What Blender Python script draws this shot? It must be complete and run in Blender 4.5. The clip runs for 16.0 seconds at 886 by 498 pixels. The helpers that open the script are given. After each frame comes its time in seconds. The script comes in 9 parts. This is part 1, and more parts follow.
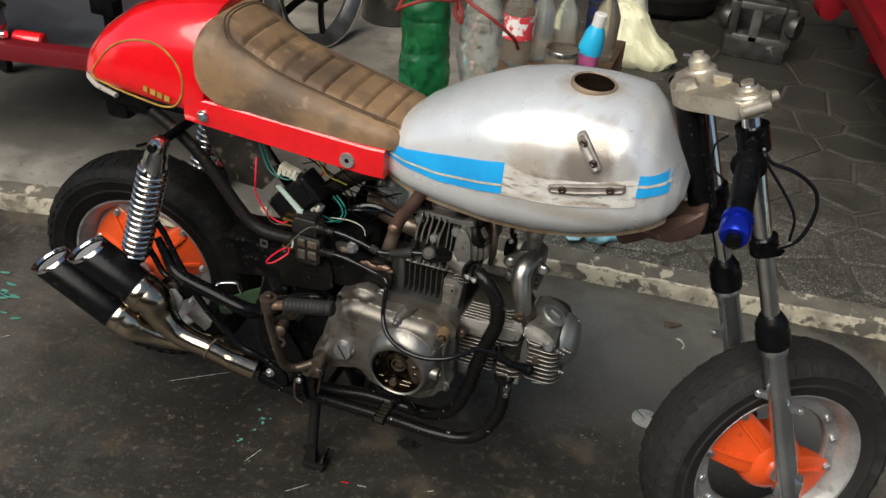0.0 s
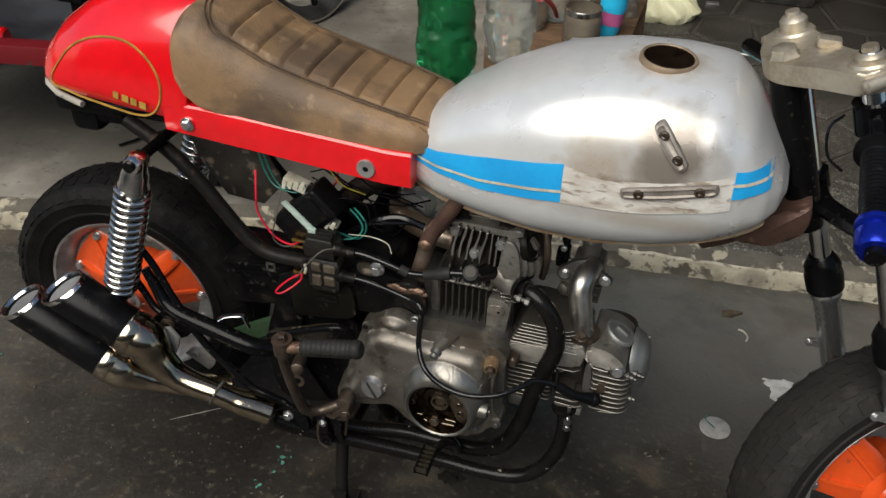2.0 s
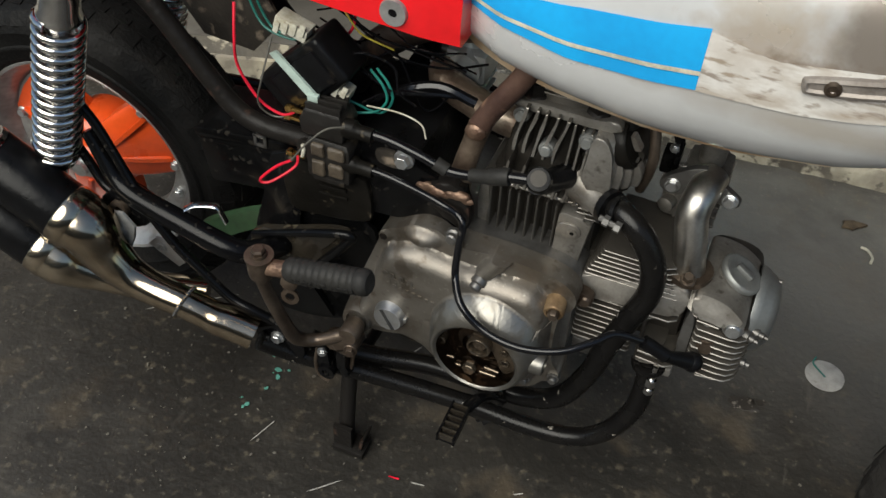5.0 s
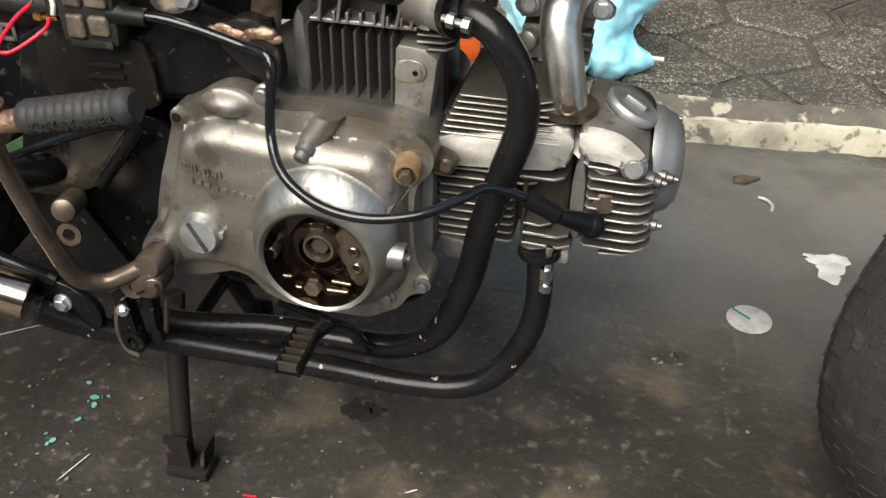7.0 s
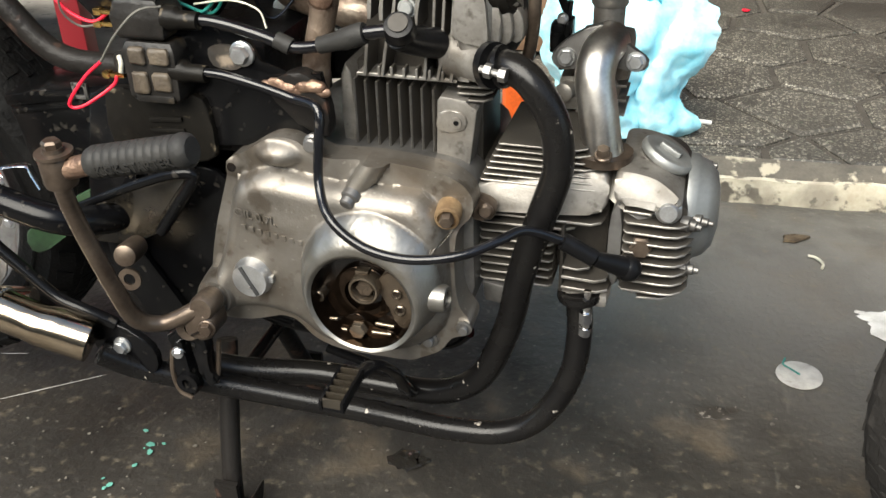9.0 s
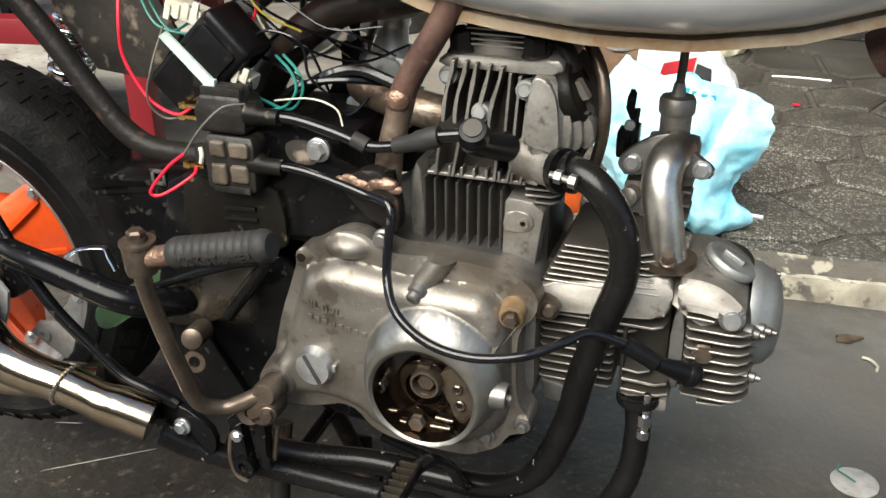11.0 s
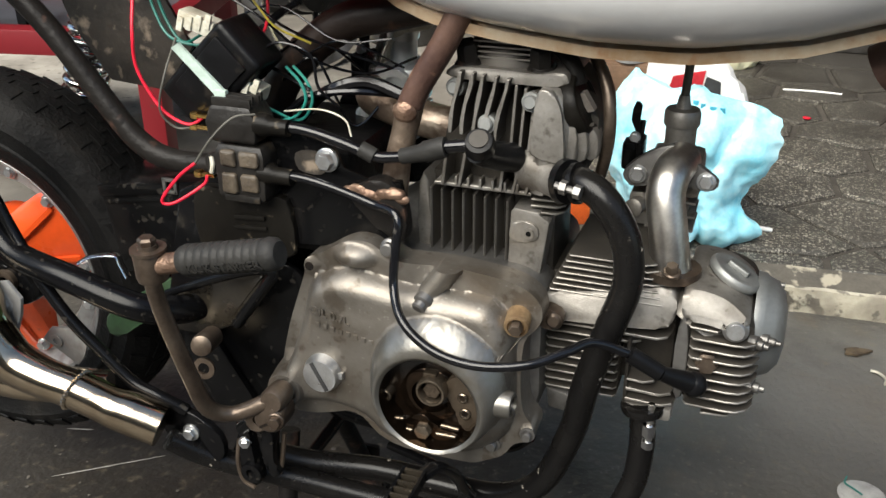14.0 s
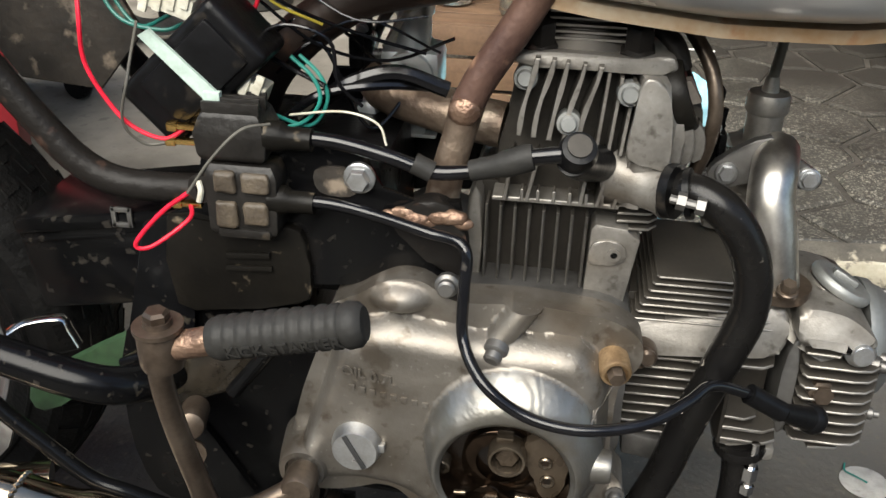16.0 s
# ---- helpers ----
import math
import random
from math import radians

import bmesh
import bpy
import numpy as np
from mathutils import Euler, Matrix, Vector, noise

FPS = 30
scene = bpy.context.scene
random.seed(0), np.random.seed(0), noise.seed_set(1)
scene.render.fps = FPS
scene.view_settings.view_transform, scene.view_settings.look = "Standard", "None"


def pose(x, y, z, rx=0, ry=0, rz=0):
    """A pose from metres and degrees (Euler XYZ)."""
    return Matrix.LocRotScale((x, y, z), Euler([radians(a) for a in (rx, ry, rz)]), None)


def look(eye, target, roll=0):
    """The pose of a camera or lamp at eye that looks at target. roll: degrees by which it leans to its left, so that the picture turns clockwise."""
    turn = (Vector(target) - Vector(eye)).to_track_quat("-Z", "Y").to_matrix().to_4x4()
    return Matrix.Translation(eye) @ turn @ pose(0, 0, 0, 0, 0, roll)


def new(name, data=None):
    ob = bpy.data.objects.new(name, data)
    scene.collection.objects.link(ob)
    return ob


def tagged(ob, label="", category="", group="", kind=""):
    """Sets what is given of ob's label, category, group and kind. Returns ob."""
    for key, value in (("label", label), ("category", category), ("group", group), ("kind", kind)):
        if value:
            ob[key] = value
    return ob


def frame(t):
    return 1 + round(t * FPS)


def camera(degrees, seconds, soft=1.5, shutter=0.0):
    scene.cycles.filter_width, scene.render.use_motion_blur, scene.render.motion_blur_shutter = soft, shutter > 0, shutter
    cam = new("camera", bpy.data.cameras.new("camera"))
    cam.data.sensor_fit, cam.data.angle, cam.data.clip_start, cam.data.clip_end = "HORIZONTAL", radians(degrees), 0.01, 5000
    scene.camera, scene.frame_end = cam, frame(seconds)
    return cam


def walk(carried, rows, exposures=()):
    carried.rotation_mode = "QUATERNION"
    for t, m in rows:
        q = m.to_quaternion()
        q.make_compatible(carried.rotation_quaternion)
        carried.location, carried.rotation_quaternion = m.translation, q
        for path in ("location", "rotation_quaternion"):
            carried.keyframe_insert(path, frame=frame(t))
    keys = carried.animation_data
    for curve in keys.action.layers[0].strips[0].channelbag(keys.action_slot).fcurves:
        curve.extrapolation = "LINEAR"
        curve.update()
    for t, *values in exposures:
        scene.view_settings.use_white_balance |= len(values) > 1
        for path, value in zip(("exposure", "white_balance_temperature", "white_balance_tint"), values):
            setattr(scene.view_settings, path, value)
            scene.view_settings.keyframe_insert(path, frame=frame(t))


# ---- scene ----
cam = camera(50.8, 16.0)
PATH = [
    (0, (0.415, -1.333, 1.475), (-0.08, 0.269, 0.385), 4.6),
    (0.5, (0.459, -1.47, 1.519), (-0.071, 0.187, 0.532), 4.1),
    (0.6, (0.459, -1.476, 1.518), (-0.074, 0.178, 0.53), 4.2),
    (1, (0.454, -1.477, 1.506), (-0.097, 0.161, 0.499), 3.9),
    (1.1, (0.459, -1.466, 1.498), (-0.095, 0.171, 0.491), 3.5),
    (1.5, (0.411, -1.349, 1.457), (-0.053, 0.274, 0.386), 4.6),
    (2, (0.272, -1.091, 1.394), (-0.207, 0.466, 0.234), 1.1),
    (2.2, (0.216, -1.002, 1.36), (-0.296, 0.504, 0.147), 0.3),
    (2.5, (0.169, -0.881, 1.288), (-0.393, 0.474, -0.071), 2.2),
    (2.9, (0.161, -0.777, 1.22), (-0.429, 0.542, -0.163), 3.7),
    (3, (0.164, -0.761, 1.222), (-0.435, 0.56, -0.156), 3.5),
    (3.2, (0.16, -0.748, 1.221), (-0.438, 0.551, -0.178), 3.3),
    (5.5, (0.152, -0.736, 1.176), (-0.273, 0.605, -0.246), 2.7),
    (6, (0.175, -0.735, 1.147), (-0.189, 0.622, -0.276), 1.8),
    (6.5, (0.217, -0.725, 1.006), (-0.14, 0.719, -0.33), 2.2),
    (7, (0.209, -0.715, 0.825), (-0.137, 0.881, -0.33), 1.0),
    (7.5, (0.215, -0.736, 0.798), (-0.171, 0.869, -0.332), 1.2),
    (8, (0.226, -0.73, 0.786), (-0.145, 0.876, -0.347), 1.0),
    (8.5, (0.224, -0.751, 0.795), (-0.235, 0.864, -0.291), -0.3),
    (9, (0.234, -0.749, 0.817), (-0.255, 0.901, -0.203), -1.3),
    (9.5, (0.226, -0.745, 0.82), (-0.297, 0.916, -0.164), -0.5),
    (10, (0.208, -0.754, 0.832), (-0.359, 0.923, -0.1), -0.4),
    (12.5, (0.214, -0.761, 0.847), (-0.377, 0.943, -0.019), -0.0),
    (13, (0.213, -0.766, 0.845), (-0.388, 0.937, -0.015), 0.3),
    (13.5, (0.213, -0.768, 0.844), (-0.409, 0.923, -0.024), -0.1),
    (14, (0.218, -0.765, 0.846), (-0.392, 0.934, -0.015), -0.2),
    (14.5, (0.213, -0.764, 0.847), (-0.39, 0.942, -0.005), 0.5),
    (15, (0.212, -0.763, 0.842), (-0.417, 0.93, -0.016), 0.6),
    (15.5, (0.133, -0.736, 0.836), (-0.393, 0.993, -0.02), 0.8),
    (16, (-0.02, -0.632, 0.815), (-0.237, 1.124, -0.118), 1.7),
]
walk(cam, [(t, look(eye, target, roll)) for t, eye, target, roll in PATH], [(0, 0.45, 6700, 6), (1.0, 0.49, 6700, 6), (2.0, 0.28, 6700, 6), (2.5, 0.18, 6650, 6), (3.0, 0.62, 6600, 5), (5.5, 0.46, 6600, 4), (6.5, 1.48, 6700, 6), (7.5, 1.66, 6700, 6), (10, 1.88, 6750, 5), (12.5, 1.38, 6650, 6), (16, 1.44, 6650, 6)])

# ---------------------------------------------------------------- light
world = bpy.data.worlds.new("sky")
scene.world = world
world.use_nodes = True
wn = world.node_tree
sky = wn.nodes.new("ShaderNodeTexSky")
sky.sky_type, sky.sun_disc = "NISHITA", False
sky.sun_elevation, sky.sun_rotation = radians(46), radians(195)
wn.links.new(sky.outputs[0], wn.nodes["Background"].inputs[0])
wn.nodes["Background"].inputs[1].default_value = 0.085

sun = new("sun", bpy.data.lights.new("sun", "SUN"))
sun.data.energy, sun.data.angle, sun.data.color = 3.3, radians(54), (1.0, 0.95, 0.89)
sun.matrix_world = look((-0.9, -3.3, 3.6), (0, 0, 0))


# ---------------------------------------------------------------- materials
def mat(name, col, rough=0.5, metal=0.0, col2=None, scale=30.0, amount=0.5, spots=None, spot_col=None,
        bump=0.0, bump_scale=120.0, rough_var=0.12, coat=0.0, trans=0.0, ior=1.45, random_value=0.0, detail=6.0, spec=0.5):
    """A surface with broad and fine mottling, optional spots of a second colour, and fine relief."""
    m = bpy.data.materials.new(name)
    m.use_nodes = True
    nt = m.node_tree
    N, L = nt.nodes, nt.links
    b = N["Principled BSDF"]
    co = N.new("ShaderNodeTexCoord")
    n1 = N.new("ShaderNodeTexNoise")
    n1.inputs["Scale"].default_value, n1.inputs["Detail"].default_value = scale, detail
    L.new(co.outputs["Object"], n1.inputs["Vector"])
    n2 = N.new("ShaderNodeTexNoise")
    n2.inputs["Scale"].default_value, n2.inputs["Detail"].default_value = scale * 9, 4
    L.new(co.outputs["Object"], n2.inputs["Vector"])
    mix = N.new("ShaderNodeMath")
    mix.operation = "MULTIPLY_ADD"
    mix.inputs[1].default_value = 0.35
    L.new(n2.outputs[0], mix.inputs[0])
    L.new(n1.outputs[0], mix.inputs[2])
    ramp = N.new("ShaderNodeValToRGB")
    lo, hi = 0.675 - 0.3 * amount, 0.675 + 0.3 * amount
    ramp.color_ramp.elements[0].position, ramp.color_ramp.elements[1].position = max(0, lo), min(1, hi)
    c2 = col2 or tuple(c * 0.6 for c in col)
    ramp.color_ramp.elements[0].color, ramp.color_ramp.elements[1].color = (*c2, 1), (*col, 1)
    L.new(mix.outputs[0], ramp.inputs[0])
    out = ramp.outputs[0]
    if random_value:
        oi = N.new("ShaderNodeObjectInfo")
        hsv = N.new("ShaderNodeHueSaturation")
        mr = N.new("ShaderNodeMapRange")
        mr.inputs[3].default_value, mr.inputs[4].default_value = 1 - random_value, 1 + random_value
        L.new(oi.outputs["Random"], mr.inputs[0])
        L.new(mr.outputs[0], hsv.inputs["Value"])
        L.new(out, hsv.inputs["Color"])
        out = hsv.outputs[0]
    if spots:
        sc, thr, soft_edge = spots
        n3 = N.new("ShaderNodeTexNoise")
        n3.inputs["Scale"].default_value, n3.inputs["Detail"].default_value = sc, 8
        L.new(co.outputs["Object"], n3.inputs["Vector"])
        r3 = N.new("ShaderNodeValToRGB")
        r3.color_ramp.elements[0].position, r3.color_ramp.elements[1].position = thr, thr + soft_edge
        L.new(n3.outputs[0], r3.inputs[0])
        mx = N.new("ShaderNodeMixRGB")
        L.new(r3.outputs[0], mx.inputs[0])
        L.new(out, mx.inputs[1])
        mx.inputs[2].default_value = (*spot_col, 1)
        out = mx.outputs[0]
    L.new(out, b.inputs["Base Color"])
    rr = N.new("ShaderNodeMapRange")
    rr.inputs[3].default_value, rr.inputs[4].default_value = max(0.02, rough - rough_var), min(1, rough + rough_var)
    L.new(n1.outputs[0], rr.inputs[0])
    L.new(rr.outputs[0], b.inputs["Roughness"])
    b.inputs["Metallic"].default_value = metal
    b.inputs["Specular IOR Level"].default_value = spec
    b.inputs["Coat Weight"].default_value = coat
    b.inputs["Coat Roughness"].default_value = 0.06
    b.inputs["Transmission Weight"].default_value = trans
    b.inputs["IOR"].default_value = ior
    if bump:
        nb = N.new("ShaderNodeTexNoise")
        nb.inputs["Scale"].default_value, nb.inputs["Detail"].default_value = bump_scale, 5
        L.new(co.outputs["Object"], nb.inputs["Vector"])
        bp = N.new("ShaderNodeBump")
        bp.inputs["Strength"].default_value, bp.inputs["Distance"].default_value = bump, 0.004
        L.new(nb.outputs[0], bp.inputs["Height"])
        L.new(bp.outputs[0], b.inputs["Normal"])
    return m


def grime(m, scale, thr, width, col, strength=1.0, stretch=(1, 1, 1), turn=0.0, detail=8.0, rough=None):
    """Lay a further patchy layer of colour over a surface: stains, dust, scratches along one way."""
    nt = m.node_tree
    N, L = nt.nodes, nt.links
    b = N["Principled BSDF"]
    base = b.inputs["Base Color"].links[0].from_socket
    co, mp, ns, rp = N.new("ShaderNodeTexCoord"), N.new("ShaderNodeMapping"), N.new("ShaderNodeTexNoise"), N.new("ShaderNodeMapRange")
    mp.inputs["Scale"].default_value, mp.inputs["Rotation"].default_value = stretch, (0, 0, radians(turn))
    L.new(co.outputs["Object"], mp.inputs[0])
    L.new(mp.outputs[0], ns.inputs["Vector"])
    ns.inputs["Scale"].default_value, ns.inputs["Detail"].default_value = scale, detail
    rp.inputs[1].default_value, rp.inputs[2].default_value, rp.inputs[4].default_value = thr, thr + width, strength
    L.new(ns.outputs[0], rp.inputs[0])
    mx = N.new("ShaderNodeMixRGB")
    L.new(rp.outputs[0], mx.inputs[0])
    L.new(base, mx.inputs[1])
    mx.inputs[2].default_value = (*col, 1)
    L.new(mx.outputs[0], b.inputs["Base Color"])
    if rough is not None:
        old = b.inputs["Roughness"].links[0].from_socket
        m2 = N.new("ShaderNodeMix")
        L.new(rp.outputs[0], m2.inputs[0])
        L.new(old, m2.inputs[2])
        m2.inputs[3].default_value = rough
        L.new(m2.outputs[0], b.inputs["Roughness"])
    return m


RUBBER = mat("rubber", (0.0095, 0.009, 0.0085), 0.6, spec=0.13, col2=(0.005, 0.005, 0.005), scale=18, spots=(9, 0.62, 0.2), spot_col=(0.026, 0.023, 0.019), bump=0.4, bump_scale=220)
DUSTYRUBBER = mat("dusty_rubber", (0.022, 0.02, 0.018), 0.7, col2=(0.014, 0.013, 0.012), scale=13, amount=0.9, spots=(24, 0.6, 0.2), spot_col=(0.05, 0.045, 0.04), bump=0.4, bump_scale=200, spec=0.25)
KERBTOP = mat("dirty_kerb_top", (0.13, 0.115, 0.09), 0.85, col2=(0.06, 0.053, 0.043), scale=20, amount=0.9, spots=(24, 0.6, 0.06), spot_col=(0.36, 0.32, 0.24), bump=0.7, bump_scale=80)
GRIP = mat("grip_rubber", (0.017, 0.0165, 0.0155), 0.55, spec=0.22, col2=(0.023, 0.022, 0.02), scale=40, bump=0.25)
RIM = mat("rim_paint", (0.42, 0.42, 0.41), 0.38, 0.55, col2=(0.26, 0.25, 0.24), scale=14, spots=(22, 0.6, 0.18), spot_col=(0.16, 0.13, 0.11))
ORANGE = mat("orange_enamel", (0.78, 0.09, 0.015), 0.3, col2=(0.62, 0.07, 0.012), scale=12, coat=0.4, spots=(30, 0.68, 0.1), spot_col=(0.12, 0.05, 0.03))
RED = mat("red_gloss_paint", (0.78, 0.006, 0.012), 0.2, col2=(0.62, 0.004, 0.008), scale=6, coat=0.8, rough_var=0.05)
grime(RED, 24, 0.66, 0.1, (0.5, 0.03, 0.03), 0.4)
GOLD = mat("gold_line", (0.5, 0.3, 0.06), 0.4, 0.2, scale=40)
LEATHER = mat("tan_leather", (0.3, 0.185, 0.095), 0.5, col2=(0.19, 0.115, 0.062), scale=9, amount=0.8, spots=(16, 0.58, 0.2), spot_col=(0.1, 0.07, 0.05), bump=0.3, bump_scale=420)
grime(LEATHER, 5, 0.5, 0.16, (0.075, 0.052, 0.036), 0.75, rough=0.6)
grime(LEATHER, 40, 0.62, 0.1, (0.42, 0.29, 0.17), 0.4)
grime(LEATHER, 12, 0.54, 0.1, (0.05, 0.037, 0.028), 0.7, stretch=(0.45, 1, 1))
SEAM = mat("seam_thread", (0.1, 0.06, 0.032), 0.7, scale=60)
BLACK = mat("black_frame_paint", (0.0025, 0.0025, 0.003), 0.2, spec=0.18, col2=(0.004, 0.004, 0.004), scale=20, spots=(80, 0.7, 0.05), spot_col=(0.03, 0.026, 0.02), rough_var=0.1)
grime(BLACK, 10, 0.6, 0.2, (0.022, 0.019, 0.016), 0.5, rough=0.4)
grime(BLACK, 95, 0.63, 0.06, (0.06, 0.053, 0.044), 0.35, detail=6)
BLACKPIPE = mat("black_heat_paint", (0.0045, 0.0042, 0.0042), 0.27, spec=0.24, col2=(0.007, 0.0065, 0.006), scale=25, spots=(75, 0.685, 0.03), spot_col=(0.3, 0.27, 0.23))
# dark tone carries the shade between fins as well as oil
FINFACE = mat("oily_shaded_fin_faces", (0.075, 0.067, 0.056), 0.55, 0.4, col2=(0.045, 0.04, 0.034), scale=34, amount=0.9)
PLASTIC = mat("black_plastic", (0.005, 0.005, 0.0055), 0.3, spec=0.16, col2=(0.003, 0.003, 0.003), scale=30, bump=0.12, spots=(45, 0.64, 0.12), spot_col=(0.025, 0.021, 0.017))
CABLE = mat("cable_sheath", (0.006, 0.006, 0.007), 0.14, scale=50, spec=0.42, spots=(60, 0.66, 0.06), spot_col=(0.05, 0.045, 0.04))
CHROME = mat("chrome", (0.7, 0.69, 0.67), 0.15, 1.0, col2=(0.6, 0.58, 0.55), scale=22, rough_var=0.06)
INTAKE = mat("dull_chrome", (0.66, 0.64, 0.6), 0.36, 1.0, col2=(0.36, 0.33, 0.29), scale=34, amount=0.9, rough_var=0.14)
STEEL = mat("zinc_bolt", (0.6, 0.615, 0.625), 0.32, 0.9, col2=(0.46, 0.46, 0.455), scale=60)
SPAREALLOY = mat("oily_spare_alloy", (0.1, 0.095, 0.088), 0.4, 0.7, col2=(0.03, 0.027, 0.024), scale=22, amount=0.95, spots=(20, 0.6, 0.1), spot_col=(0.3, 0.29, 0.27))
MUFFLER_STEEL = mat("warm_polished_steel", (0.54, 0.465, 0.355), 0.16, 1.0, col2=(0.28, 0.215, 0.145), scale=8, amount=0.8, spots=(14, 0.58, 0.2), spot_col=(0.2, 0.14, 0.085), rough_var=0.08)
ALLOY = mat("cast_alloy", (0.32, 0.305, 0.28), 0.46, 0.75, col2=(0.17, 0.155, 0.135), scale=30, amount=0.9, spots=(16, 0.6, 0.18), spot_col=(0.1, 0.08, 0.06), bump=0.09, bump_scale=700, rough_var=0.16)
# grimy core, darkened further for the shade inside the fin gaps
DARKCORE = mat("grimy_shaded_casting", (0.05, 0.044, 0.037), 0.55, 0.4, col2=(0.018, 0.016, 0.013), scale=26, amount=0.9)
CAPGREY = mat("oxidised_grey_alloy", (0.27, 0.275, 0.265), 0.5, 0.7, col2=(0.17, 0.175, 0.17), scale=26, amount=0.9, rough_var=0.15)
COVER = mat("worn_crankcase_alloy", (0.25, 0.232, 0.207), 0.52, 0.85, col2=(0.14, 0.124, 0.104), scale=16, amount=0.95, spots=(11, 0.57, 0.2), spot_col=(0.095, 0.074, 0.052), bump=0.1, bump_scale=420, rough_var=0.2)
POLISHED = mat("polished_alloy", (0.27, 0.265, 0.252), 0.4, 0.92, col2=(0.2, 0.185, 0.155), scale=17, amount=0.9, bump=0.05, bump_scale=300, rough_var=0.16)
grime(COVER, 5, 0.5, 0.2, (0.26, 0.235, 0.2), 0.6, rough=0.42)
grime(COVER, 60, 0.62, 0.1, (0.08, 0.06, 0.042), 0.7)
grime(ALLOY, 70, 0.62, 0.1, (0.07, 0.058, 0.046), 0.7)
grime(ALLOY, 9, 0.55, 0.2, (0.38, 0.365, 0.335), 0.5)
grime(COVER, 210, 0.66, 0.05, (0.42, 0.4, 0.36), 0.35, detail=3)
grime(COVER, 14, 0.55, 0.12, (0.13, 0.095, 0.065), 0.45, detail=9)
grime(COVER, 26, 0.6, 0.05, (0.09, 0.07, 0.05), 0.6, detail=10)
grime(ALLOY, 190, 0.62, 0.06, (0.14, 0.125, 0.105), 0.35, detail=3)
grime(POLISHED, 34, 0.58, 0.12, (0.2, 0.17, 0.13), 0.6, rough=0.45)
CARBGREY = mat("pale_carb_alloy", (0.55, 0.58, 0.59), 0.35, 0.6, col2=(0.36, 0.38, 0.38), scale=24, amount=0.9)
OILMETAL = mat("oil_wet_steel", (0.05, 0.033, 0.022), 0.14, 0.9, col2=(0.012, 0.008, 0.005), scale=70, amount=0.9, rough_var=0.1)
OILPLATE = mat("oily_dust_plate", (0.03, 0.025, 0.018), 0.2, spec=0.5, col2=(0.012, 0.01, 0.008), scale=26, amount=0.9, spots=(50, 0.62, 0.1), spot_col=(0.09, 0.075, 0.05), rough_var=0.12, bump=0.08)
# oily clutch inside; also the painted dark of holes and slits
OILDARK = mat("oily_brown_hole_dark", (0.012, 0.007, 0.004), 0.2, 0.0, col2=(0.003, 0.002, 0.0015), scale=45)
BRASS = mat("brass", (0.36, 0.25, 0.14), 0.45, 0.7, col2=(0.2, 0.13, 0.07), scale=60)
RUST = mat("rusty_brown_tube", (0.13, 0.075, 0.055), 0.5, 0.35, col2=(0.06, 0.032, 0.026), scale=22, amount=0.9, spots=(34, 0.62, 0.12), spot_col=(0.34, 0.2, 0.13), bump=0.25, bump_scale=160)
BLACKRUST = mat("rusty_black_steel", (0.0105, 0.009, 0.008), 0.42, 0.05, spec=0.15, col2=(0.012, 0.011, 0.01), scale=40, amount=0.9, spots=(38, 0.6, 0.1), spot_col=(0.065, 0.038, 0.028), bump=0.3)
RAWSTEEL = mat("ground_raw_steel", (0.26, 0.2, 0.15), 0.42, 0.75, col2=(0.1, 0.065, 0.048), scale=26, amount=0.95, spots=(22, 0.58, 0.14), spot_col=(0.42, 0.36, 0.29), bump=0.35, bump_scale=150)
BROWNTUBE = mat("dark_brown_tube", (0.04, 0.026, 0.02), 0.42, 0.2, col2=(0.016, 0.012, 0.01), scale=20, amount=0.9, spots=(30, 0.63, 0.1), spot_col=(0.11, 0.06, 0.04), bump=0.2, bump_scale=160)
COPPER = mat("weld_patch", (0.25, 0.165, 0.115), 0.42, 0.7, col2=(0.13, 0.078, 0.055), scale=60, bump=0.6, bump_scale=140)
LEVER = mat("rusted_chrome", (0.15, 0.118, 0.09), 0.36, 0.7, col2=(0.05, 0.034, 0.025), scale=30, amount=0.9)
FORKGREY = mat("silver_grey_paint", (0.74, 0.76, 0.76), 0.24, 0.95, col2=(0.52, 0.53, 0.53), scale=12, coat=0.1)
CLAMP = mat("bare_cast_clamp", (0.56, 0.5, 0.4), 0.4, 0.7, col2=(0.38, 0.32, 0.24), scale=20)
BLUE_ANOD = mat("blue_anodised", (0.01, 0.03, 0.42), 0.22, 0.7, scale=30)
CYANPAINT = mat("blue_decal", (0.015, 0.36, 0.75), 0.38, col2=(0.015, 0.3, 0.66), scale=14, spots=(11, 0.71, 0.03), spot_col=(0.35, 0.6, 0.75))
CREAM = mat("cream_line", (0.6, 0.57, 0.45), 0.5, scale=40)
FILLRUST = mat("rusted_filler", (0.19, 0.125, 0.08), 0.55, 0.3, col2=(0.3, 0.23, 0.16), scale=40, amount=0.9, bump=0.3)
PRIMER = mat("scraped_primer", (0.7, 0.685, 0.65), 0.55, col2=(0.5, 0.47, 0.43), scale=24, amount=0.9, bump=0.06, bump_scale=200)
grime(PRIMER, 16, 0.53, 0.14, (0.34, 0.28, 0.22), 0.7, stretch=(1, 1, 4), detail=10)
grime(PRIMER, 34, 0.57, 0.12, (0.16, 0.115, 0.08), 0.75, stretch=(1, 1, 5), detail=10)
grime(PRIMER, 60, 0.6, 0.08, (0.2, 0.15, 0.11), 0.6, stretch=(1, 1, 2), detail=8)
grime(PRIMER, 8, 0.46, 0.24, (0.36, 0.3, 0.245), 0.65, stretch=(1, 1, 2), detail=9)
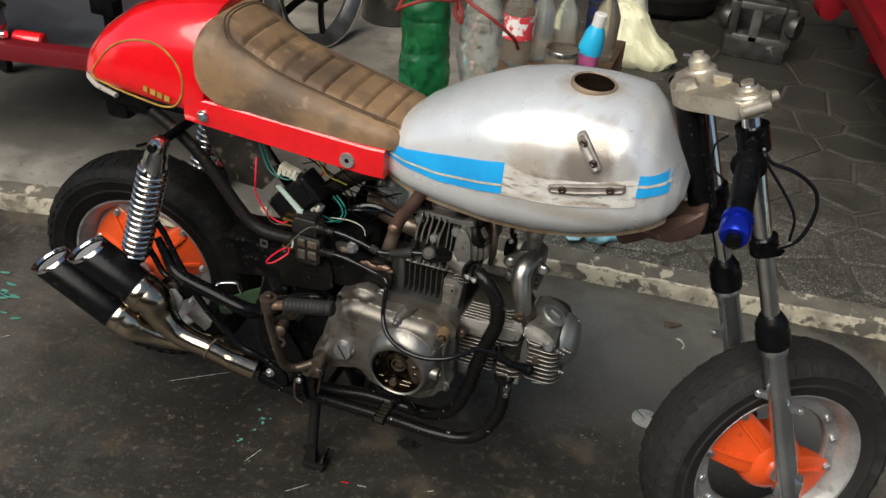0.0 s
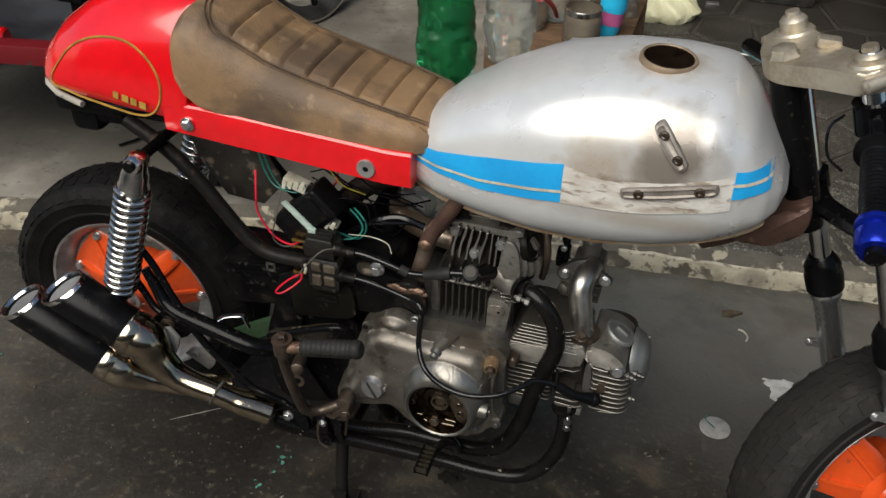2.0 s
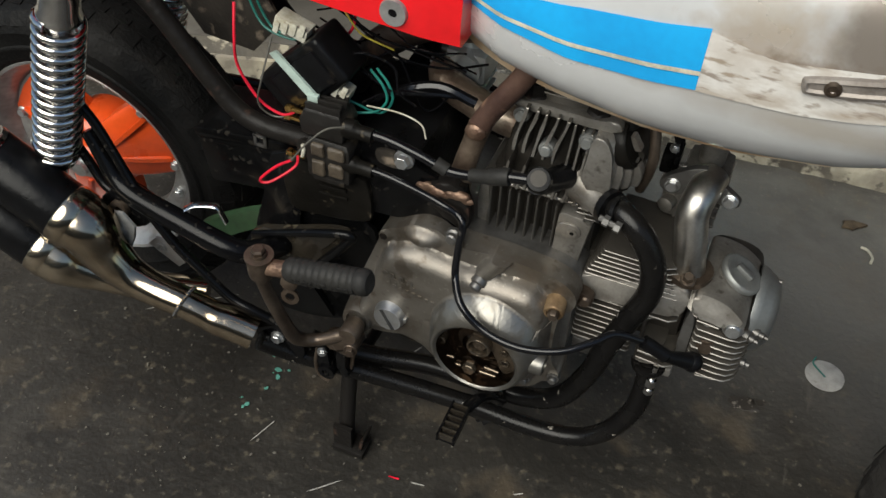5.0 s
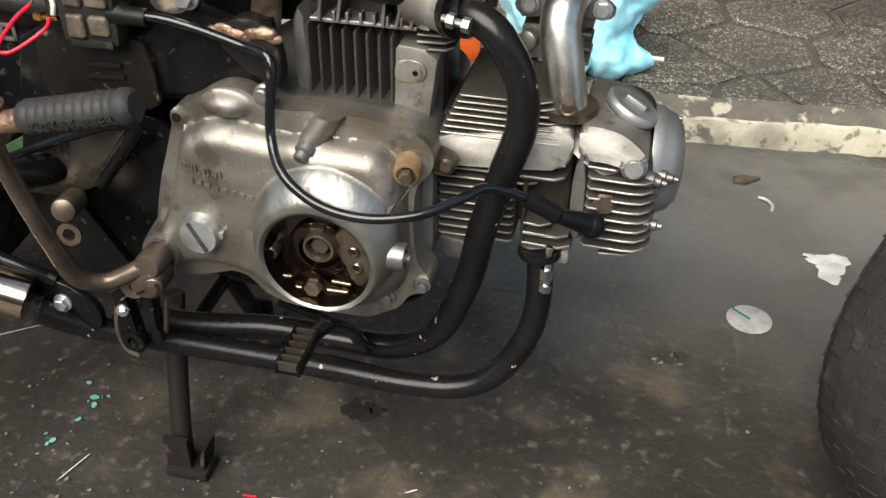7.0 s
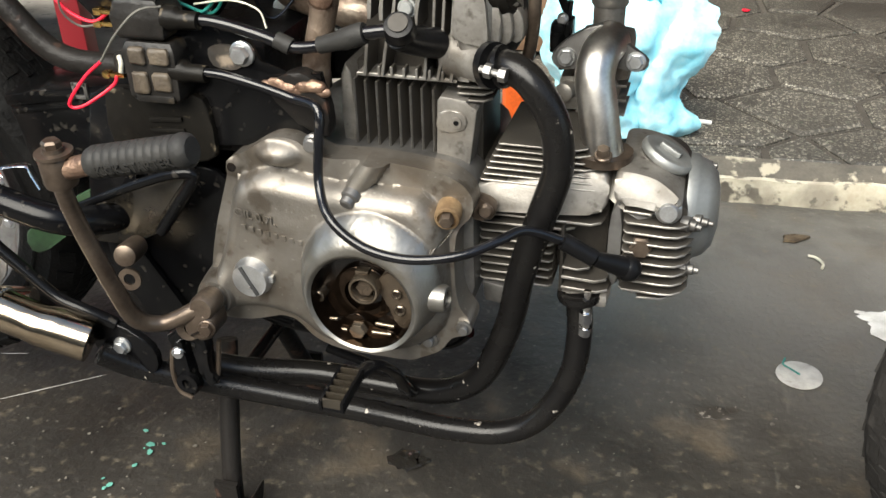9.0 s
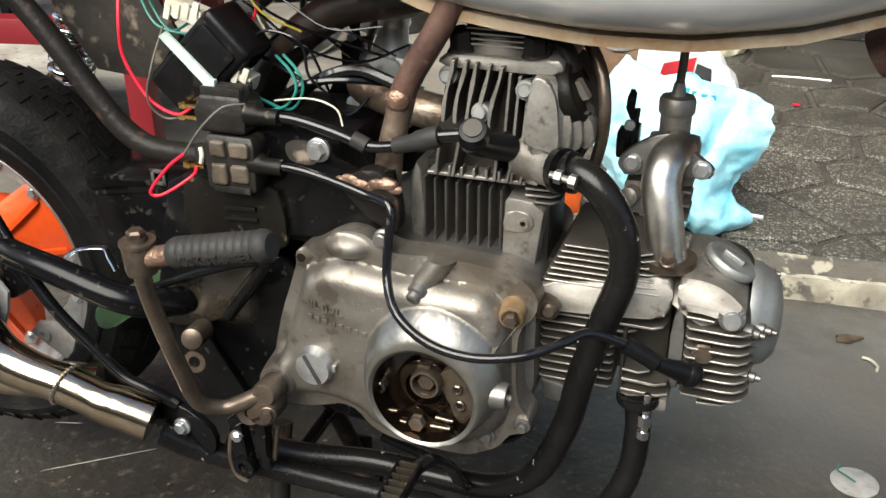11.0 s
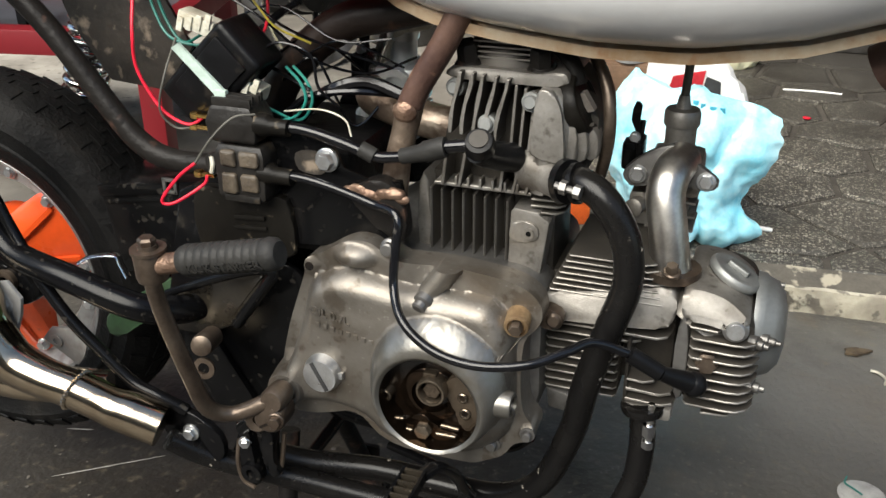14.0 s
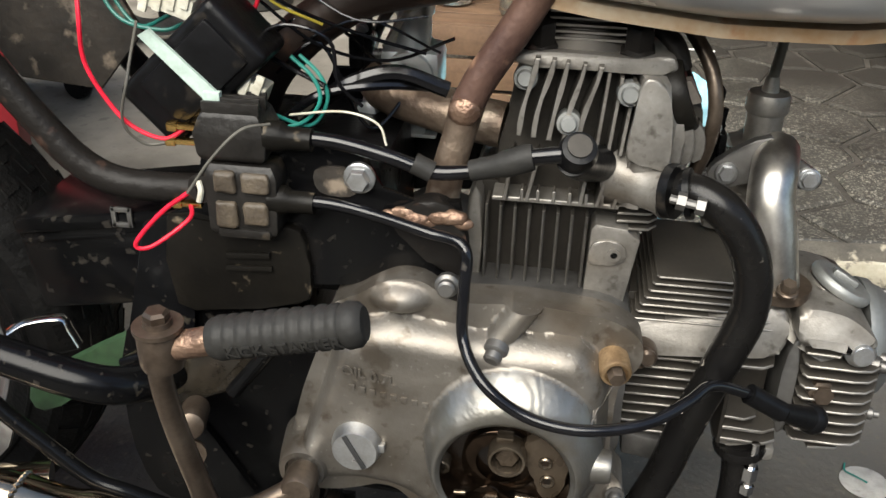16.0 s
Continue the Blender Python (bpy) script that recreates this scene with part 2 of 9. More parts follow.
BADGE = mat("stained_bracket", (0.34, 0.31, 0.28), 0.5, 0.5, col2=(0.15, 0.125, 0.105), scale=40, amount=0.9)
grime(PRIMER, 60, 0.58, 0.06, (0.24, 0.18, 0.12), 0.8, stretch=(0.35, 1, 1.3))
WHITEP = mat("white_plastic", (0.58, 0.57, 0.48), 0.5, col2=(0.36, 0.33, 0.25), scale=40)
TEALW = mat("teal_wire", (0.02, 0.2, 0.16), 0.4, scale=40)
REDW = mat("red_wire", (0.75, 0.012, 0.04), 0.4, scale=40)
YELW = mat("yellow_wire", (0.5, 0.4, 0.05), 0.45, scale=40)
GREYW = mat("grey_wire", (0.09, 0.085, 0.07), 0.45, scale=40)
TIE = mat("pale_cable_tie", (0.42, 0.52, 0.46), 0.45, scale=30)
COIL = mat("coil_resin", (0.016, 0.0145, 0.013), 0.42, spec=0.3, col2=(0.01, 0.009, 0.008), scale=30, spots=(34, 0.6, 0.15), spot_col=(0.09, 0.07, 0.046), bump=0.3)
COILPAD = mat("brown_resin", (0.1, 0.078, 0.052), 0.55, col2=(0.035, 0.027, 0.02), scale=60, amount=0.95, bump=0.3, bump_scale=300)
GILT = mat("gilt_terminal", (0.72, 0.47, 0.16), 0.22, 1.0, col2=(0.5, 0.3, 0.1), scale=60)
CLUTCHSTEEL = mat("oil_filmed_steel", (0.21, 0.175, 0.135), 0.2, 0.85, col2=(0.1, 0.075, 0.052), scale=60, amount=0.9, rough_var=0.1)
CLUTCHCAST = mat("oil_browned_casting", (0.085, 0.066, 0.047), 0.3, 0.4, col2=(0.04, 0.029, 0.02), scale=50, amount=0.9)
DUSTYBLACK = mat("dusty_black_plate", (0.0095, 0.0084, 0.0066), 0.4, spec=0.14, col2=(0.005, 0.0045, 0.004), scale=22, amount=0.9, spots=(60, 0.64, 0.08), spot_col=(0.1, 0.08, 0.055), bump=0.15)
DIRTPLATE = mat("muddy_plate", (0.034, 0.028, 0.022), 0.6, col2=(0.016, 0.0135, 0.011), scale=24, spots=(45, 0.6, 0.12), spot_col=(0.2, 0.16, 0.12), bump=0.3)
GREENP = mat("green_paint", (0.05, 0.12, 0.05), 0.5, col2=(0.03, 0.06, 0.03), scale=14)
FLOORM = mat("oil_dark_concrete", (0.053, 0.0475, 0.04), 0.48, col2=(0.027, 0.0242, 0.0205), scale=3.4, amount=0.75, spots=(60, 0.66, 0.05), spot_col=(0.14, 0.125, 0.1), bump=0.5, bump_scale=90, rough_var=0.22, detail=12, spec=0.3)
grime(FLOORM, 5, 0.5, 0.14, (0.022, 0.02, 0.018), 0.75, detail=12, rough=0.4)
grime(FLOORM, 1.7, 0.48, 0.22, (0.09, 0.082, 0.07), 0.5, detail=12)
grime(FLOORM, 22, 0.58, 0.12, (0.014, 0.013, 0.012), 0.6, detail=8)
grime(FLOORM, 9, 0.56, 0.2, (0.12, 0.105, 0.085), 0.4, detail=9)
grime(FLOORM, 30, 0.58, 0.2, (0.13, 0.115, 0.09), 0.4, detail=8)
grime(FLOORM, 90, 0.67, 0.04, (0.2, 0.18, 0.15), 0.7, detail=4)
grime(FLOORM, 24, 0.69, 0.04, (0.16, 0.145, 0.12), 0.6, stretch=(1.3, 0.2, 1), turn=35, detail=7)
grime(FLOORM, 20, 0.69, 0.04, (0.16, 0.145, 0.12), 0.6, stretch=(1.2, 0.18, 1), turn=110, detail=7)
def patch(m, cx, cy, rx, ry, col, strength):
    """One broad patch of another colour with a ragged edge, at a place of its own."""
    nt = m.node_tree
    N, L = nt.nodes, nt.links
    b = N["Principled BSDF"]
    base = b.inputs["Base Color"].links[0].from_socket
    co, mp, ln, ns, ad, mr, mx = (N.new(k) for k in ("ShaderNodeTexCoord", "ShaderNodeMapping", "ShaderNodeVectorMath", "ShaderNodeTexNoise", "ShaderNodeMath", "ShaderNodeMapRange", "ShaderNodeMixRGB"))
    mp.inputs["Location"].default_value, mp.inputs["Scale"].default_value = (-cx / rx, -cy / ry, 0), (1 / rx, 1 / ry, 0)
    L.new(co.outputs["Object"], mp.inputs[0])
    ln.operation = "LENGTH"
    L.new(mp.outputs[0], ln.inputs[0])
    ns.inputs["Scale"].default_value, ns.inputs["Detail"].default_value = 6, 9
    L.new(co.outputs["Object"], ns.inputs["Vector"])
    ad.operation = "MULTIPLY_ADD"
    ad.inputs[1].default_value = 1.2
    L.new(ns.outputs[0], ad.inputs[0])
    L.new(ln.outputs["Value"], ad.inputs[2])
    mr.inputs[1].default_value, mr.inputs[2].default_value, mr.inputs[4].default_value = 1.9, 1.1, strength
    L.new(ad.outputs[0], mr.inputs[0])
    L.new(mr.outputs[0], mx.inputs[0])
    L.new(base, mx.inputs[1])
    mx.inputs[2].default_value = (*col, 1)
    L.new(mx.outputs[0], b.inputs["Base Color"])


# paler floor along the kerb
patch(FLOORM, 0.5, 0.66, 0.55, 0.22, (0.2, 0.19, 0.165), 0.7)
grime(FLOORM, 2.6, 0.56, 0.06, (0.016, 0.0145, 0.013), 0.7, detail=14, rough=0.3)
grime(FLOORM, 16, 0.58, 0.16, (0.15, 0.136, 0.112), 0.35, stretch=(1, 2.6, 1), detail=9)
grime(FLOORM, 110, 0.64, 0.06, (0.16, 0.147, 0.125), 0.4, detail=4)
# paler again beside the front wheel
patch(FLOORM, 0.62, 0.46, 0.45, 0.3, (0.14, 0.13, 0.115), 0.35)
grime(FLOORM, 7, 0.52, 0.1, (0.06, 0.055, 0.047), 0.6, detail=15)
grime(FLOORM, 3.2, 0.55, 0.07, (0.035, 0.032, 0.028), 0.6, detail=15)
grime(FLOORM, 45, 0.58, 0.16, (0.16, 0.147, 0.125), 0.3, detail=12)
patch(FLOORM, -1.2, -0.1, 0.5, 0.45, (0.13, 0.115, 0.095), 0.3)
# floor darker in front of the motorcycle
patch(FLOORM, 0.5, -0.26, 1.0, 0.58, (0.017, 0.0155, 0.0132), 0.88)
grime(FLOORM, 7.5, 0.555, 0.09, (0.105, 0.08, 0.052), 0.42, detail=15)
# dark patch painted for the mufflers' shadow on the floor
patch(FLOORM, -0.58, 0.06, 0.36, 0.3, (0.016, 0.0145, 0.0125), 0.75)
# broad paler area between engine and kerb
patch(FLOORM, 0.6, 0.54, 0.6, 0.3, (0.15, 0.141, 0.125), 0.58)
grime(FLOORM, 55, 0.58, 0.14, (0.18, 0.15, 0.105), 0.3, detail=8)
KERBM = mat("cream_painted_kerb", (0.56, 0.52, 0.41), 0.8, col2=(0.36, 0.31, 0.22), scale=16, amount=0.9, spots=(17, 0.56, 0.05), spot_col=(0.1, 0.088, 0.07), bump=0.8, bump_scale=60)
grime(KERBM, 7, 0.5, 0.1, (0.2, 0.175, 0.135), 0.8)
grime(KERBM, 45, 0.58, 0.06, (0.09, 0.08, 0.065), 0.7)
CONCRETE = mat("pavement_concrete", (0.41, 0.378, 0.328), 0.75, col2=(0.26, 0.236, 0.2), scale=3, amount=0.8, spots=(7, 0.6, 0.15), spot_col=(0.11, 0.095, 0.08), bump=0.3, bump_scale=50, detail=10)
grime(CONCRETE, 4, 0.52, 0.15, (0.14, 0.125, 0.105), 0.6)
grime(CONCRETE, 40, 0.6, 0.08, (0.07, 0.06, 0.05), 0.6)
# slab darker at the back and behind the tail
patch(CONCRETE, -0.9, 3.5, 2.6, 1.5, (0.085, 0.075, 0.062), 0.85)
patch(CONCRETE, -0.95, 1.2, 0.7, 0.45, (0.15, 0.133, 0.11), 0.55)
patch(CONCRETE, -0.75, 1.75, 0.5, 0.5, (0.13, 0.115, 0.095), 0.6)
JOINT = mat("dirt_joint", (0.06, 0.052, 0.042), 0.85, scale=20, bump=0.4, bump_scale=90)
WALLM = mat("grimy_wall", (0.2, 0.19, 0.175), 0.8, col2=(0.12, 0.11, 0.1), scale=2, bump=0.2, bump_scale=30)
CEILM = mat("sheet_ceiling", (0.3, 0.29, 0.28), 0.7, scale=2)
RACK = mat("dark_red_steel", (0.14, 0.006, 0.01), 0.45, col2=(0.14, 0.005, 0.009), scale=9, amount=0.8, spots=(26, 0.66, 0.08), spot_col=(0.07, 0.03, 0.025))
LIFTRED = mat("red_bench_paint", (0.24, 0.007, 0.013), 0.42, col2=(0.19, 0.005, 0.01), scale=7, spots=(20, 0.68, 0.08), spot_col=(0.1, 0.03, 0.03))
SHEET = mat("blue_grey_sheet", (0.07, 0.075, 0.085), 0.4, 0.2, col2=(0.035, 0.037, 0.042), scale=6)
CARD = mat("cardboard", (0.36, 0.24, 0.13), 0.8, col2=(0.28, 0.18, 0.1), scale=8, bump=0.1)
CRATE = mat("brown_crate_wood", (0.17, 0.1, 0.055), 0.7, col2=(0.08, 0.045, 0.025), scale=14, amount=0.9, bump=0.3)
grime(CRATE, 30, 0.5, 0.2, (0.06, 0.035, 0.02), 0.6, stretch=(0.15, 1, 1))
CARDW = mat("white_carton", (0.55, 0.54, 0.5), 0.7, col2=(0.42, 0.41, 0.38), scale=8)
PRINT = mat("print_black", (0.03, 0.03, 0.03), 0.6, scale=30)
GREENPET = mat("green_pet", (0.04, 0.34, 0.13), 0.08, trans=0.84, ior=1.25, col2=(0.03, 0.28, 0.1), scale=10, bump=0.9, bump_scale=30, rough_var=0.04)
CLEARPET = mat("clear_pet", (0.84, 0.86, 0.8), 0.08, trans=0.84, ior=1.25, col2=(0.6, 0.6, 0.54), scale=10, bump=1.0, bump_scale=34, rough_var=0.04)
SMOKEGLASS = mat("smoky_glass", (0.5, 0.45, 0.37), 0.12, trans=0.78, ior=1.25, scale=10)
LABELRED = mat("red_white_label", (0.6, 0.03, 0.05), 0.5, col2=(0.55, 0.05, 0.06), scale=40, spots=(28, 0.52, 0.04), spot_col=(0.72, 0.68, 0.64))
WHITE = mat("white_hdpe", (0.72, 0.71, 0.68), 0.4, col2=(0.6, 0.59, 0.56), scale=12)
NAVY = mat("navy_can", (0.02, 0.025, 0.09), 0.35, col2=(0.015, 0.018, 0.05), scale=14)
CYANB = mat("cyan_bottle", (0.02, 0.42, 0.68), 0.35, col2=(0.02, 0.36, 0.6), scale=14)
PINK = mat("pink_label", (0.55, 0.12, 0.3), 0.5, scale=30)
YELLOWBAG = mat("pale_yellow_bag", (0.86, 0.84, 0.58), 0.4, col2=(0.74, 0.7, 0.45), scale=14, trans=0.12, bump=0.5, bump_scale=40)
CLEARBAG = mat("milky_bag", (0.8, 0.78, 0.7), 0.35, trans=0.35, col2=(0.4, 0.38, 0.32), scale=20, bump=0.8, bump_scale=50)
CYANBAG = mat("cyan_bag_plastic", (0.2, 0.66, 0.8), 0.24, col2=(0.55, 0.82, 0.87), scale=13, amount=0.9, bump=0.35, bump_scale=60)
PRINTTEAL = mat("teal_print", (0.06, 0.36, 0.48), 0.5, scale=30)
ORANGEBOX = mat("orange_card", (0.8, 0.13, 0.02), 0.5, scale=20)
REDCORD = mat("red_cord", (0.28, 0.03, 0.025), 0.7, scale=60)
DRUMM = mat("grimy_drum", (0.075, 0.07, 0.06), 0.45, 0.4, col2=(0.03, 0.028, 0.025), scale=10, amount=0.9, spots=(8, 0.62, 0.12), spot_col=(0.19, 0.17, 0.13))
DARKALLOY = mat("dull_alloy", (0.24, 0.235, 0.225), 0.45, 0.8, col2=(0.09, 0.085, 0.08), scale=14, amount=0.9)
DEBRIS_T = mat("teal_paint_fleck", (0.1, 0.3, 0.24), 0.6, scale=30)
DISCMARK = mat("worn_white_mark", (0.5, 0.48, 0.44), 0.7, col2=(0.3, 0.285, 0.26), scale=60, amount=0.8, spots=(40, 0.62, 0.1), spot_col=(0.16, 0.15, 0.135))
GRITM = mat("pale_grit", (0.16, 0.145, 0.12), 0.8, col2=(0.07, 0.063, 0.052), scale=60)
DEBRIS_W = mat("white_fleck", (0.68, 0.66, 0.61), 0.7, col2=(0.5, 0.48, 0.43), scale=30)
DIRTSTAIN = mat("gritty_stain", (0.05, 0.042, 0.033), 0.5, col2=(0.025, 0.021, 0.017), scale=60, amount=0.9, spots=(150, 0.6, 0.05), spot_col=(0.2, 0.18, 0.15), bump=0.3)
DRYLEAF = mat("dry_leaf", (0.13, 0.095, 0.055), 0.7, col2=(0.06, 0.042, 0.026), scale=60, bump=0.6)
REDCARD = mat("red_card", (0.5, 0.02, 0.03), 0.5, scale=20)
OILSTAIN = mat("oil_stain", (0.012, 0.011, 0.01), 0.12, col2=(0.02, 0.018, 0.015), scale=20)
WOODM = mat("post_dark_steel", (0.035, 0.045, 0.05), 0.5, col2=(0.025, 0.03, 0.035), scale=8)


def tank_paint():
    """Bare silver tank; old bonding and rust scab round the two badge brackets, rust ring at the filler."""
    m = mat("silver_tank", (0.74, 0.74, 0.735), 0.27, 0.38, col2=(0.6, 0.6, 0.595), scale=6, amount=0.9, coat=0.1, rough_var=0.1)
    nt = m.node_tree
    N, L = nt.nodes, nt.links
    b = N["Principled BSDF"]
    base = b.inputs["Base Color"].links[0].from_socket
    co = N.new("ShaderNodeTexCoord")

    def blob(cx, cy, cz, sx, sy, sz, noise_scale, lo, hi):
        mp = N.new("ShaderNodeMapping")
        mp.inputs["Location"].default_value = (-cx / sx, -cy / sy, -cz / sz)
        mp.inputs["Scale"].default_value = (1 / sx, 1 / sy, 1 / sz)
        L.new(co.outputs["Object"], mp.inputs[0])
        ln = N.new("ShaderNodeVectorMath")
        ln.operation = "LENGTH"
        L.new(mp.outputs[0], ln.inputs[0])
        ns = N.new("ShaderNodeTexNoise")
        ns.inputs["Scale"].default_value, ns.inputs["Detail"].default_value = noise_scale, 8
        L.new(co.outputs["Object"], ns.inputs["Vector"])
        ad = N.new("ShaderNodeMath")
        ad.operation = "MULTIPLY_ADD"
        ad.inputs[1].default_value = 1.6
        L.new(ns.outputs[0], ad.inputs[0])
        L.new(ln.outputs["Value"], ad.inputs[2])
        mr = N.new("ShaderNodeMapRange")
        mr.inputs[1].default_value, mr.inputs[2].default_value = hi, lo
        L.new(ad.outputs[0], mr.inputs[0])
        return mr.outputs[0]

    def over(mask, col, strength=1.0):
        nonlocal base
        mul = N.new("ShaderNodeMath")
        mul.operation = "MULTIPLY"
        mul.inputs[1].default_value = strength
        L.new(mask, mul.inputs[0])
        mx = N.new("ShaderNodeMixRGB")
        L.new(mul.outputs[0], mx.inputs[0])
        L.new(base, mx.inputs[1])
        mx.inputs[2].default_value = (*col, 1)
        base = mx.outputs[0]
        return mx

    over(blob(0.24, -0.085, 0.845, 0.062, 0.065, 0.05, 24, 1.4, 2.1), (0.42, 0.385, 0.345), 0.8)
    over(blob(0.16, -0.08, 0.812, 0.055, 0.07, 0.03, 45, 1.2, 1.9), (0.4, 0.3, 0.2), 0.6)
    over(blob(0.23, -0.08, 0.795, 0.1, 0.07, 0.02, 80, 1.2, 1.8), (0.22, 0.16, 0.11), 0.7)
    over(blob(0.246, -0.085, 0.842, 0.042, 0.06, 0.044, 30, 1.5, 2.15), (0.2, 0.165, 0.135), 0.8)
    over(blob(0.21, -0.08, 0.905, 0.05, 0.05, 0.02, 60, 1.3, 1.8), (0.6, 0.52, 0.42), 0.6)
    over(blob(0.15, -0.08, 0.835, 0.045, 0.07, 0.03, 60, 1.1, 1.8), (0.5, 0.42, 0.32), 0.5)
    over(blob(0.22, -0.08, 0.752, 0.13, 0.06, 0.012, 26, 1.1, 2.2), (0.36, 0.3, 0.22), 0.55)
    over(blob(0.215, 0.03, 0.915, 0.045, 0.045, 0.03, 40, 1.4, 2.1), (0.38, 0.27, 0.15), 0.55)
    L.new(base, b.inputs["Base Color"])
    return m


TANK = tank_paint()
TANKLIP = mat("rusty_tank_lip", (0.48, 0.4, 0.29), 0.55, 0.3, col2=(0.33, 0.2, 0.1), scale=18, amount=0.8, spots=(40, 0.6, 0.15), spot_col=(0.3, 0.12, 0.04))


def paver_material():
    """Dark cement face with pale stone chips exposed."""
    m = mat("chip_paver", (0.066, 0.061, 0.051), 0.55, col2=(0.04, 0.036, 0.031), scale=6, amount=0.8, random_value=0.1, bump=0.3, bump_scale=160)
    nt = m.node_tree
    N, L = nt.nodes, nt.links
    b = N["Principled BSDF"]
    base = b.inputs["Base Color"].links[0].from_socket
    co = N.new("ShaderNodeTexCoord")
    wob = N.new("ShaderNodeTexNoise")
    wob.inputs["Scale"].default_value = 140
    L.new(co.outputs["Object"], wob.inputs["Vector"])
    va = N.new("ShaderNodeVectorMath")
    va.operation = "MULTIPLY_ADD"
    L.new(wob.outputs["Color"], va.inputs[0])
    va.inputs[1].default_value = (0.008, 0.008, 0.008)
    L.new(co.outputs["Object"], va.inputs[2])
    for scale, lo, hi, keep, col in ((100, 0.33, 0.42, 0.4, (0.27, 0.25, 0.2)), (165, 0.34, 0.42, 0.35, (0.36, 0.335, 0.27)), (260, 0.34, 0.44, 0.4, (0.28, 0.26, 0.21))):
        vo = N.new("ShaderNodeTexVoronoi")
        vo.inputs["Scale"].default_value = scale
        L.new(va.outputs[0], vo.inputs["Vector"])
        r = N.new("ShaderNodeValToRGB")
        r.color_ramp.elements[0].position, r.color_ramp.elements[1].position = lo, hi
        r.color_ramp.elements[0].color, r.color_ramp.elements[1].color = (1, 1, 1, 1), (0, 0, 0, 1)
        L.new(vo.outputs["Distance"], r.inputs[0])
        sep = N.new("ShaderNodeSeparateColor")
        L.new(vo.outputs["Color"], sep.inputs[0])
        th = N.new("ShaderNodeMapRange")
        th.inputs[1].default_value = keep
        L.new(sep.outputs[0], th.inputs[0])
        mu = N.new("ShaderNodeMath")
        mu.operation = "MULTIPLY"
        L.new(r.outputs[0], mu.inputs[0])
        L.new(th.outputs[0], mu.inputs[1])
        mx = N.new("ShaderNodeMixRGB")
        L.new(mu.outputs[0], mx.inputs[0])
        L.new(base, mx.inputs[1])
        mx.inputs[2].default_value = (*col, 1)
        base = mx.outputs[0]
    L.new(base, b.inputs["Base Color"])
    return m


PAVER = paver_material()
# pavers darker towards the back and the right
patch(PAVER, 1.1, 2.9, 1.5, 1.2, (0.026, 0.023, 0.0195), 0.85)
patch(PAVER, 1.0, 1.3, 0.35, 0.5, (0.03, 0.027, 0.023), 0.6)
# rack's shadow on the damp slab, put in as a dark patch
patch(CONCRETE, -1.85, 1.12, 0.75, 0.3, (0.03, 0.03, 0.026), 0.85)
# slab darker along the kerb
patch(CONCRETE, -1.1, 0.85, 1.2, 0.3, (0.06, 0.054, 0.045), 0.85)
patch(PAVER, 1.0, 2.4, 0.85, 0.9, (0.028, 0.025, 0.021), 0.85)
grime(PAVER, 3.0, 0.5, 0.2, (0.04, 0.036, 0.03), 0.6)
grime(PAVER, 26, 0.58, 0.12, (0.03, 0.027, 0.023), 0.6)

# ---------------------------------------------------------------- mesh helpers
BASES = {}


def thing(name, at, label, category, group="", kind=""):
    """An Empty at a thing's base; its parts are built in world places."""
    ob = new(name)
    ob.empty_display_size = 0.1
    ob.location = at
    BASES[ob] = Vector(at)
    return tagged(ob, label, category, group, kind)


def finish(name, bm, material, smooth):
    me = bpy.data.meshes.new(name)
    bmesh.ops.recalc_face_normals(bm, faces=bm.faces[:])
    bm.to_mesh(me)
    bm.free()
    me.materials.append(material)
    if smooth:
        me.shade_smooth()
        me.set_sharp_from_angle(angle=radians(smooth))
    return new(name, me)


def part(name, bm, material, parent, label="", smooth=38):
    """One mesh under a thing or under a part, built in world places."""
    ob = finish(name, bm, material, smooth)
    ob.parent = parent
    base = BASES.get(parent, Vector((0, 0, 0)))
    if parent in BASES:
        ob.matrix_parent_inverse = Matrix.Translation(-base)
    return tagged(ob, label) if label else ob


def solid(name, bm, material, label, category="", group="", kind="", smooth=38):
    """A thing or piece of the setting that is one mesh."""
    return tagged(finish(name, bm, material, smooth), label, category, group, kind)


def frame_axes(d):
    d = Vector(d).normalized()
    a = Vector((0, 0, 1)) if abs(d.z) < 0.9 else Vector((1, 0, 0))
    u = d.cross(a).normalized()
    return d, u, d.cross(u)


def spline(pts, n):
    """Catmull-Rom through the points, n steps a span."""
    P = [Vector(p) for p in pts]
    P = [2 * P[0] - P[1]] + P + [2 * P[-1] - P[-2]]
    out = []
    for i in range(1, len(P) - 2):
        a, b, c, d = P[i - 1:i + 3]
        for k in range(n):
            t = k / n
            out.append(0.5 * (2 * b + (c - a) * t + (2 * a - 5 * b + 4 * c - d) * t * t + (3 * b - a - 3 * c + d) * t ** 3))
    return out + [P[-2]]


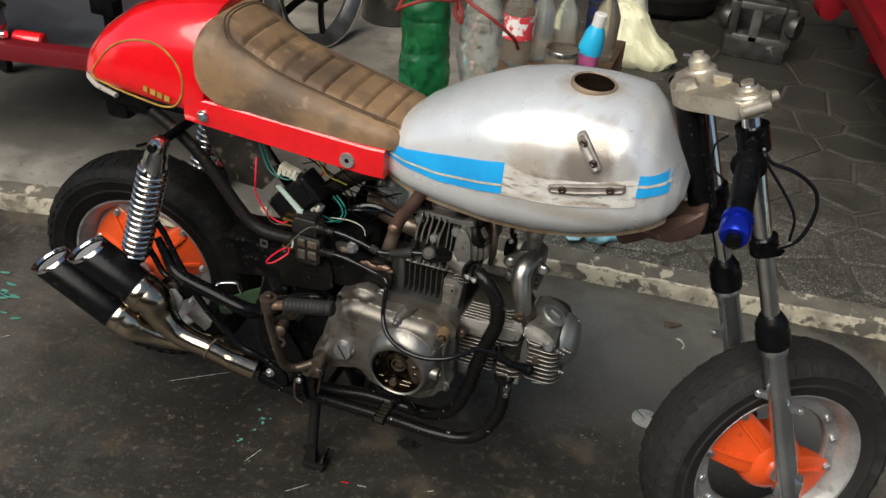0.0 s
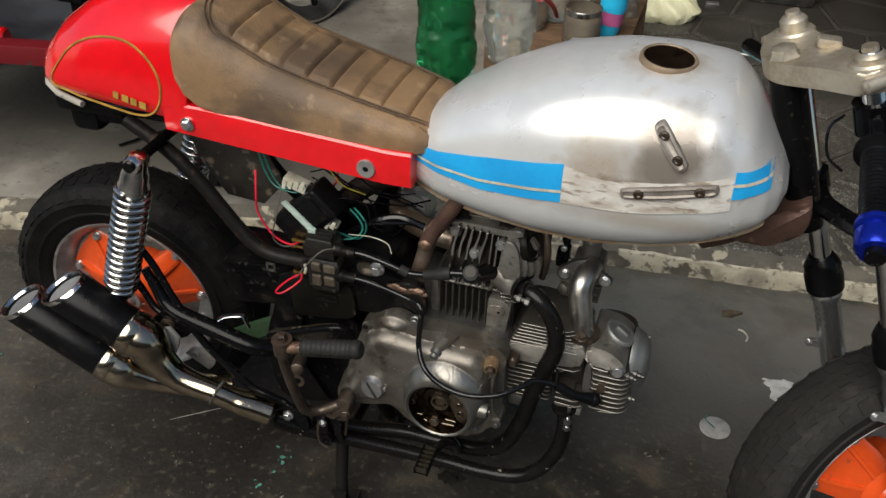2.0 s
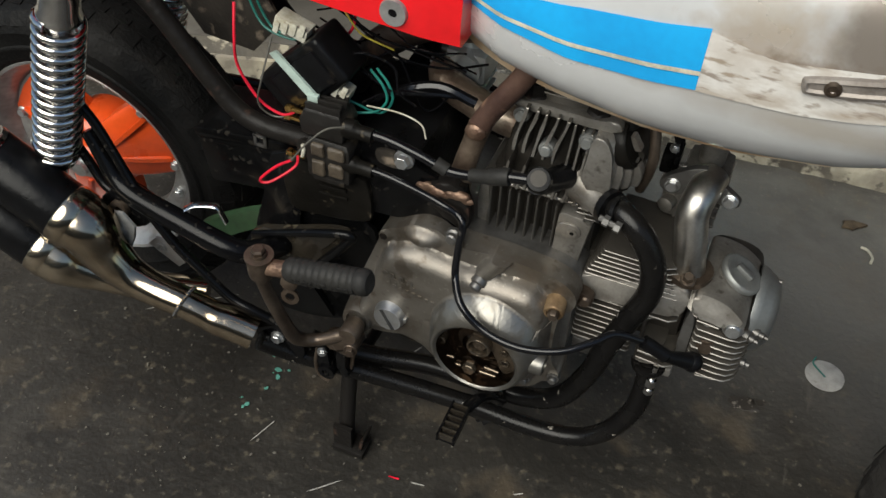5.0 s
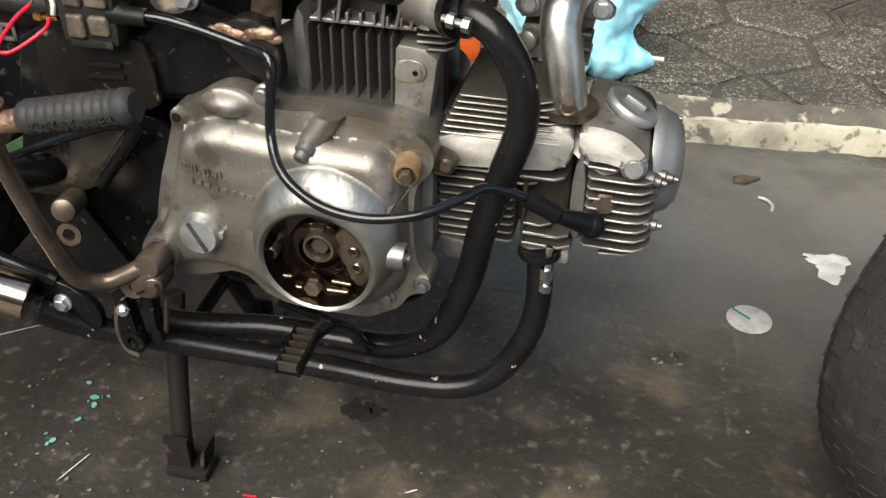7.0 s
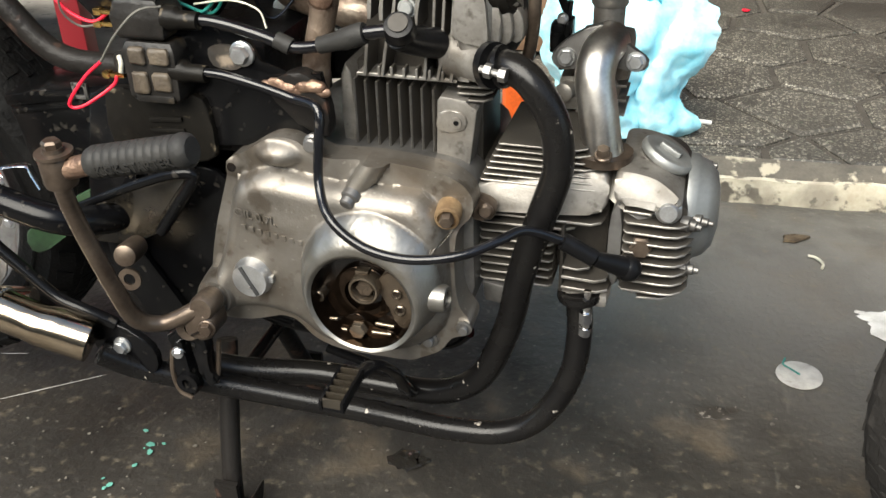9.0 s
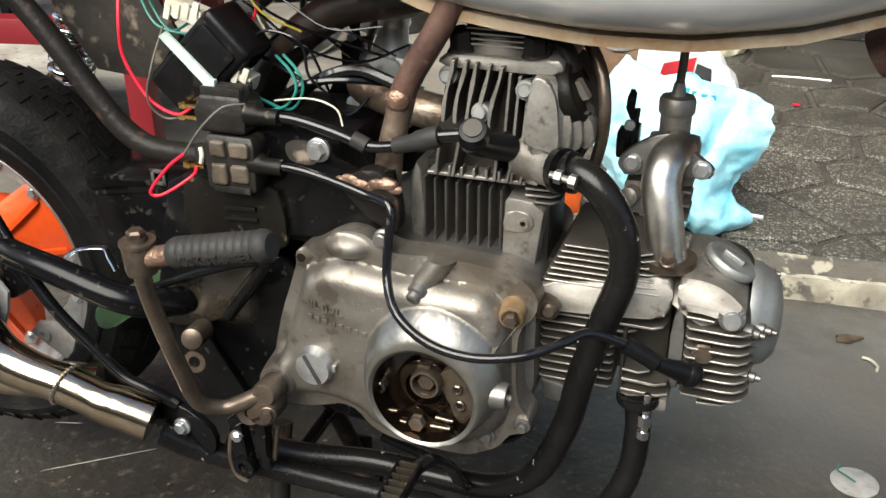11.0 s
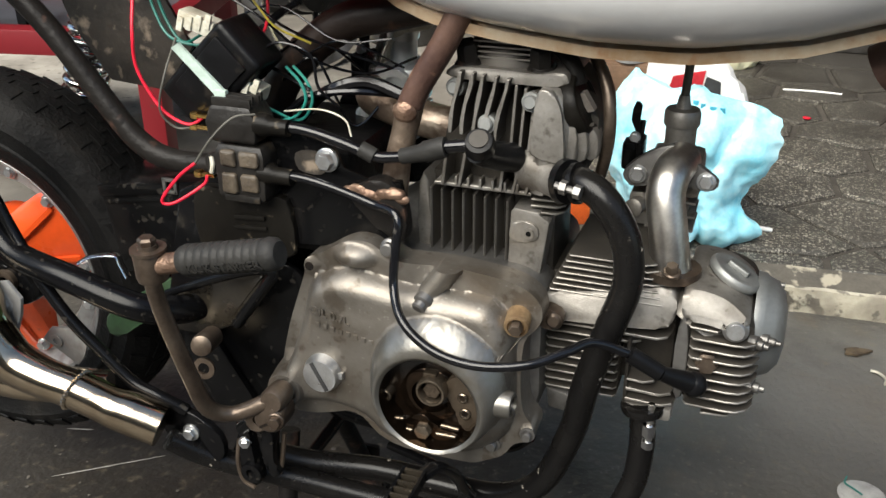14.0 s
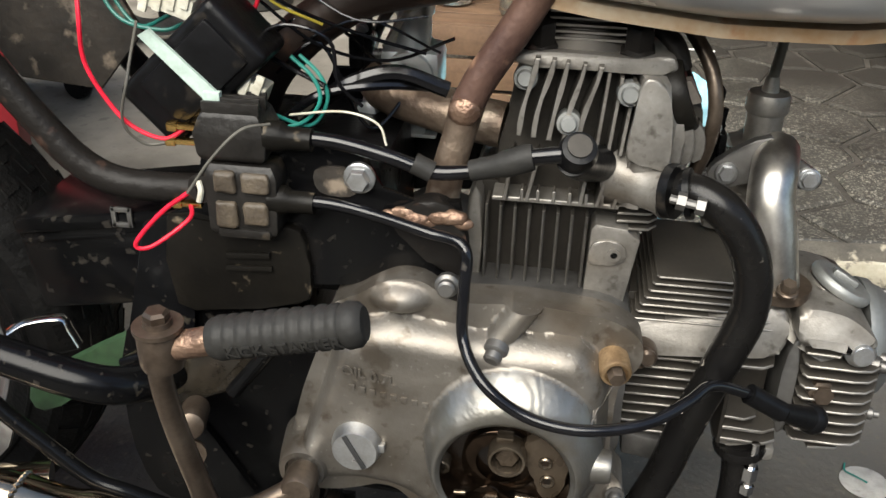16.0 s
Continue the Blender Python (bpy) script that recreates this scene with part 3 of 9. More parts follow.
def sweep(bm, pts, r, seg=12, n=4, caps=True, rs=None, flat=1.0):
    """A tube along the points; rs: a radius at each point."""
    path = spline(pts, n) if n > 1 else [Vector(p) for p in pts]
    if rs:
        ks = [i / n if n > 1 else i for i in range(len(path))]
        rad = [rs[min(int(k), len(rs) - 1)] + (rs[min(int(k) + 1, len(rs) - 1)] - rs[min(int(k), len(rs) - 1)]) * (k - int(k)) for k in ks]
    else:
        rad = [r] * len(path)
    u = None
    rings = []
    for i, p in enumerate(path):
        d = (path[min(i + 1, len(path) - 1)] - path[max(i - 1, 0)]).normalized()
        if u is None:
            _, u, v = frame_axes(d)
        else:
            u = (u - d * u.dot(d)).normalized()
            v = d.cross(u)
        rings.append([bm.verts.new(p + rad[i] * (math.cos(a) * u + flat * math.sin(a) * v)) for a in (2 * math.pi * k / seg for k in range(seg))])
    for A, B in zip(rings, rings[1:]):
        for k in range(seg):
            bm.faces.new((A[k], A[(k + 1) % seg], B[(k + 1) % seg], B[k]))
    if caps:
        bm.faces.new(rings[0][::-1])
        bm.faces.new(rings[-1])
    return bm


def lathe(bm, prof, at, axis, seg=32, closed=False):
    """Turn (radius, height) points about an axis through at."""
    d, u, v = frame_axes(axis)
    at = Vector(at)
    rings = []
    for r, h in prof:
        if r < 1e-6:
            rings.append([bm.verts.new(at + d * h)])
        else:
            rings.append([bm.verts.new(at + d * h + r * (math.cos(a) * u + math.sin(a) * v)) for a in (2 * math.pi * k / seg for k in range(seg))])
    pairs = list(zip(rings, rings[1:])) + ([(rings[-1], rings[0])] if closed else [])
    for A, B in pairs:
        for k in range(seg):
            k2 = (k + 1) % seg
            if len(A) == 1 and len(B) > 1:
                bm.faces.new((A[0], B[k2], B[k]))
            elif len(B) == 1 and len(A) > 1:
                bm.faces.new((A[k], A[k2], B[0]))
            elif len(A) > 1:
                bm.faces.new((A[k], A[k2], B[k2], B[k]))
    return bm


def box(bm, c, s, bevel=0.0, m=None, seg=2):
    """A box of full size s at c, its edges rounded, turned by m about its centre."""
    M = Matrix.Translation(c) @ (m or Matrix()) @ Matrix.Diagonal((*s, 1))
    g = bmesh.ops.create_cube(bm, size=1, matrix=M)
    if bevel:
        es = list({e for v in g["verts"] for e in v.link_edges})
        bmesh.ops.bevel(bm, geom=es, offset=bevel, segments=seg, profile=0.6, affect="EDGES")
    return bm


def prism(bm, pts, y0, y1, bevel=0.0, seg=2, taper=1.0):
    """A plate: an outline of (x, z) points carried from y0 to y1; taper shrinks the y0 face about its middle."""
    cx = sum(p[0] for p in pts) / len(pts)
    cz = sum(p[1] for p in pts) / len(pts)
    a = [bm.verts.new((cx + (x - cx) * taper, y0, cz + (z - cz) * taper)) for x, z in pts]
    b = [bm.verts.new((x, y1, z)) for x, z in pts]
    f0 = bm.faces.new(a)
    f1 = bm.faces.new(b[::-1])
    n = len(pts)
    for i in range(n):
        bm.faces.new((a[i], a[(i + 1) % n], b[(i + 1) % n], b[i]))
    if bevel:
        bmesh.ops.bevel(bm, geom=list(f0.edges), offset=bevel, segments=seg, profile=0.5, affect="EDGES")
    return bm


def smooth2d(pts, n=4):
    """A closed outline rounded through its points."""
    P = [Vector((*p, 0)) for p in pts]
    m = len(P)
    out = []
    for i in range(m):
        a, b, c, d = P[i - 1], P[i], P[(i + 1) % m], P[(i + 2) % m]
        for k in range(n):
            t = k / n
            q = 0.5 * (2 * b + (c - a) * t + (2 * a - 5 * b + 4 * c - d) * t * t + (3 * b - a - 3 * c + d) * t ** 3)
            out.append((q.x, q.y))
    return out


def loft(bm, rings, caps=True):
    vs = [[bm.verts.new(p) for p in r] for r in rings]
    n = len(vs[0])
    for A, B in zip(vs, vs[1:]):
        for k in range(n):
            bm.faces.new((A[k], A[(k + 1) % n], B[(k + 1) % n], B[k]))
    if caps:
        bm.faces.new(vs[0][::-1])
        bm.faces.new(vs[-1])
    return bm


def bolt(bm, at, axis, r=0.006, h=0.005, washer=True, seg=6):
    d, _, _ = frame_axes(axis)
    at = Vector(at)
    if washer:
        lathe(bm, [(0, -0.002), (r * 1.35, -0.002), (r * 1.35, 0.0012), (r * 1.2, 0.002), (0, 0.002)], at, axis, 16)
    lathe(bm, [(0, 0), (r, 0), (r, h * 0.85), (r * 0.86, h), (0, h)], at, axis, seg)
    return bm


def B():
    return bmesh.new()


CY = 0.05          # the motorcycle's middle plane
PZ = 0.07          # height of the pavement


def kerb_y(x):
    """The kerb's front line in plan."""
    line = [(-6, -0.9), (-1.7, 0.42), (-1.28, 0.53), (-0.5, 0.75), (0.1, 0.845), (1.0, 0.925), (6, 1.3)]
    for (a, b), (c, d) in zip(line, line[1:]):
        if x <= c:
            return b + (d - b) * (x - a) / (c - a)
    return line[-1][1]

# ---------------------------------------------------------------- ground, kerb, pavement, walls
bm = B()
xs = [-30, -12, -6] + [-4 + 0.25 * i for i in range(37)] + [6, 12, 30]
front = [-40, -12, -6] + [-4 + 0.25 * i for i in range(14)]
grid = []
for x in xs:
    ky = max(kerb_y(x), -0.5 + 0 * x) if -6 <= x <= 6 else kerb_y(max(-6, min(6, x)))
    col = [bm.verts.new((x, y, 0)) for y in front] + [bm.verts.new((x, -0.5 + (ky + 0.02 + 0.5) * k / 8, 0.004 * noise.noise((x * 2, k, 0)) * (1 if 0 < k < 8 else 0))) for k in range(9)]
    grid.append(col)
for A, C in zip(grid, grid[1:]):
    for k in range(len(A) - 1):
        bm.faces.new((A[k], C[k], C[k + 1], A[k + 1]))
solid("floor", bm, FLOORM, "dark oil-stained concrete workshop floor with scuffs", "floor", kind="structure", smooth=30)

bm = B()                                   # kerb: worn cream cement edging
rings = []
kx = [-6 + 0.03 * i for i in range(401)]
for x in kx:
    y = kerb_y(x)
    j = lambda s: 0.009 * noise.noise((x * 9, s * 3.1, 0.5)) + 0.007 * noise.noise((x * 31, s * 5, 2))
    rings.append([(x, y + j(1), -0.02), (x, y + j(2), 0.02), (x, y + 0.002 + j(3), 0.048 + j(7) * 0.5), (x, y + 0.012 + j(3), 0.05 + j(7) * 0.5), (x, y + 0.04, 0.02), (x, y + 0.04, -0.02)])
loft(bm, rings)
solid("kerb", bm, KERBM, "worn cream-painted cement kerb with chipped edge", "kerb", kind="structure", smooth=50)
bm = B()
rings = []
for x in kx:
    y = kerb_y(x)
    j = lambda s: 0.009 * noise.noise((x * 9, s * 3.1, 0.5)) + 0.007 * noise.noise((x * 31, s * 5, 2))
    rings.append([(x, y + 0.008, 0.02), (x, y + 0.007 + j(3) * 0.8, 0.044 + j(8) * 0.4), (x, y + 0.02 + j(5), 0.06 + j(4) * 0.4), (x, y + 0.036 + j(5), PZ - 0.002 + j(4) * 0.3), (x, y + 0.05 + j(6), PZ), (x, y + 0.055, 0.02)])
loft(bm, rings)
solid("kerb_top", bm, KERBTOP, "dirt-covered rounded top of the kerb", "kerb", kind="structure", smooth=50)

bm = B()                                   # bed of the pavement, behind the kerb
a = [bm.verts.new((x, kerb_y(x) + 0.04, PZ - 0.008)) for x in kx[::16]]
b = [bm.verts.new((x, 6.0, PZ - 0.008)) for x in kx[::16]]
for i in range(len(a) - 1):
    bm.faces.new((a[i], a[i + 1], b[i + 1], b[i]))
solid("pavement_bed", bm, JOINT, "dirt-filled joints under the pavers", "pavement", kind="structure", smooth=0)

bm = B()                                   # smooth concrete part of the pavement
lx = [-6 + 0.2 * i for i in range(29)] + [-0.38]
a = [bm.verts.new((x, kerb_y(x) + 0.05, PZ)) for x in lx]
b = [bm.verts.new((x, 6.0, PZ)) for x in lx]
a2 = [bm.verts.new((x, kerb_y(x) + 0.05, PZ - 0.06)) for x in lx]
for i in range(len(a) - 1):
    bm.faces.new((a[i], a[i + 1], b[i + 1], b[i]))
    bm.faces.new((a2[i], a2[i + 1], a[i + 1], a[i]))
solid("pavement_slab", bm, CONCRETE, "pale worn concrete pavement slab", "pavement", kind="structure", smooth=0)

bm = B()
box(bm, (0, 6.1, 1.6), (12, 0.2, 3.2))
solid("wall_back", bm, WALLM, "grimy dark plaster back wall", "wall", kind="structure", smooth=0)
bm = B()
box(bm, (-6.1, 3.6, 1.6), (0.2, 5.0, 3.2))
solid("wall_west", bm, WALLM, "grimy plaster side wall of the shop", "wall", kind="structure", smooth=0)
bm = B()
box(bm, (6.1, 3.6, 1.6), (0.2, 5.0, 3.2))
solid("wall_east", bm, WALLM, "grimy plaster side wall of the shop", "wall", kind="structure", smooth=0)
bm = B()
box(bm, (0, 3.75, 2.78), (12.4, 4.9, 0.12))
solid("ceiling", bm, CEILM, "plain sheet awning over the pavement", "ceiling", kind="structure", smooth=0)
# added out of view, only to shape reflections and close the surroundings
bm = B()
box(bm, (0, -11.0, 2.6), (40, 0.3, 5.2))
solid("wall_opposite", bm, WALLM, "unseen plain wall added across the street to shape reflections", "wall", kind="structure", smooth=0)

# ---------------------------------------------------------------- motorcycle
bike = thing("motorcycle", (0.0, CY, 0.0), "stripped custom motorcycle with red tail, tan seat and silver tank", "motorcycle")


def cube8(bm, c, u, v, w):
    """A box from a centre and three half-edges, no rounding."""
    c, u, v, w = (Vector(q) for q in (c, u, v, w))
    s = [bm.verts.new(c + i * u + j * v + k * w) for i in (-1, 1) for j in (-1, 1) for k in (-1, 1)]
    for f in ((0, 1, 3, 2), (4, 6, 7, 5), (0, 4, 5, 1), (2, 3, 7, 6), (0, 2, 6, 4), (1, 5, 7, 3)):
        bm.faces.new([s[i] for i in f])


def wheel(name, c, yaw, lean, R, lip, arms, label, rubber):
    """Armed wheel: deep painted rim with a bolted inner ring, orange arms, fat block-tread tyre."""
    n = Vector((-math.sin(radians(yaw)) * math.cos(radians(lean)), math.cos(radians(yaw)) * math.cos(radians(lean)), math.sin(radians(lean))))
    c = Vector(c)
    up = (Vector((0, 0, 1)) - n * n.z).normalized()
    across = n.cross(up)                    # to the right, seen from the near side

    def ray(deg):
        a = radians(deg)
        return math.cos(a) * across + math.sin(a) * up, math.cos(a) * up - math.sin(a) * across

    q = lip
    bm = B()
    half = [(q, -0.044), (q - 0.003, -0.0475), (q - 0.007, -0.046), (q - 0.01, -0.041), (q - 0.014, -0.036), (q - 0.02, -0.028), (q - 0.024, -0.018), (q - 0.027, -0.012), (q - 0.047, -0.0095), (q - 0.0495, -0.006), (q - 0.0495, 0.0)]
    shut = [(r, -h) for r, h in half[-2::-1]] + [(q - 0.012, 0.036), (q - 0.017, 0.0), (q - 0.012, -0.036)]
    lathe(bm, half + shut, c, n, 72, closed=True)
    rim = part(name, bm, RIM, bike, label)
    bm = B()
    prof = [(q - 0.012, -0.036), (q - 0.002, -0.0475), (q + 0.006, -0.0525), (q + 0.017, -0.0545), (q + 0.0195, -0.0565), (q + 0.0225, -0.0565), (q + 0.0245, -0.0545), (q + 0.04, -0.057), (q + 0.0435, -0.0585), (q + 0.047, -0.057), (R - 0.02, -0.0545), (R - 0.0095, -0.047), (R - 0.004, -0.034), (R - 0.001, -0.018), (R, 0.0)]
    prof = prof + [(r, -h) for r, h in prof[-2::-1]] + [(q - 0.012, 0.0)]
    lathe(bm, prof, c, n, 84, closed=True)
    part("tyre", bm, rubber, rim, "fat worn black tyre with shallow tread blocks")
    bm = B()
    k = 46
    for i in range(k):
        for side in (-1, 1):
            d, t = ray(360 * (i + 0.25 * side) / k)
            top = (d * 0.6 + n * side * 0.8).normalized()
            cube8(bm, c + d * (R - 0.0155) + n * side * 0.0505, t * 0.0112 + n * side * 0.002, top * 0.0012, (n * side * 0.6 - d * 0.8) * 0.009)
            d, t = ray(360 * (i + 0.5 + 0.25 * side) / k)
            cube8(bm, c + d * (R - 0.0032) + n * side * 0.025, t * 0.011 + n * 0.002, d * 0.0016, n * side * 0.0095 - d * 0.0016)
            d, t = ray(360 * (i + 0.1 + 0.2 * side) / k)
            cube8(bm, c + d * (R - 0.0009) + n * side * 0.0075, t * 0.009, d * 0.0016, n * 0.0055)
    tagged(part("tread_block", bm, rubber, rim, "worn shallow tread blocks"), kind="stuff")
    bm = B()
    lathe(bm, [(0, -0.05), (0.02, -0.05), (0.024, -0.044), (0.04, -0.04), (0.052, -0.032), (0.06, -0.02), (0.064, 0.01), (0.06, 0.03), (0.03, 0.045), (0, 0.047)], c, n, 44)
    part("hub", bm, ORANGE, rim, "bright orange enamelled wheel centre")
    for a in arms:
        d, t = ray(a)
        bm = B()
        ring = []
        for rr, w, h0, h1 in ((0.03, 0.036, -0.036, 0.012), (0.055, 0.043, -0.033, 0.01), (0.078, 0.05, -0.026, 0.006), (q - 0.052, 0.056, -0.0165, 0.0), (q - 0.036, 0.055, -0.0155, -0.0105), (q - 0.031, 0.05, -0.0145, -0.0115)):
            bow = 0.3 * (w / max(rr, 0.05)) ** 2 * rr
            ring.append([c + d * (rr - bow) + t * w + n * h1, c + d * (rr - bow) + t * w + n * (h0 + 0.004), c + d * (rr - bow * 0.6) + t * (w - 0.007) + n * h0, c + d * rr + n * (h0 - 0.001), c + d * (rr - bow * 0.6) - t * (w - 0.007) + n * h0, c + d * (rr - bow) - t * w + n * (h0 + 0.004), c + d * (rr - bow) - t * w + n * h1])
        loft(bm, ring)
        arm_ob = part("spoke", bm, ORANGE, rim, smooth=50)
        for sgn in (-1, 1):
            bm = B()
            loft(bm, [[c + d * rr + t * (sgn * w - 0.004) + n * h, c + d * rr + t * (sgn * w + 0.004) + n * h, c + d * rr + t * (sgn * w + 0.003) + n * (h - e), c + d * rr + t * (sgn * w - 0.003) + n * (h - e)] for rr, w, h, e in ((0.05, 0.012, -0.03, 0.008), (0.08, 0.022, -0.024, 0.007), (q - 0.046, 0.034, -0.015, 0.004))])
            part("spoke_rib", bm, ORANGE, rim)
        for da in (-21, 21):
            d2, _ = ray(a + da)
            bm = B()
            bolt(bm, c + d2 * (q - 0.038) - n * 0.0165, -n, 0.0062, 0.007)
            part("rim_bolt", bm, STEEL, rim)
        for da in (48, 72):
            d2, _ = ray(a + da)
            bm = B()
            bolt(bm, c + d2 * (q - 0.037) - n * 0.0125, -n, 0.0058, 0.006)
            part("rim_bolt", bm, STEEL, rim)
    bm = B()
    lathe(bm, [(0, -0.068), (0.011, -0.068), (0.012, -0.058), (0.02, -0.057), (0.02, -0.049), (0, -0.049)], c, n, 12)
    part("axle_nut", bm, STEEL, rim)
    return rim


wheel("rear_wheel", (-0.652, CY, 0.336), 3, 0, 0.235, 0.16, (25, 145, 265), "grey painted cast rear wheel rim", RUBBER)
STEER = 32.5
FN = Vector((-math.sin(radians(STEER)), math.cos(radians(STEER)), 0))
FC = Vector((0.6405, 0.081, 0.24))
wheel("front_wheel", FC, 31.5, -7.0, 0.24, 0.168, (145, 325), "grey painted cast front wheel rim, turned in the fork", DUSTYRUBBER)

# fork: two legs parallel to the steering stem
RAKE = Vector((-0.32, 0, 0.947)).normalized()
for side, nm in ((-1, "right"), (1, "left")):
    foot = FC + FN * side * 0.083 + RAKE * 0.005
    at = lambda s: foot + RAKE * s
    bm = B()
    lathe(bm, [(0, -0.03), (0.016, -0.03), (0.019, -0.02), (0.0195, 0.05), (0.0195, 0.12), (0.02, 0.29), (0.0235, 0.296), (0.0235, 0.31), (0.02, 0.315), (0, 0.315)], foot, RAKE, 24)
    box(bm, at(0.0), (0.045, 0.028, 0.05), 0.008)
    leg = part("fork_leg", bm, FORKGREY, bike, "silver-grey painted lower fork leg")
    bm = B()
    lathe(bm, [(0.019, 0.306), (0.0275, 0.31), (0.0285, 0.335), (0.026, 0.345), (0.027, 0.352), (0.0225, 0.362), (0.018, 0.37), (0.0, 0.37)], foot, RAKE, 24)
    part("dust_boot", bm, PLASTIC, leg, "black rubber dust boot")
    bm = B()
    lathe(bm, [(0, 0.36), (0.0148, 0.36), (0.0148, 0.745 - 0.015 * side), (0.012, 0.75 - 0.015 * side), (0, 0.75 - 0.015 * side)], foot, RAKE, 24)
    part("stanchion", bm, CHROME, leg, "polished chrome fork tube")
    for s2, zz in ((1, 0.185), (-1, 0.2)):
        bm = B()
        cube8(bm, at(zz) + Vector((0.024 * s2, -0.004, 0)), (0.011, 0, 0.001 * s2), (0, 0.004, 0), (0, 0, 0.006))
        bolt(bm, at(zz) + Vector((0.034 * s2, -0.006, 0)), (0, -1, 0), 0.005, 0.006)
        part("fender_lug", bm, STEEL, leg)

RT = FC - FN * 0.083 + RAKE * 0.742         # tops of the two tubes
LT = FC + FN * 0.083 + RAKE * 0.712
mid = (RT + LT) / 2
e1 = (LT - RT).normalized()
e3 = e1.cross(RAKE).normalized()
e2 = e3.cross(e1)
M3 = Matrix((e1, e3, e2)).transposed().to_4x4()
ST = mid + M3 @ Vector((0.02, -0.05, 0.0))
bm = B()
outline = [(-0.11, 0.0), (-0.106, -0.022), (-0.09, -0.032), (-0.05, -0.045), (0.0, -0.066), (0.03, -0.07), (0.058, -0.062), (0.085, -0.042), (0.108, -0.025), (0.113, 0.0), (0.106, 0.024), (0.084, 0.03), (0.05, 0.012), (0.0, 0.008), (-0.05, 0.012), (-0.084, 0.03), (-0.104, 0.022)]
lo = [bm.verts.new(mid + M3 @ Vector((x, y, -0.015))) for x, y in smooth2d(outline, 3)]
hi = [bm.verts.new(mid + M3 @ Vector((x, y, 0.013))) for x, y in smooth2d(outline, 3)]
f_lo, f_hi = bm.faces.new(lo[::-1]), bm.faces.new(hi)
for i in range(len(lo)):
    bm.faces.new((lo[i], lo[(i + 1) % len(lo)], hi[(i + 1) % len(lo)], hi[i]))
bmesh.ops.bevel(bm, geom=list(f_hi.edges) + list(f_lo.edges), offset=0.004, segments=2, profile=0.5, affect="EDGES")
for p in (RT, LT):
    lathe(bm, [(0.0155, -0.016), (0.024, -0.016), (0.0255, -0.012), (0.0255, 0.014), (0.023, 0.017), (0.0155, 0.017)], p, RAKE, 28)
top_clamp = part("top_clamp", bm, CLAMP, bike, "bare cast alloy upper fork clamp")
bm = B()
lathe(bm, [(0, 0.01), (0.021, 0.01), (0.021, 0.014), (0.017, 0.018), (0.016, 0.024), (0.011, 0.027), (0.0, 0.027)], ST, RAKE, 6)
part("stem_nut", bm, CLAMP, top_clamp)
bm = B()
box(bm, mid + M3 @ Vector((0.005, 0.002, 0.016)), (0.03, 0.022, 0.014), 0.006)
part("clamp_boss", bm, CLAMP, top_clamp)
for k, p in enumerate((RT, LT)):
    bm = B()
    lathe(bm, [(0, 0.0), (0.0175, 0.0), (0.0175, 0.012 + 0.008 * k), (0.013, 0.017 + 0.008 * k), (0.01, 0.018 + 0.008 * k), (0.009, 0.024 + 0.008 * k), (0.0, 0.024 + 0.008 * k)], p + RAKE * 0.01, RAKE, 20)
    part("fork_cap", bm, CLAMP, top_clamp)
    for off in (0.0, 0.026) if k == 0 else (0.0,):
        bm = B()
        tip = p + e1 * (-0.03 + off if k == 0 else 0.03) + e3 * (0.028 if off else -0.016)
        lathe(bm, [(0, -0.03), (0.009, -0.03), (0.009, 0.012), (0.006, 0.014), (0, 0.014)], tip, e3 * (1 if off else -1), 12)
        part("pinch_bolt", bm, CLAMP, top_clamp)

bm = B()
RY, LY = FC - FN * 0.083 + RAKE * 0.505, FC + FN * 0.083 + RAKE * 0.505
prof_low = [RY - e1 * 0.028, RY, (RY + LY) / 2 - Vector((0.03, 0.0, 0)), LY, LY + e1 * 0.028]
sweep(bm, prof_low, 0.02, 8, 4, flat=0.55)
for p in (RY, LY):
    lathe(bm, [(0.015, -0.014), (0.023, -0.014), (0.023, 0.014), (0.015, 0.014)], p, RAKE, 24)
part("lower_yoke", bm, BLACK, bike, "black lower fork yoke")
bm = B()
sweep(bm, [ST - RAKE * 0.016, ST - RAKE * 0.235], 0.023, 20, 1)
part("head_tube", bm, BLACK, bike, "black steering head tube")

# clip-on handlebar with grip on the near side, bare stub on the far side
G0, G1 = RT - RAKE * 0.062 + Vector((0.0, -0.03, 0)), Vector((0.468, -0.212, 0.834))
gd = (G1 - G0).normalized()
bm = B()
lathe(bm, [(0.0155, -0.02), (0.025, -0.02), (0.025, 0.02), (0.0155, 0.02)], RT - RAKE * 0.055, RAKE, 24)
sweep(bm, [RT - RAKE * 0.055 + Vector((0, -0.02, 0)), G0, G1], 0.011, 14, 1)
bar = part("clip_on_handlebar", bm, BLACK, bike, "black clip-on handlebar clamped to the fork tube")
bm = B()
prof = [(0.011, 0.03), (0.0245, 0.03), (0.0255, 0.034), (0.0255, 0.04), (0.018, 0.044)]
for i in range(16):
    h = 0.046 + i * 0.0062
    prof += [(0.0172, h), (0.0178, h + 0.0018), (0.0178, h + 0.0042), (0.0172, h + 0.006)]
prof += [(0.018, 0.148), (0.0, 0.15)]
lathe(bm, prof, G0, gd, 24)
part("grip", bm, PLASTIC, bar, "ribbed black rubber grip")
bm = B()
lathe(bm, [(0, 0.146), (0.016, 0.146), (0.0215, 0.15), (0.0215, 0.156), (0.017, 0.158), (0.017, 0.164), (0.0215, 0.166), (0.0215, 0.184), (0.018, 0.19), (0.01, 0.19), (0, 0.188)], G0, gd, 28)
part("bar_end", bm, BLUE_ANOD, bar, "blue anodised bar-end weight")
bm = B()
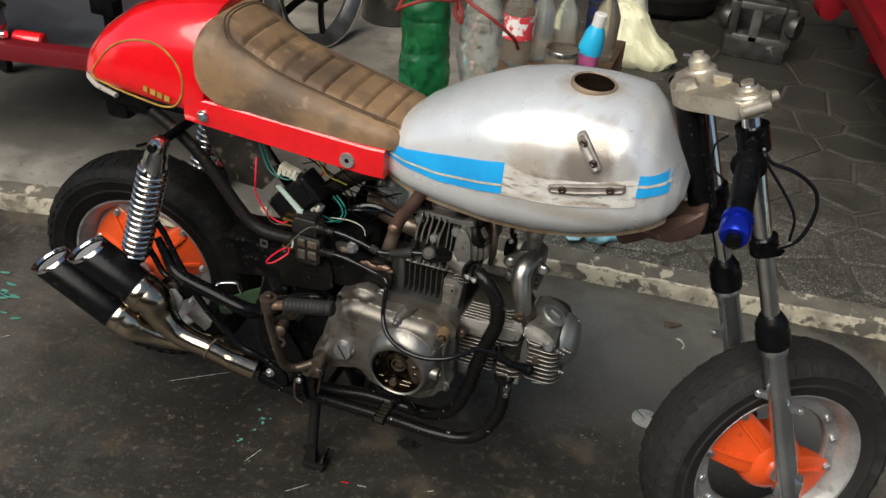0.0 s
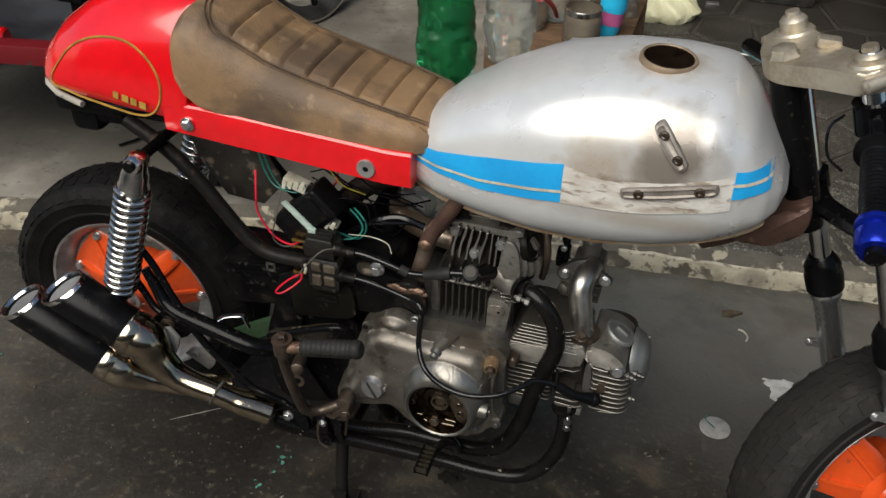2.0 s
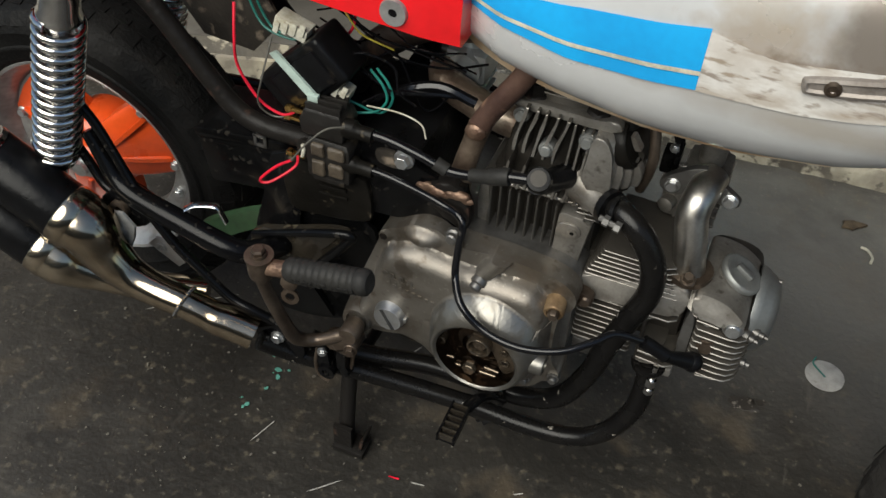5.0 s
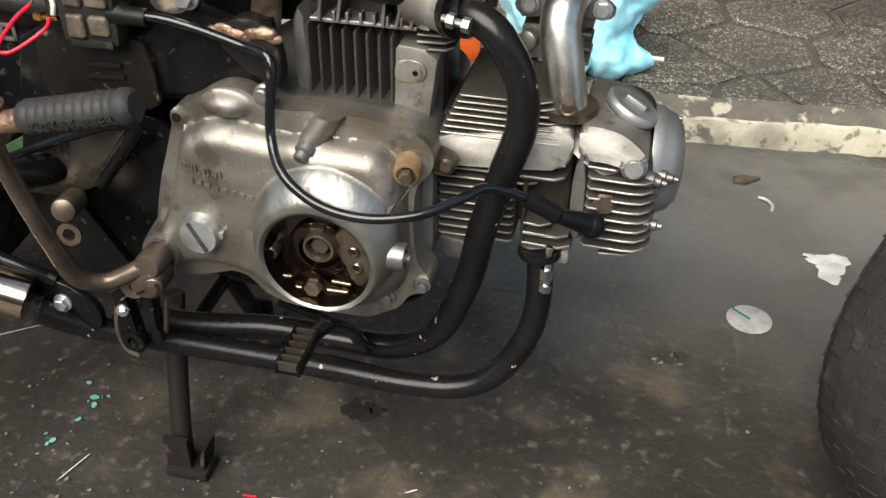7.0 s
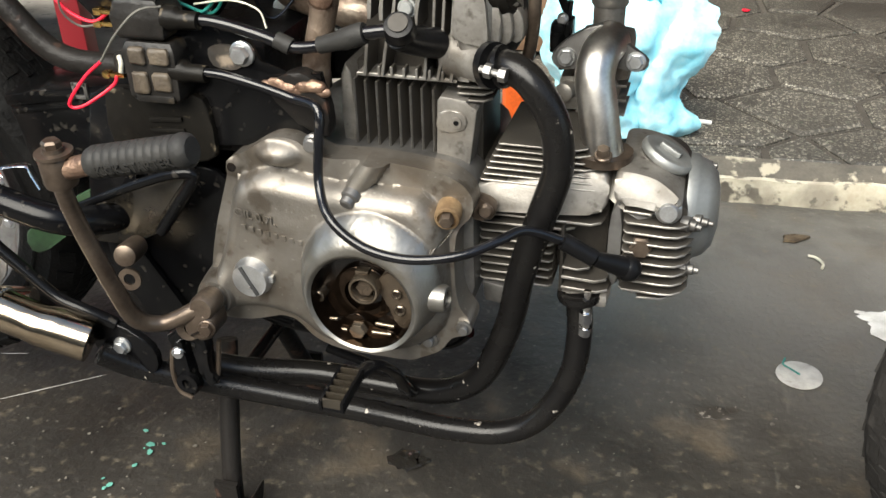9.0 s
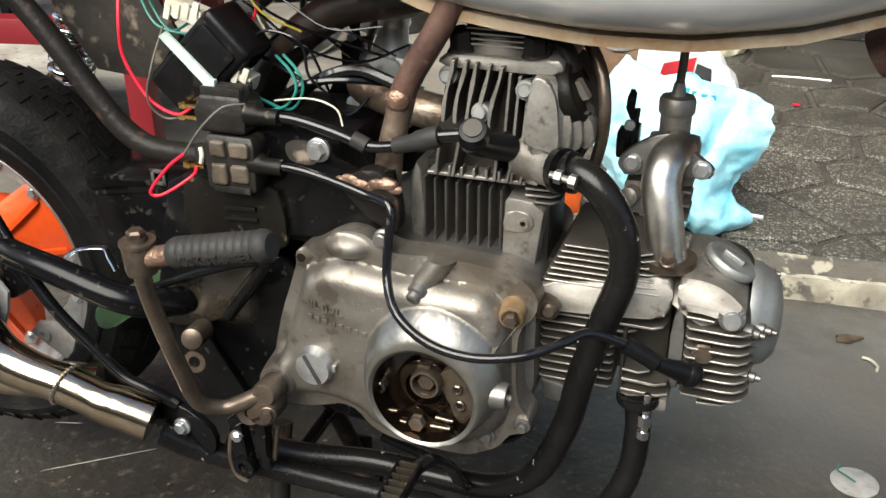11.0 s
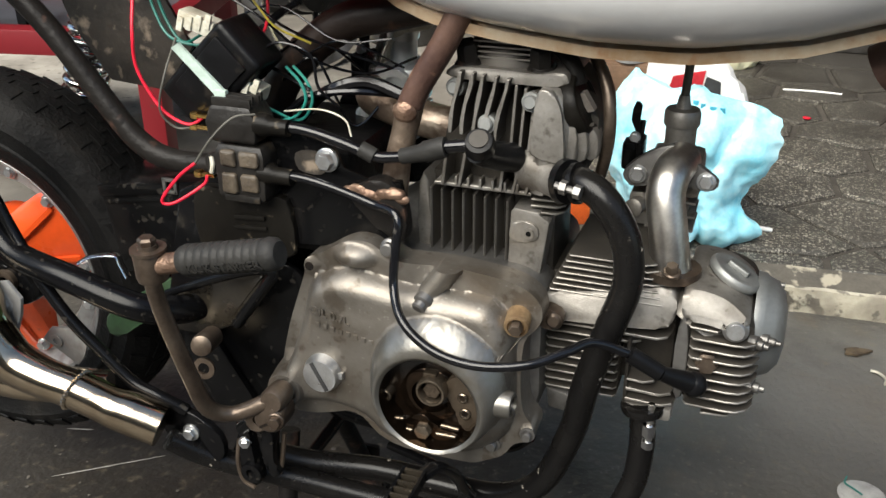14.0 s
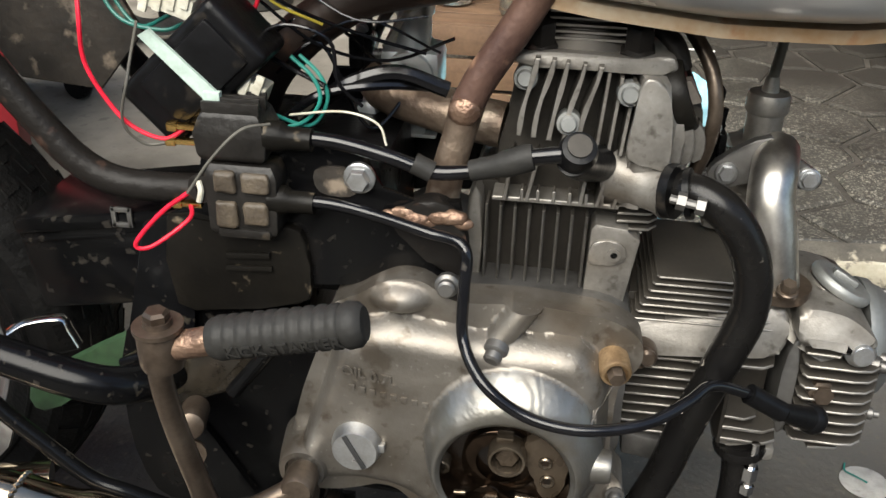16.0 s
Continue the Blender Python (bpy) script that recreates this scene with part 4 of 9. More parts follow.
lathe(bm, [(0, 0.186), (0.009, 0.186), (0.009, 0.193), (0.005, 0.196), (0.004, 0.193), (0, 0.193)], G0, gd, 12)
part("bar_end_screw", bm, CHROME, bar)
bm = B()
LB = LT - RAKE * 0.06
sweep(bm, [LB, LB + Vector((-0.02, 0.05, 0.0)), LB + Vector((-0.05, 0.13, -0.02)), LB + Vector((-0.07, 0.18, -0.03))], 0.012, 12, 4)
part("far_handlebar", bm, BLACK, bike, "black far-side handlebar")
bm = B()
sweep(bm, [(0.484, -0.02, 0.885), (0.5, -0.03, 0.875), (0.535, -0.03, 0.868), (0.568, -0.03, 0.845), (0.576, -0.03, 0.806), (0.566, -0.03, 0.762), (0.543, -0.02, 0.733)], 0.0032, 8, 5)
sweep(bm, [(0.484, -0.01, 0.885), (0.49, 0.01, 0.86), (0.55, 0.0, 0.79), (0.556, -0.01, 0.745)], 0.0025, 8, 5)
sweep(bm, [(0.43, 0.0, 0.89), (0.415, -0.02, 0.88), (0.42, -0.03, 0.85), (0.44, -0.035, 0.835)], 0.002, 6, 5)
part("brake_cable", bm, CABLE, bike, "looped black control cable")

# tank -----------------------------------------------------------
TX = [-0.125, -0.118, -0.1, -0.06, 0.0, 0.08, 0.16, 0.24, 0.3, 0.335, 0.362, 0.38, 0.39]
TB = [0.716, 0.703, 0.694, 0.682, 0.674, 0.667, 0.668, 0.681, 0.7, 0.716, 0.733, 0.75, 0.768]
TT = [0.745, 0.765, 0.79, 0.826, 0.862, 0.898, 0.915, 0.918, 0.912, 0.878, 0.835, 0.806, 0.785]
TW = [0.035, 0.055, 0.075, 0.1, 0.12, 0.136, 0.142, 0.144, 0.138, 0.126, 0.108, 0.082, 0.045]


def tank_at(x):
    return np.interp(x, TX, TB), np.interp(x, TX, TT), np.interp(x, TX, TW)


NU, NL = 2.8, 2.7


def tank_y(x, z):
    """The near side of the tank's skin."""
    zb, zt, w = tank_at(x)
    zm = zb + 0.35 * (zt - zb)
    q, n = ((z - zm) / (zt - zm), NU) if z > zm else ((zm - z) / (zm - zb), NL)
    return CY - w * max(0.0, 1 - min(1, q) ** n) ** (1 / n)


def tank_ring(x, k=48):
    zb, zt, w = tank_at(x)
    zm = zb + 0.35 * (zt - zb)
    ring = []
    for i in range(k):
        a = 2 * math.pi * i / k
        c, s = math.cos(a), math.sin(a)
        n = NU if s >= 0 else NL
        ring.append((x, CY + w * math.copysign(abs(c) ** (2 / n), c), zm + (zt - zm if s >= 0 else zm - zb) * math.copysign(abs(s) ** (2 / n), s)))
    return ring


bm = B()
tx = []
for a, b in zip(TX, TX[1:]):
    tx += [a + (b - a) * k / 4 for k in range(4)]
tx.append(TX[-1])
loft(bm, [tank_ring(x) for x in tx])
for _ in range(2):
    bmesh.ops.smooth_vert(bm, verts=bm.verts[:], factor=0.5, use_axis_x=False, use_axis_y=True, use_axis_z=True)
tank = part("fuel_tank", bm, TANK, bike, "bare silver fuel tank with scraped and rusty side", smooth=80)
bm = B()
pts = [Vector((x, CY + 0.93 * (tank_y(x, tank_at(x)[0] + 0.008) - CY), tank_at(x)[0] + 0.003)) for x in np.linspace(-0.112, 0.37, 34)]
pts += [Vector((p.x, 2 * CY - p.y, p.z)) for p in pts[::-1]]
inner = [Vector((p.x * 0.97 + 0.004, CY + (p.y - CY) * 0.86, p.z + 0.004)) for p in pts]
low = [p - Vector((0, 0, 0.009)) for p in pts]
lowin = [Vector((p.x * 0.985, CY + (p.y - CY) * 0.95, p.z - 0.009)) for p in pts]
n = len(pts)
V = [[bm.verts.new(p) for p in L] for L in (pts, low, lowin, inner)]
for A, C in zip(V, V[1:]):
    for i in range(n):
        bm.faces.new((A[i], A[(i + 1) % n], C[(i + 1) % n], C[i]))
part("tank_seam", bm, TANKLIP, tank, "cream and rust-stained bottom seam of the tank")


def decal(name, x0, x1, top, bot, material, label="", lift=0.0016, nx=22, nz=6):
    """A thin skin that lies on the tank's near side between two lines."""
    bm = B()
    g = []
    for i in range(nx + 1):
        x = x0 + (x1 - x0) * i / nx
        zt, zb = np.interp(x, *zip(*top)), np.interp(x, *zip(*bot))
        g.append([bm.verts.new((x, tank_y(x, zb + (zt - zb) * k / nz) - lift, zb + (zt - zb) * k / nz)) for k in range(nz + 1)])
    for A, C in zip(g, g[1:]):
        for k in range(nz):
            bm.faces.new((A[k], C[k], C[k + 1], A[k + 1]))
    return part(name, bm, material, tank, label, smooth=60)


decal("scraped_primer", 0.117, 0.323, [(0.117, 0.809), (0.17, 0.8), (0.25, 0.812), (0.323, 0.828)], [(0.117, 0.756), (0.2, 0.761), (0.323, 0.782)], PRIMER, "scraped whitish primer with brown streaks", lift=0.0012)
decal("blue_stripe", -0.11, 0.118, [(-0.11, 0.763), (0.012, 0.792), (0.118, 0.811)], [(-0.11, 0.745), (0.012, 0.744), (0.118, 0.757)], CYANPAINT, "torn sky-blue side stripe")
decal("stripe_line", -0.106, 0.118, [(-0.106, 0.7535), (0.012, 0.7605), (0.118, 0.775)], [(-0.106, 0.75), (0.012, 0.7565), (0.118, 0.771)], CREAM, lift=0.0026, nz=2)
decal("blue_stripe_front", 0.322, 0.366, [(0.322, 0.832), (0.366, 0.829)], [(0.322, 0.797), (0.366, 0.802)], CYANPAINT, "short piece of sky-blue stripe", nx=8)
decal("stripe_line", 0.322, 0.366, [(0.322, 0.818), (0.366, 0.818)], [(0.322, 0.814), (0.366, 0.814)], CREAM, lift=0.0026, nx=6, nz=2)


def badge(a, b, wd):
    """A pressed badge bracket, welded on, with rounded ends and two screw holes."""
    (x0, z0), (x1, z1) = a, b
    bm = B()
    d = Vector((x1 - x0, z1 - z0)).normalized()
    nrm = Vector((-d.y, d.x))
    L = math.hypot(x1 - x0, z1 - z0)
    rows = []
    for lift, sh in ((0.0, 0.0), (-0.005, 0.001), (-0.006, 0.004), (-0.004, 0.006)):
        row = []
        for i in range(28):
            t = 2 * math.pi * i / 28
            px = max(-L / 2, min(L / 2, (L / 2 + wd) * 1.2 * math.cos(t))) + (wd - sh) * math.cos(t)
            pz = (wd - sh) * math.copysign(abs(math.sin(t)) ** 0.7, math.sin(t))
            x, z = (x0 + x1) / 2 + d.x * px + nrm.x * pz, (z0 + z1) / 2 + d.y * px + nrm.y * pz
            row.append((x, tank_y(x, z) + lift, z))
        rows.append(row)
    loft(bm, rows)
    ob = part("badge_bracket", bm, BADGE, tank, "grey-brown badge bracket with worn edges")
    for q in (-0.36, 0.36):
        bm = B()
        x, z = (x0 + x1) / 2 + d.x * q * L, (z0 + z1) / 2 + d.y * q * L
        lathe(bm, [(0.0065, 0.001), (0.0065, 0.003), (0.004, 0.004), (0.0035, 0.001), (0, 0.001)], (x, tank_y(x, z) - 0.0035, z), (0, -1, 0), 14)
        part("badge_screw", bm, LEVER, tank)


badge((0.228, 0.872), (0.256, 0.838), 0.009)
badge((0.2, 0.79), (0.298, 0.81), 0.009)
bm = B()
fc = (0.217, 0.03, 0.9165)
lathe(bm, [(0.0365, -0.004), (0.0365, 0.0025), (0.0352, 0.0042), (0.033, 0.0045), (0.0315, 0.003), (0.0315, -0.02), (0.034, -0.024)], fc, (0.06, -0.05, 1), 36, closed=True)
part("filler_neck", bm, FILLRUST, tank, "rusty open fuel filler neck")
# tank is closed here; a dark disc paints the filler's shaded depth
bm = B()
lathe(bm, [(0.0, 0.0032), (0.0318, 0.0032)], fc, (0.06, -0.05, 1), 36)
part("filler_opening", bm, OILDARK, tank, "dark brown disc that stands for the shaded inside of the filler")

def text_mesh(body, size, depth, align="LEFT", shear=0.0):
    """Letters of the built-in font as a bmesh in the xy plane."""
    cu = bpy.data.curves.new("letters", "FONT")
    cu.body, cu.size, cu.extrude, cu.align_x, cu.align_y, cu.shear, cu.offset = body, size, depth, align, "CENTER", shear, size * 0.02
    tmp = bpy.data.objects.new("letters", cu)
    scene.collection.objects.link(tmp)
    bpy.context.view_layer.update()
    me = bpy.data.meshes.new_from_object(tmp.evaluated_get(bpy.context.evaluated_depsgraph_get()))
    bpy.data.objects.remove(tmp)
    bm = B()
    bm.from_mesh(me)
    bpy.data.meshes.remove(me)
    return bm


# seat and tail ---------------------------------------------------
CX = [-0.722, -0.715, -0.7, -0.67, -0.62, -0.56, -0.5, -0.46, -0.44, -0.432]
CB = [0.766, 0.761, 0.758, 0.754, 0.749, 0.743, 0.738, 0.735, 0.734, 0.734]
CT = [0.778, 0.797, 0.825, 0.857, 0.893, 0.917, 0.929, 0.932, 0.932, 0.931]
CW = [0.03, 0.05, 0.07, 0.088, 0.1, 0.107, 0.11, 0.111, 0.111, 0.108]


def cowl_y(x, z):
    zb, zt, w = (np.interp(x, CX, c) for c in (CB, CT, CW))
    q = max(0, min(1, (z - zb) / (zt - zb)))
    return CY - w * max(0.0, 1 - q ** 2.3) ** (1 / 2.3)


bm = B()
rings = []
cxs = [a + (b - a) * k / 4 for a, b in zip(CX, CX[1:]) for k in range(4)] + [CX[-1]]
for x in cxs:
    zb, zt, w = (np.interp(x, CX, c) for c in (CB, CT, CW))
    ring = []
    for i in range(33):
        a = math.pi * i / 32
        c, s = math.cos(a), math.sin(a)
        ring.append((x, CY + w * math.copysign(abs(c) ** (2 / 2.3), c), zb + (zt - zb) * abs(s) ** (2 / 2.3)))
    rings.append(ring)
loft(bm, rings)
for _ in range(2):
    bmesh.ops.smooth_vert(bm, verts=bm.verts[:], factor=0.4, use_axis_x=False, use_axis_y=True, use_axis_z=True)
cowl = part("tail_cowl", bm, RED, bike, "glossy red fibreglass tail cowl", smooth=70)
bm = B()
rings = []
for x in np.linspace(-0.47, -0.096, 20):
    zb, zt = np.interp(x, [-0.47, -0.1], [0.7385, 0.709]), np.interp(x, [-0.47, -0.46, -0.4, -0.1], [0.775, 0.785, 0.784, 0.763])
    w = np.interp(x, [-0.47, -0.13, -0.1], [0.1095, 0.107, 0.102])
    rings.append([(x, CY - w, zb + 0.003), (x, CY - w - 0.0015, (zb + zt) / 2), (x, CY - w + 0.001, zt - 0.003), (x, CY - w + 0.004, zt), (x, CY + w - 0.004, zt), (x, CY + w - 0.001, zt - 0.003), (x, CY + w + 0.0015, (zb + zt) / 2), (x, CY + w, zb + 0.003), (x, CY + w - 0.004, zb), (x, CY - w + 0.004, zb)])
loft(bm, rings)
part("side_rail", bm, RED, cowl, "glossy red seat base rail")
bm = B()
sweep(bm, [(x, cowl_y(x, 0.76 + 0.02 * max(0, (-0.69 - x) / 0.03)) + 0.004, np.interp(x, CX, CB) + 0.001) for x in np.linspace(-0.716, -0.62, 12)], 0.005, 8, 1)
part("cowl_lip", bm, CONCRETE, cowl, "dirty pale fibreglass edge of the tail")
oval = [(-0.675, 0.775), (-0.652, 0.813), (-0.62, 0.842), (-0.575, 0.859), (-0.53, 0.861), (-0.495, 0.846), (-0.474, 0.82), (-0.472, 0.79), (-0.487, 0.765), (-0.515, 0.757), (-0.56, 0.761), (-0.63, 0.768)]
bm = B()
loop = smooth2d(oval, 5)
loop.append(loop[0])
loop.append(loop[1])
sweep(bm, [(x, cowl_y(x, z) - 0.0006, z) for x, z in loop], 0.0018, 5, 1)
part("pinstripe", bm, GOLD, cowl, "gold pinstripe oval")
bm = B()
for k, w in enumerate((0.009, 0.011, 0.01, 0.011)):
    x, z = -0.553 + 0.0145 * k, 0.7835 - 0.0028 * k
    ring = [(x, z - 0.0052), (x + w, z - 0.007), (x + w + 0.0015, z + 0.0036), (x + 0.0015, z + 0.0054)]
    bm.faces.new([bm.verts.new((px, cowl_y(px, pz) - 0.0018, pz)) for px, pz in ring])
part("worn_lettering", bm, GOLD, cowl, "worn gold lettering that cannot be read")

# tan seat: long pad with a raised rear hump and pressed cross ribs
SX = [-0.447, -0.443, -0.43, -0.41, -0.385, -0.355, -0.32, -0.27, -0.2, -0.14, -0.095, -0.078, -0.072]
STP = [0.888, 0.91, 0.92, 0.917, 0.9, 0.883, 0.864, 0.848, 0.83, 0.815, 0.803, 0.793, 0.772]
SBT = [0.85, 0.83, 0.805, 0.79, 0.782, 0.779, 0.776, 0.773, 0.768, 0.764, 0.761, 0.76, 0.758]
SW = [0.105, 0.111, 0.113, 0.112, 0.109, 0.105, 0.105, 0.105, 0.103, 0.1, 0.092, 0.084, 0.075]
bm = B()
rings = []
sxs = np.linspace(SX[0], SX[-1], 120)
for x in sxs:
    zt, zb, w = (np.interp(x, SX, c) for c in (STP, SBT, SW))
    rib = 0.0
    if -0.39 < x < -0.085:
        f = ((x + 0.39) / 0.037) % 1
        rib = -0.008 * max(0, 1 - abs(f - 0.5) * 2 / 0.22) ** 1.0
    ring = []
    for i in range(49):
        a = math.pi * i / 48
        c, s = math.cos(a), math.sin(a)
        y = w * math.copysign(abs(c) ** (2 / 3.6), c)
        z = zb + (zt - zb) * abs(s) ** (2 / 3.6)
        inner_w = 1 if abs(y) < 0.066 else 0
        z += rib * inner_w
        if abs(abs(y) - 0.07) < 0.004 and s > 0.5 and x > -0.4:
            z -= 0.004
        ring.append((x, CY + y, z))
    rings.append(ring)
loft(bm, rings)
seat = part("seat", bm, LEATHER, bike, "worn tan leather seat with pressed cross ribs", smooth=60)
for s in (-1, 1):
    for off in (0.0735, 0.0785):
        bm = B()
        pl = []
        for x in np.linspace(-0.39, -0.085, 40):
            zt, zb, w = (np.interp(x, SX, c) for c in (STP, SBT, SW))
            pl.append((x, CY + s * off * w / 0.105, zb + (zt - zb) * max(0, 1 - (off / 0.105) ** 3.6) ** (1 / 3.6) + 0.0004))
        sweep(bm, pl, 0.0012, 5, 1)
        part("stitching", bm, SEAM, seat)
for off, back in ((0.0735, 0.03), (0.0785, 0.037)):
    bm = B()
    pl = []
    for i in range(41):
        y = off * math.sin(math.pi * (i / 40 - 0.5))
        x = -0.385 - back * math.sqrt(max(0, 1 - (y / off) ** 2))
        zt, zb, w = (np.interp(x, SX, c) for c in (STP, SBT, SW))
        pl.append((x, CY + y * w / 0.105, zb + (zt - zb) * max(0, 1 - (abs(y) / 0.105) ** 3.6) ** (1 / 3.6) + 0.0006))
    sweep(bm, pl, 0.0014, 5, 1)
    part("stitching", bm, SEAM, seat)
bm = B()
for x, z, r in ((-0.432, 0.757, 0.009),):
    bolt(bm, (x, CY - 0.112, z), (0, -1, 0), 0.008, 0.007)
part("seat_bolt", bm, CHROME, cowl)
bm = B()
lathe(bm, [(0.0045, 0.003), (0.013, 0.003), (0.014, 0.0), (0.014, -0.004), (0.004, -0.004)], (-0.159, CY - 0.109, 0.735), (0, -1, 0), 24, closed=True)
part("seat_grommet", bm, RIM, cowl, "grey washer round a mounting hole")
bm = B()
# black disc stands in for the shaded depth of the hole
lathe(bm, [(0, 0), (0.006, 0.0)], (-0.159, CY - 0.1105, 0.735), (0, -1, 0), 16)
part("mounting_hole", bm, PLASTIC, cowl)
bm = B()
box(bm, (-0.63, CY, 0.735), (0.12, 0.15, 0.03), 0.01)
box(bm, (-0.655, CY - 0.03, 0.705), (0.05, 0.06, 0.05), 0.012)
box(bm, (-0.6, CY - 0.05, 0.715), (0.07, 0.012, 0.03), 0.004)
part("tail_bracket", bm, PLASTIC, bike, "broken black tail light bracket")

# frame, swingarm, shocks ------------------------------------------
def pipe(name, pts, r, material, parent, label="", seg=14, n=5, rs=None):
    bm = B()
    sweep(bm, pts, r, seg, n, rs=rs)
    return part(name, bm, material, parent, label)


for s in (-1, 1):
    y = CY + s * 0.08
    pipe("rear_frame_tube", [(-0.56, y, 0.728), (-0.50, y, 0.69), (-0.452, y, 0.645), (-0.4, y, 0.578), (-0.365, y, 0.54), (-0.325, y, 0.527), (-0.24, y, 0.53)], 0.0115, BLACKRUST, bike, "black painted rear frame tube")
    pipe("seat_rail", [(-0.62, y - s * 0.01, 0.742), (-0.4, y - s * 0.01, 0.738), (-0.22, y - s * 0.02, 0.722), (-0.08, y - s * 0.03, 0.71)], 0.011, BLACK, bike, "black seat rail")
pipe("backbone_tube", [(-0.262, CY, 0.55), (-0.25, CY, 0.585), (-0.232, CY, 0.611), (-0.203, CY, 0.638), (-0.168, CY, 0.66), (-0.125, CY, 0.671), (-0.05, CY, 0.69), (0.12, CY, 0.735), (0.33, CY, 0.75), (0.385, CY, 0.76)], 0.0185, BROWNTUBE, bike, "dark brown backbone tube")
pipe("seat_post_tube", [(-0.034, -0.016, 0.69), (-0.05, -0.016, 0.66), (-0.073, -0.016, 0.622), (-0.083, -0.016, 0.6)], 0.0118, RUST, bike, "brown rusty frame tube with weld marks")
pipe("seat_post_foot", [(-0.0815, -0.016, 0.604), (-0.087, -0.016, 0.58), (-0.094, -0.016, 0.552), (-0.1, -0.014, 0.52), (-0.104, -0.014, 0.5)], 0.0122, RAWSTEEL, bike, "ground bare lower part of the frame tube", rs=[0.0128, 0.0118, 0.0122, 0.0135, 0.014])
bm = B()
bmesh.ops.create_icosphere(bm, subdivisions=2, radius=0.012, matrix=Matrix.Translation((-0.083, -0.025, 0.6)) @ Matrix.Diagonal((1.0, 0.5, 0.9, 1)))
part("weld_bead", bm, COPPER, bike, "coppery weld patch", smooth=80)
bm = B()
prism(bm, smooth2d([(-0.132, 0.524), (-0.116, 0.537), (-0.098, 0.542), (-0.082, 0.531), (-0.075, 0.508), (-0.077, 0.484), (-0.096, 0.488), (-0.118, 0.508)], 3), -0.049, -0.034, 0.004)
part("tube_gusset", bm, BLACKRUST, bike, "brown rusty gusset at the tube foot")
for i in range(7):
    bm = B()
    bmesh.ops.create_icosphere(bm, subdivisions=2, radius=0.0075 + 0.0018 * (i % 3), matrix=Matrix.Translation((-0.13 + 0.0085 * i, -0.047, 0.527 + 0.003 * math.sin(i * 1.7))) @ Matrix.Diagonal((1.1, 0.45, 0.6, 1)))
    for vv in bm.verts:
        vv.co += 0.002 * Vector((noise.noise(vv.co * 150), noise.noise(vv.co * 150 + Vector((9, 0, 0))), noise.noise(vv.co * 150 + Vector((0, 9, 0)))))
    part("weld_bead", bm, COPPER, bike, smooth=80)
pipe("down_tube", [(0.36, CY, 0.72), (0.34, CY, 0.68), (0.3, CY + 0.01, 0.65)], 0.02, RUST, bike, "short rusty front frame stub")
bm = B()
prism(bm, smooth2d([(0.33, 0.70), (0.4, 0.73), (0.428, 0.745), (0.425, 0.7), (0.38, 0.675), (0.34, 0.675)], 3), 0.02, 0.08, 0.006)
part("head_gusset", bm, RUST, bike, "brown rusty steering head gusset")

plate = [(-0.215, 0.575), (-0.172, 0.577), (-0.15, 0.568), (-0.138, 0.545), (-0.115, 0.537), (-0.082, 0.54), (-0.075, 0.5), (-0.092, 0.47), (-0.19, 0.462), (-0.285, 0.45), (-0.3, 0.33), (-0.25, 0.25), (-0.3, 0.24), (-0.335, 0.3), (-0.345, 0.4), (-0.32, 0.5), (-0.28, 0.52), (-0.23, 0.54)]
bm = B()
prism(bm, plate, -0.042, -0.036, 0.0015)
frame_plate = part("frame_plate", bm, BLACK, bike, "black engine mounting plate with chipped paint")
bm = B()
prism(bm, plate, 0.136, 0.142, 0.0015)
part("far_frame_plate", bm, BLACK, bike, "black far-side mounting plate")
bm = B()
prism(bm, smooth2d([(-0.185, 0.556), (-0.165, 0.56), (-0.15, 0.55), (-0.16, 0.538), (-0.182, 0.54)], 3), -0.0445, -0.042)
part("slotted_hole", bm, DIRTPLATE, frame_plate, "pale slot in the plate")
bm = B()
bolt(bm, (-0.153, -0.044, 0.553), (0, -1, 0), 0.0085, 0.009)
part("plate_bolt", bm, STEEL, frame_plate)
bm = B()
box(bm, (-0.21, 0.05, 0.5), (0.14, 0.15, 0.11), 0.01)
box(bm, (-0.27, 0.06, 0.42), (0.12, 0.12, 0.12), 0.012)
part("inner_frame_box", bm, PLASTIC, bike, "dark inner box behind the mounting plate")

arm = pipe("swingarm", [(-0.302, -0.034, 0.376), (-0.306, -0.075, 0.386), (-0.335, -0.112, 0.402), (-0.412, -0.114, 0.422), (-0.47, -0.108, 0.431), (-0.495, -0.104, 0.443), (-0.513, -0.1, 0.47), (-0.53, -0.096, 0.5)], 0.0145, BLACK, bike, "black tubular swingarm", seg=20, rs=[0.0145, 0.0148, 0.0145, 0.0142, 0.014, 0.0125, 0.009, 0.0075])
pipe("swingarm_brace", [(-0.3, -0.104, 0.282), (-0.328, -0.11, 0.298), (-0.356, -0.112, 0.31), (-0.39, -0.112, 0.341), (-0.42, -0.112, 0.37), (-0.446, -0.11, 0.402), (-0.462, -0.108, 0.425)], 0.0065, BLACK, arm, "glossy black brace with worn bright edge")
pipe("swingarm_far_tube", [(-0.27, 0.145, 0.375), (-0.42, 0.17, 0.404), (-0.57, 0.165, 0.392), (-0.645, 0.15, 0.34)], 0.0135, BLACK, arm)
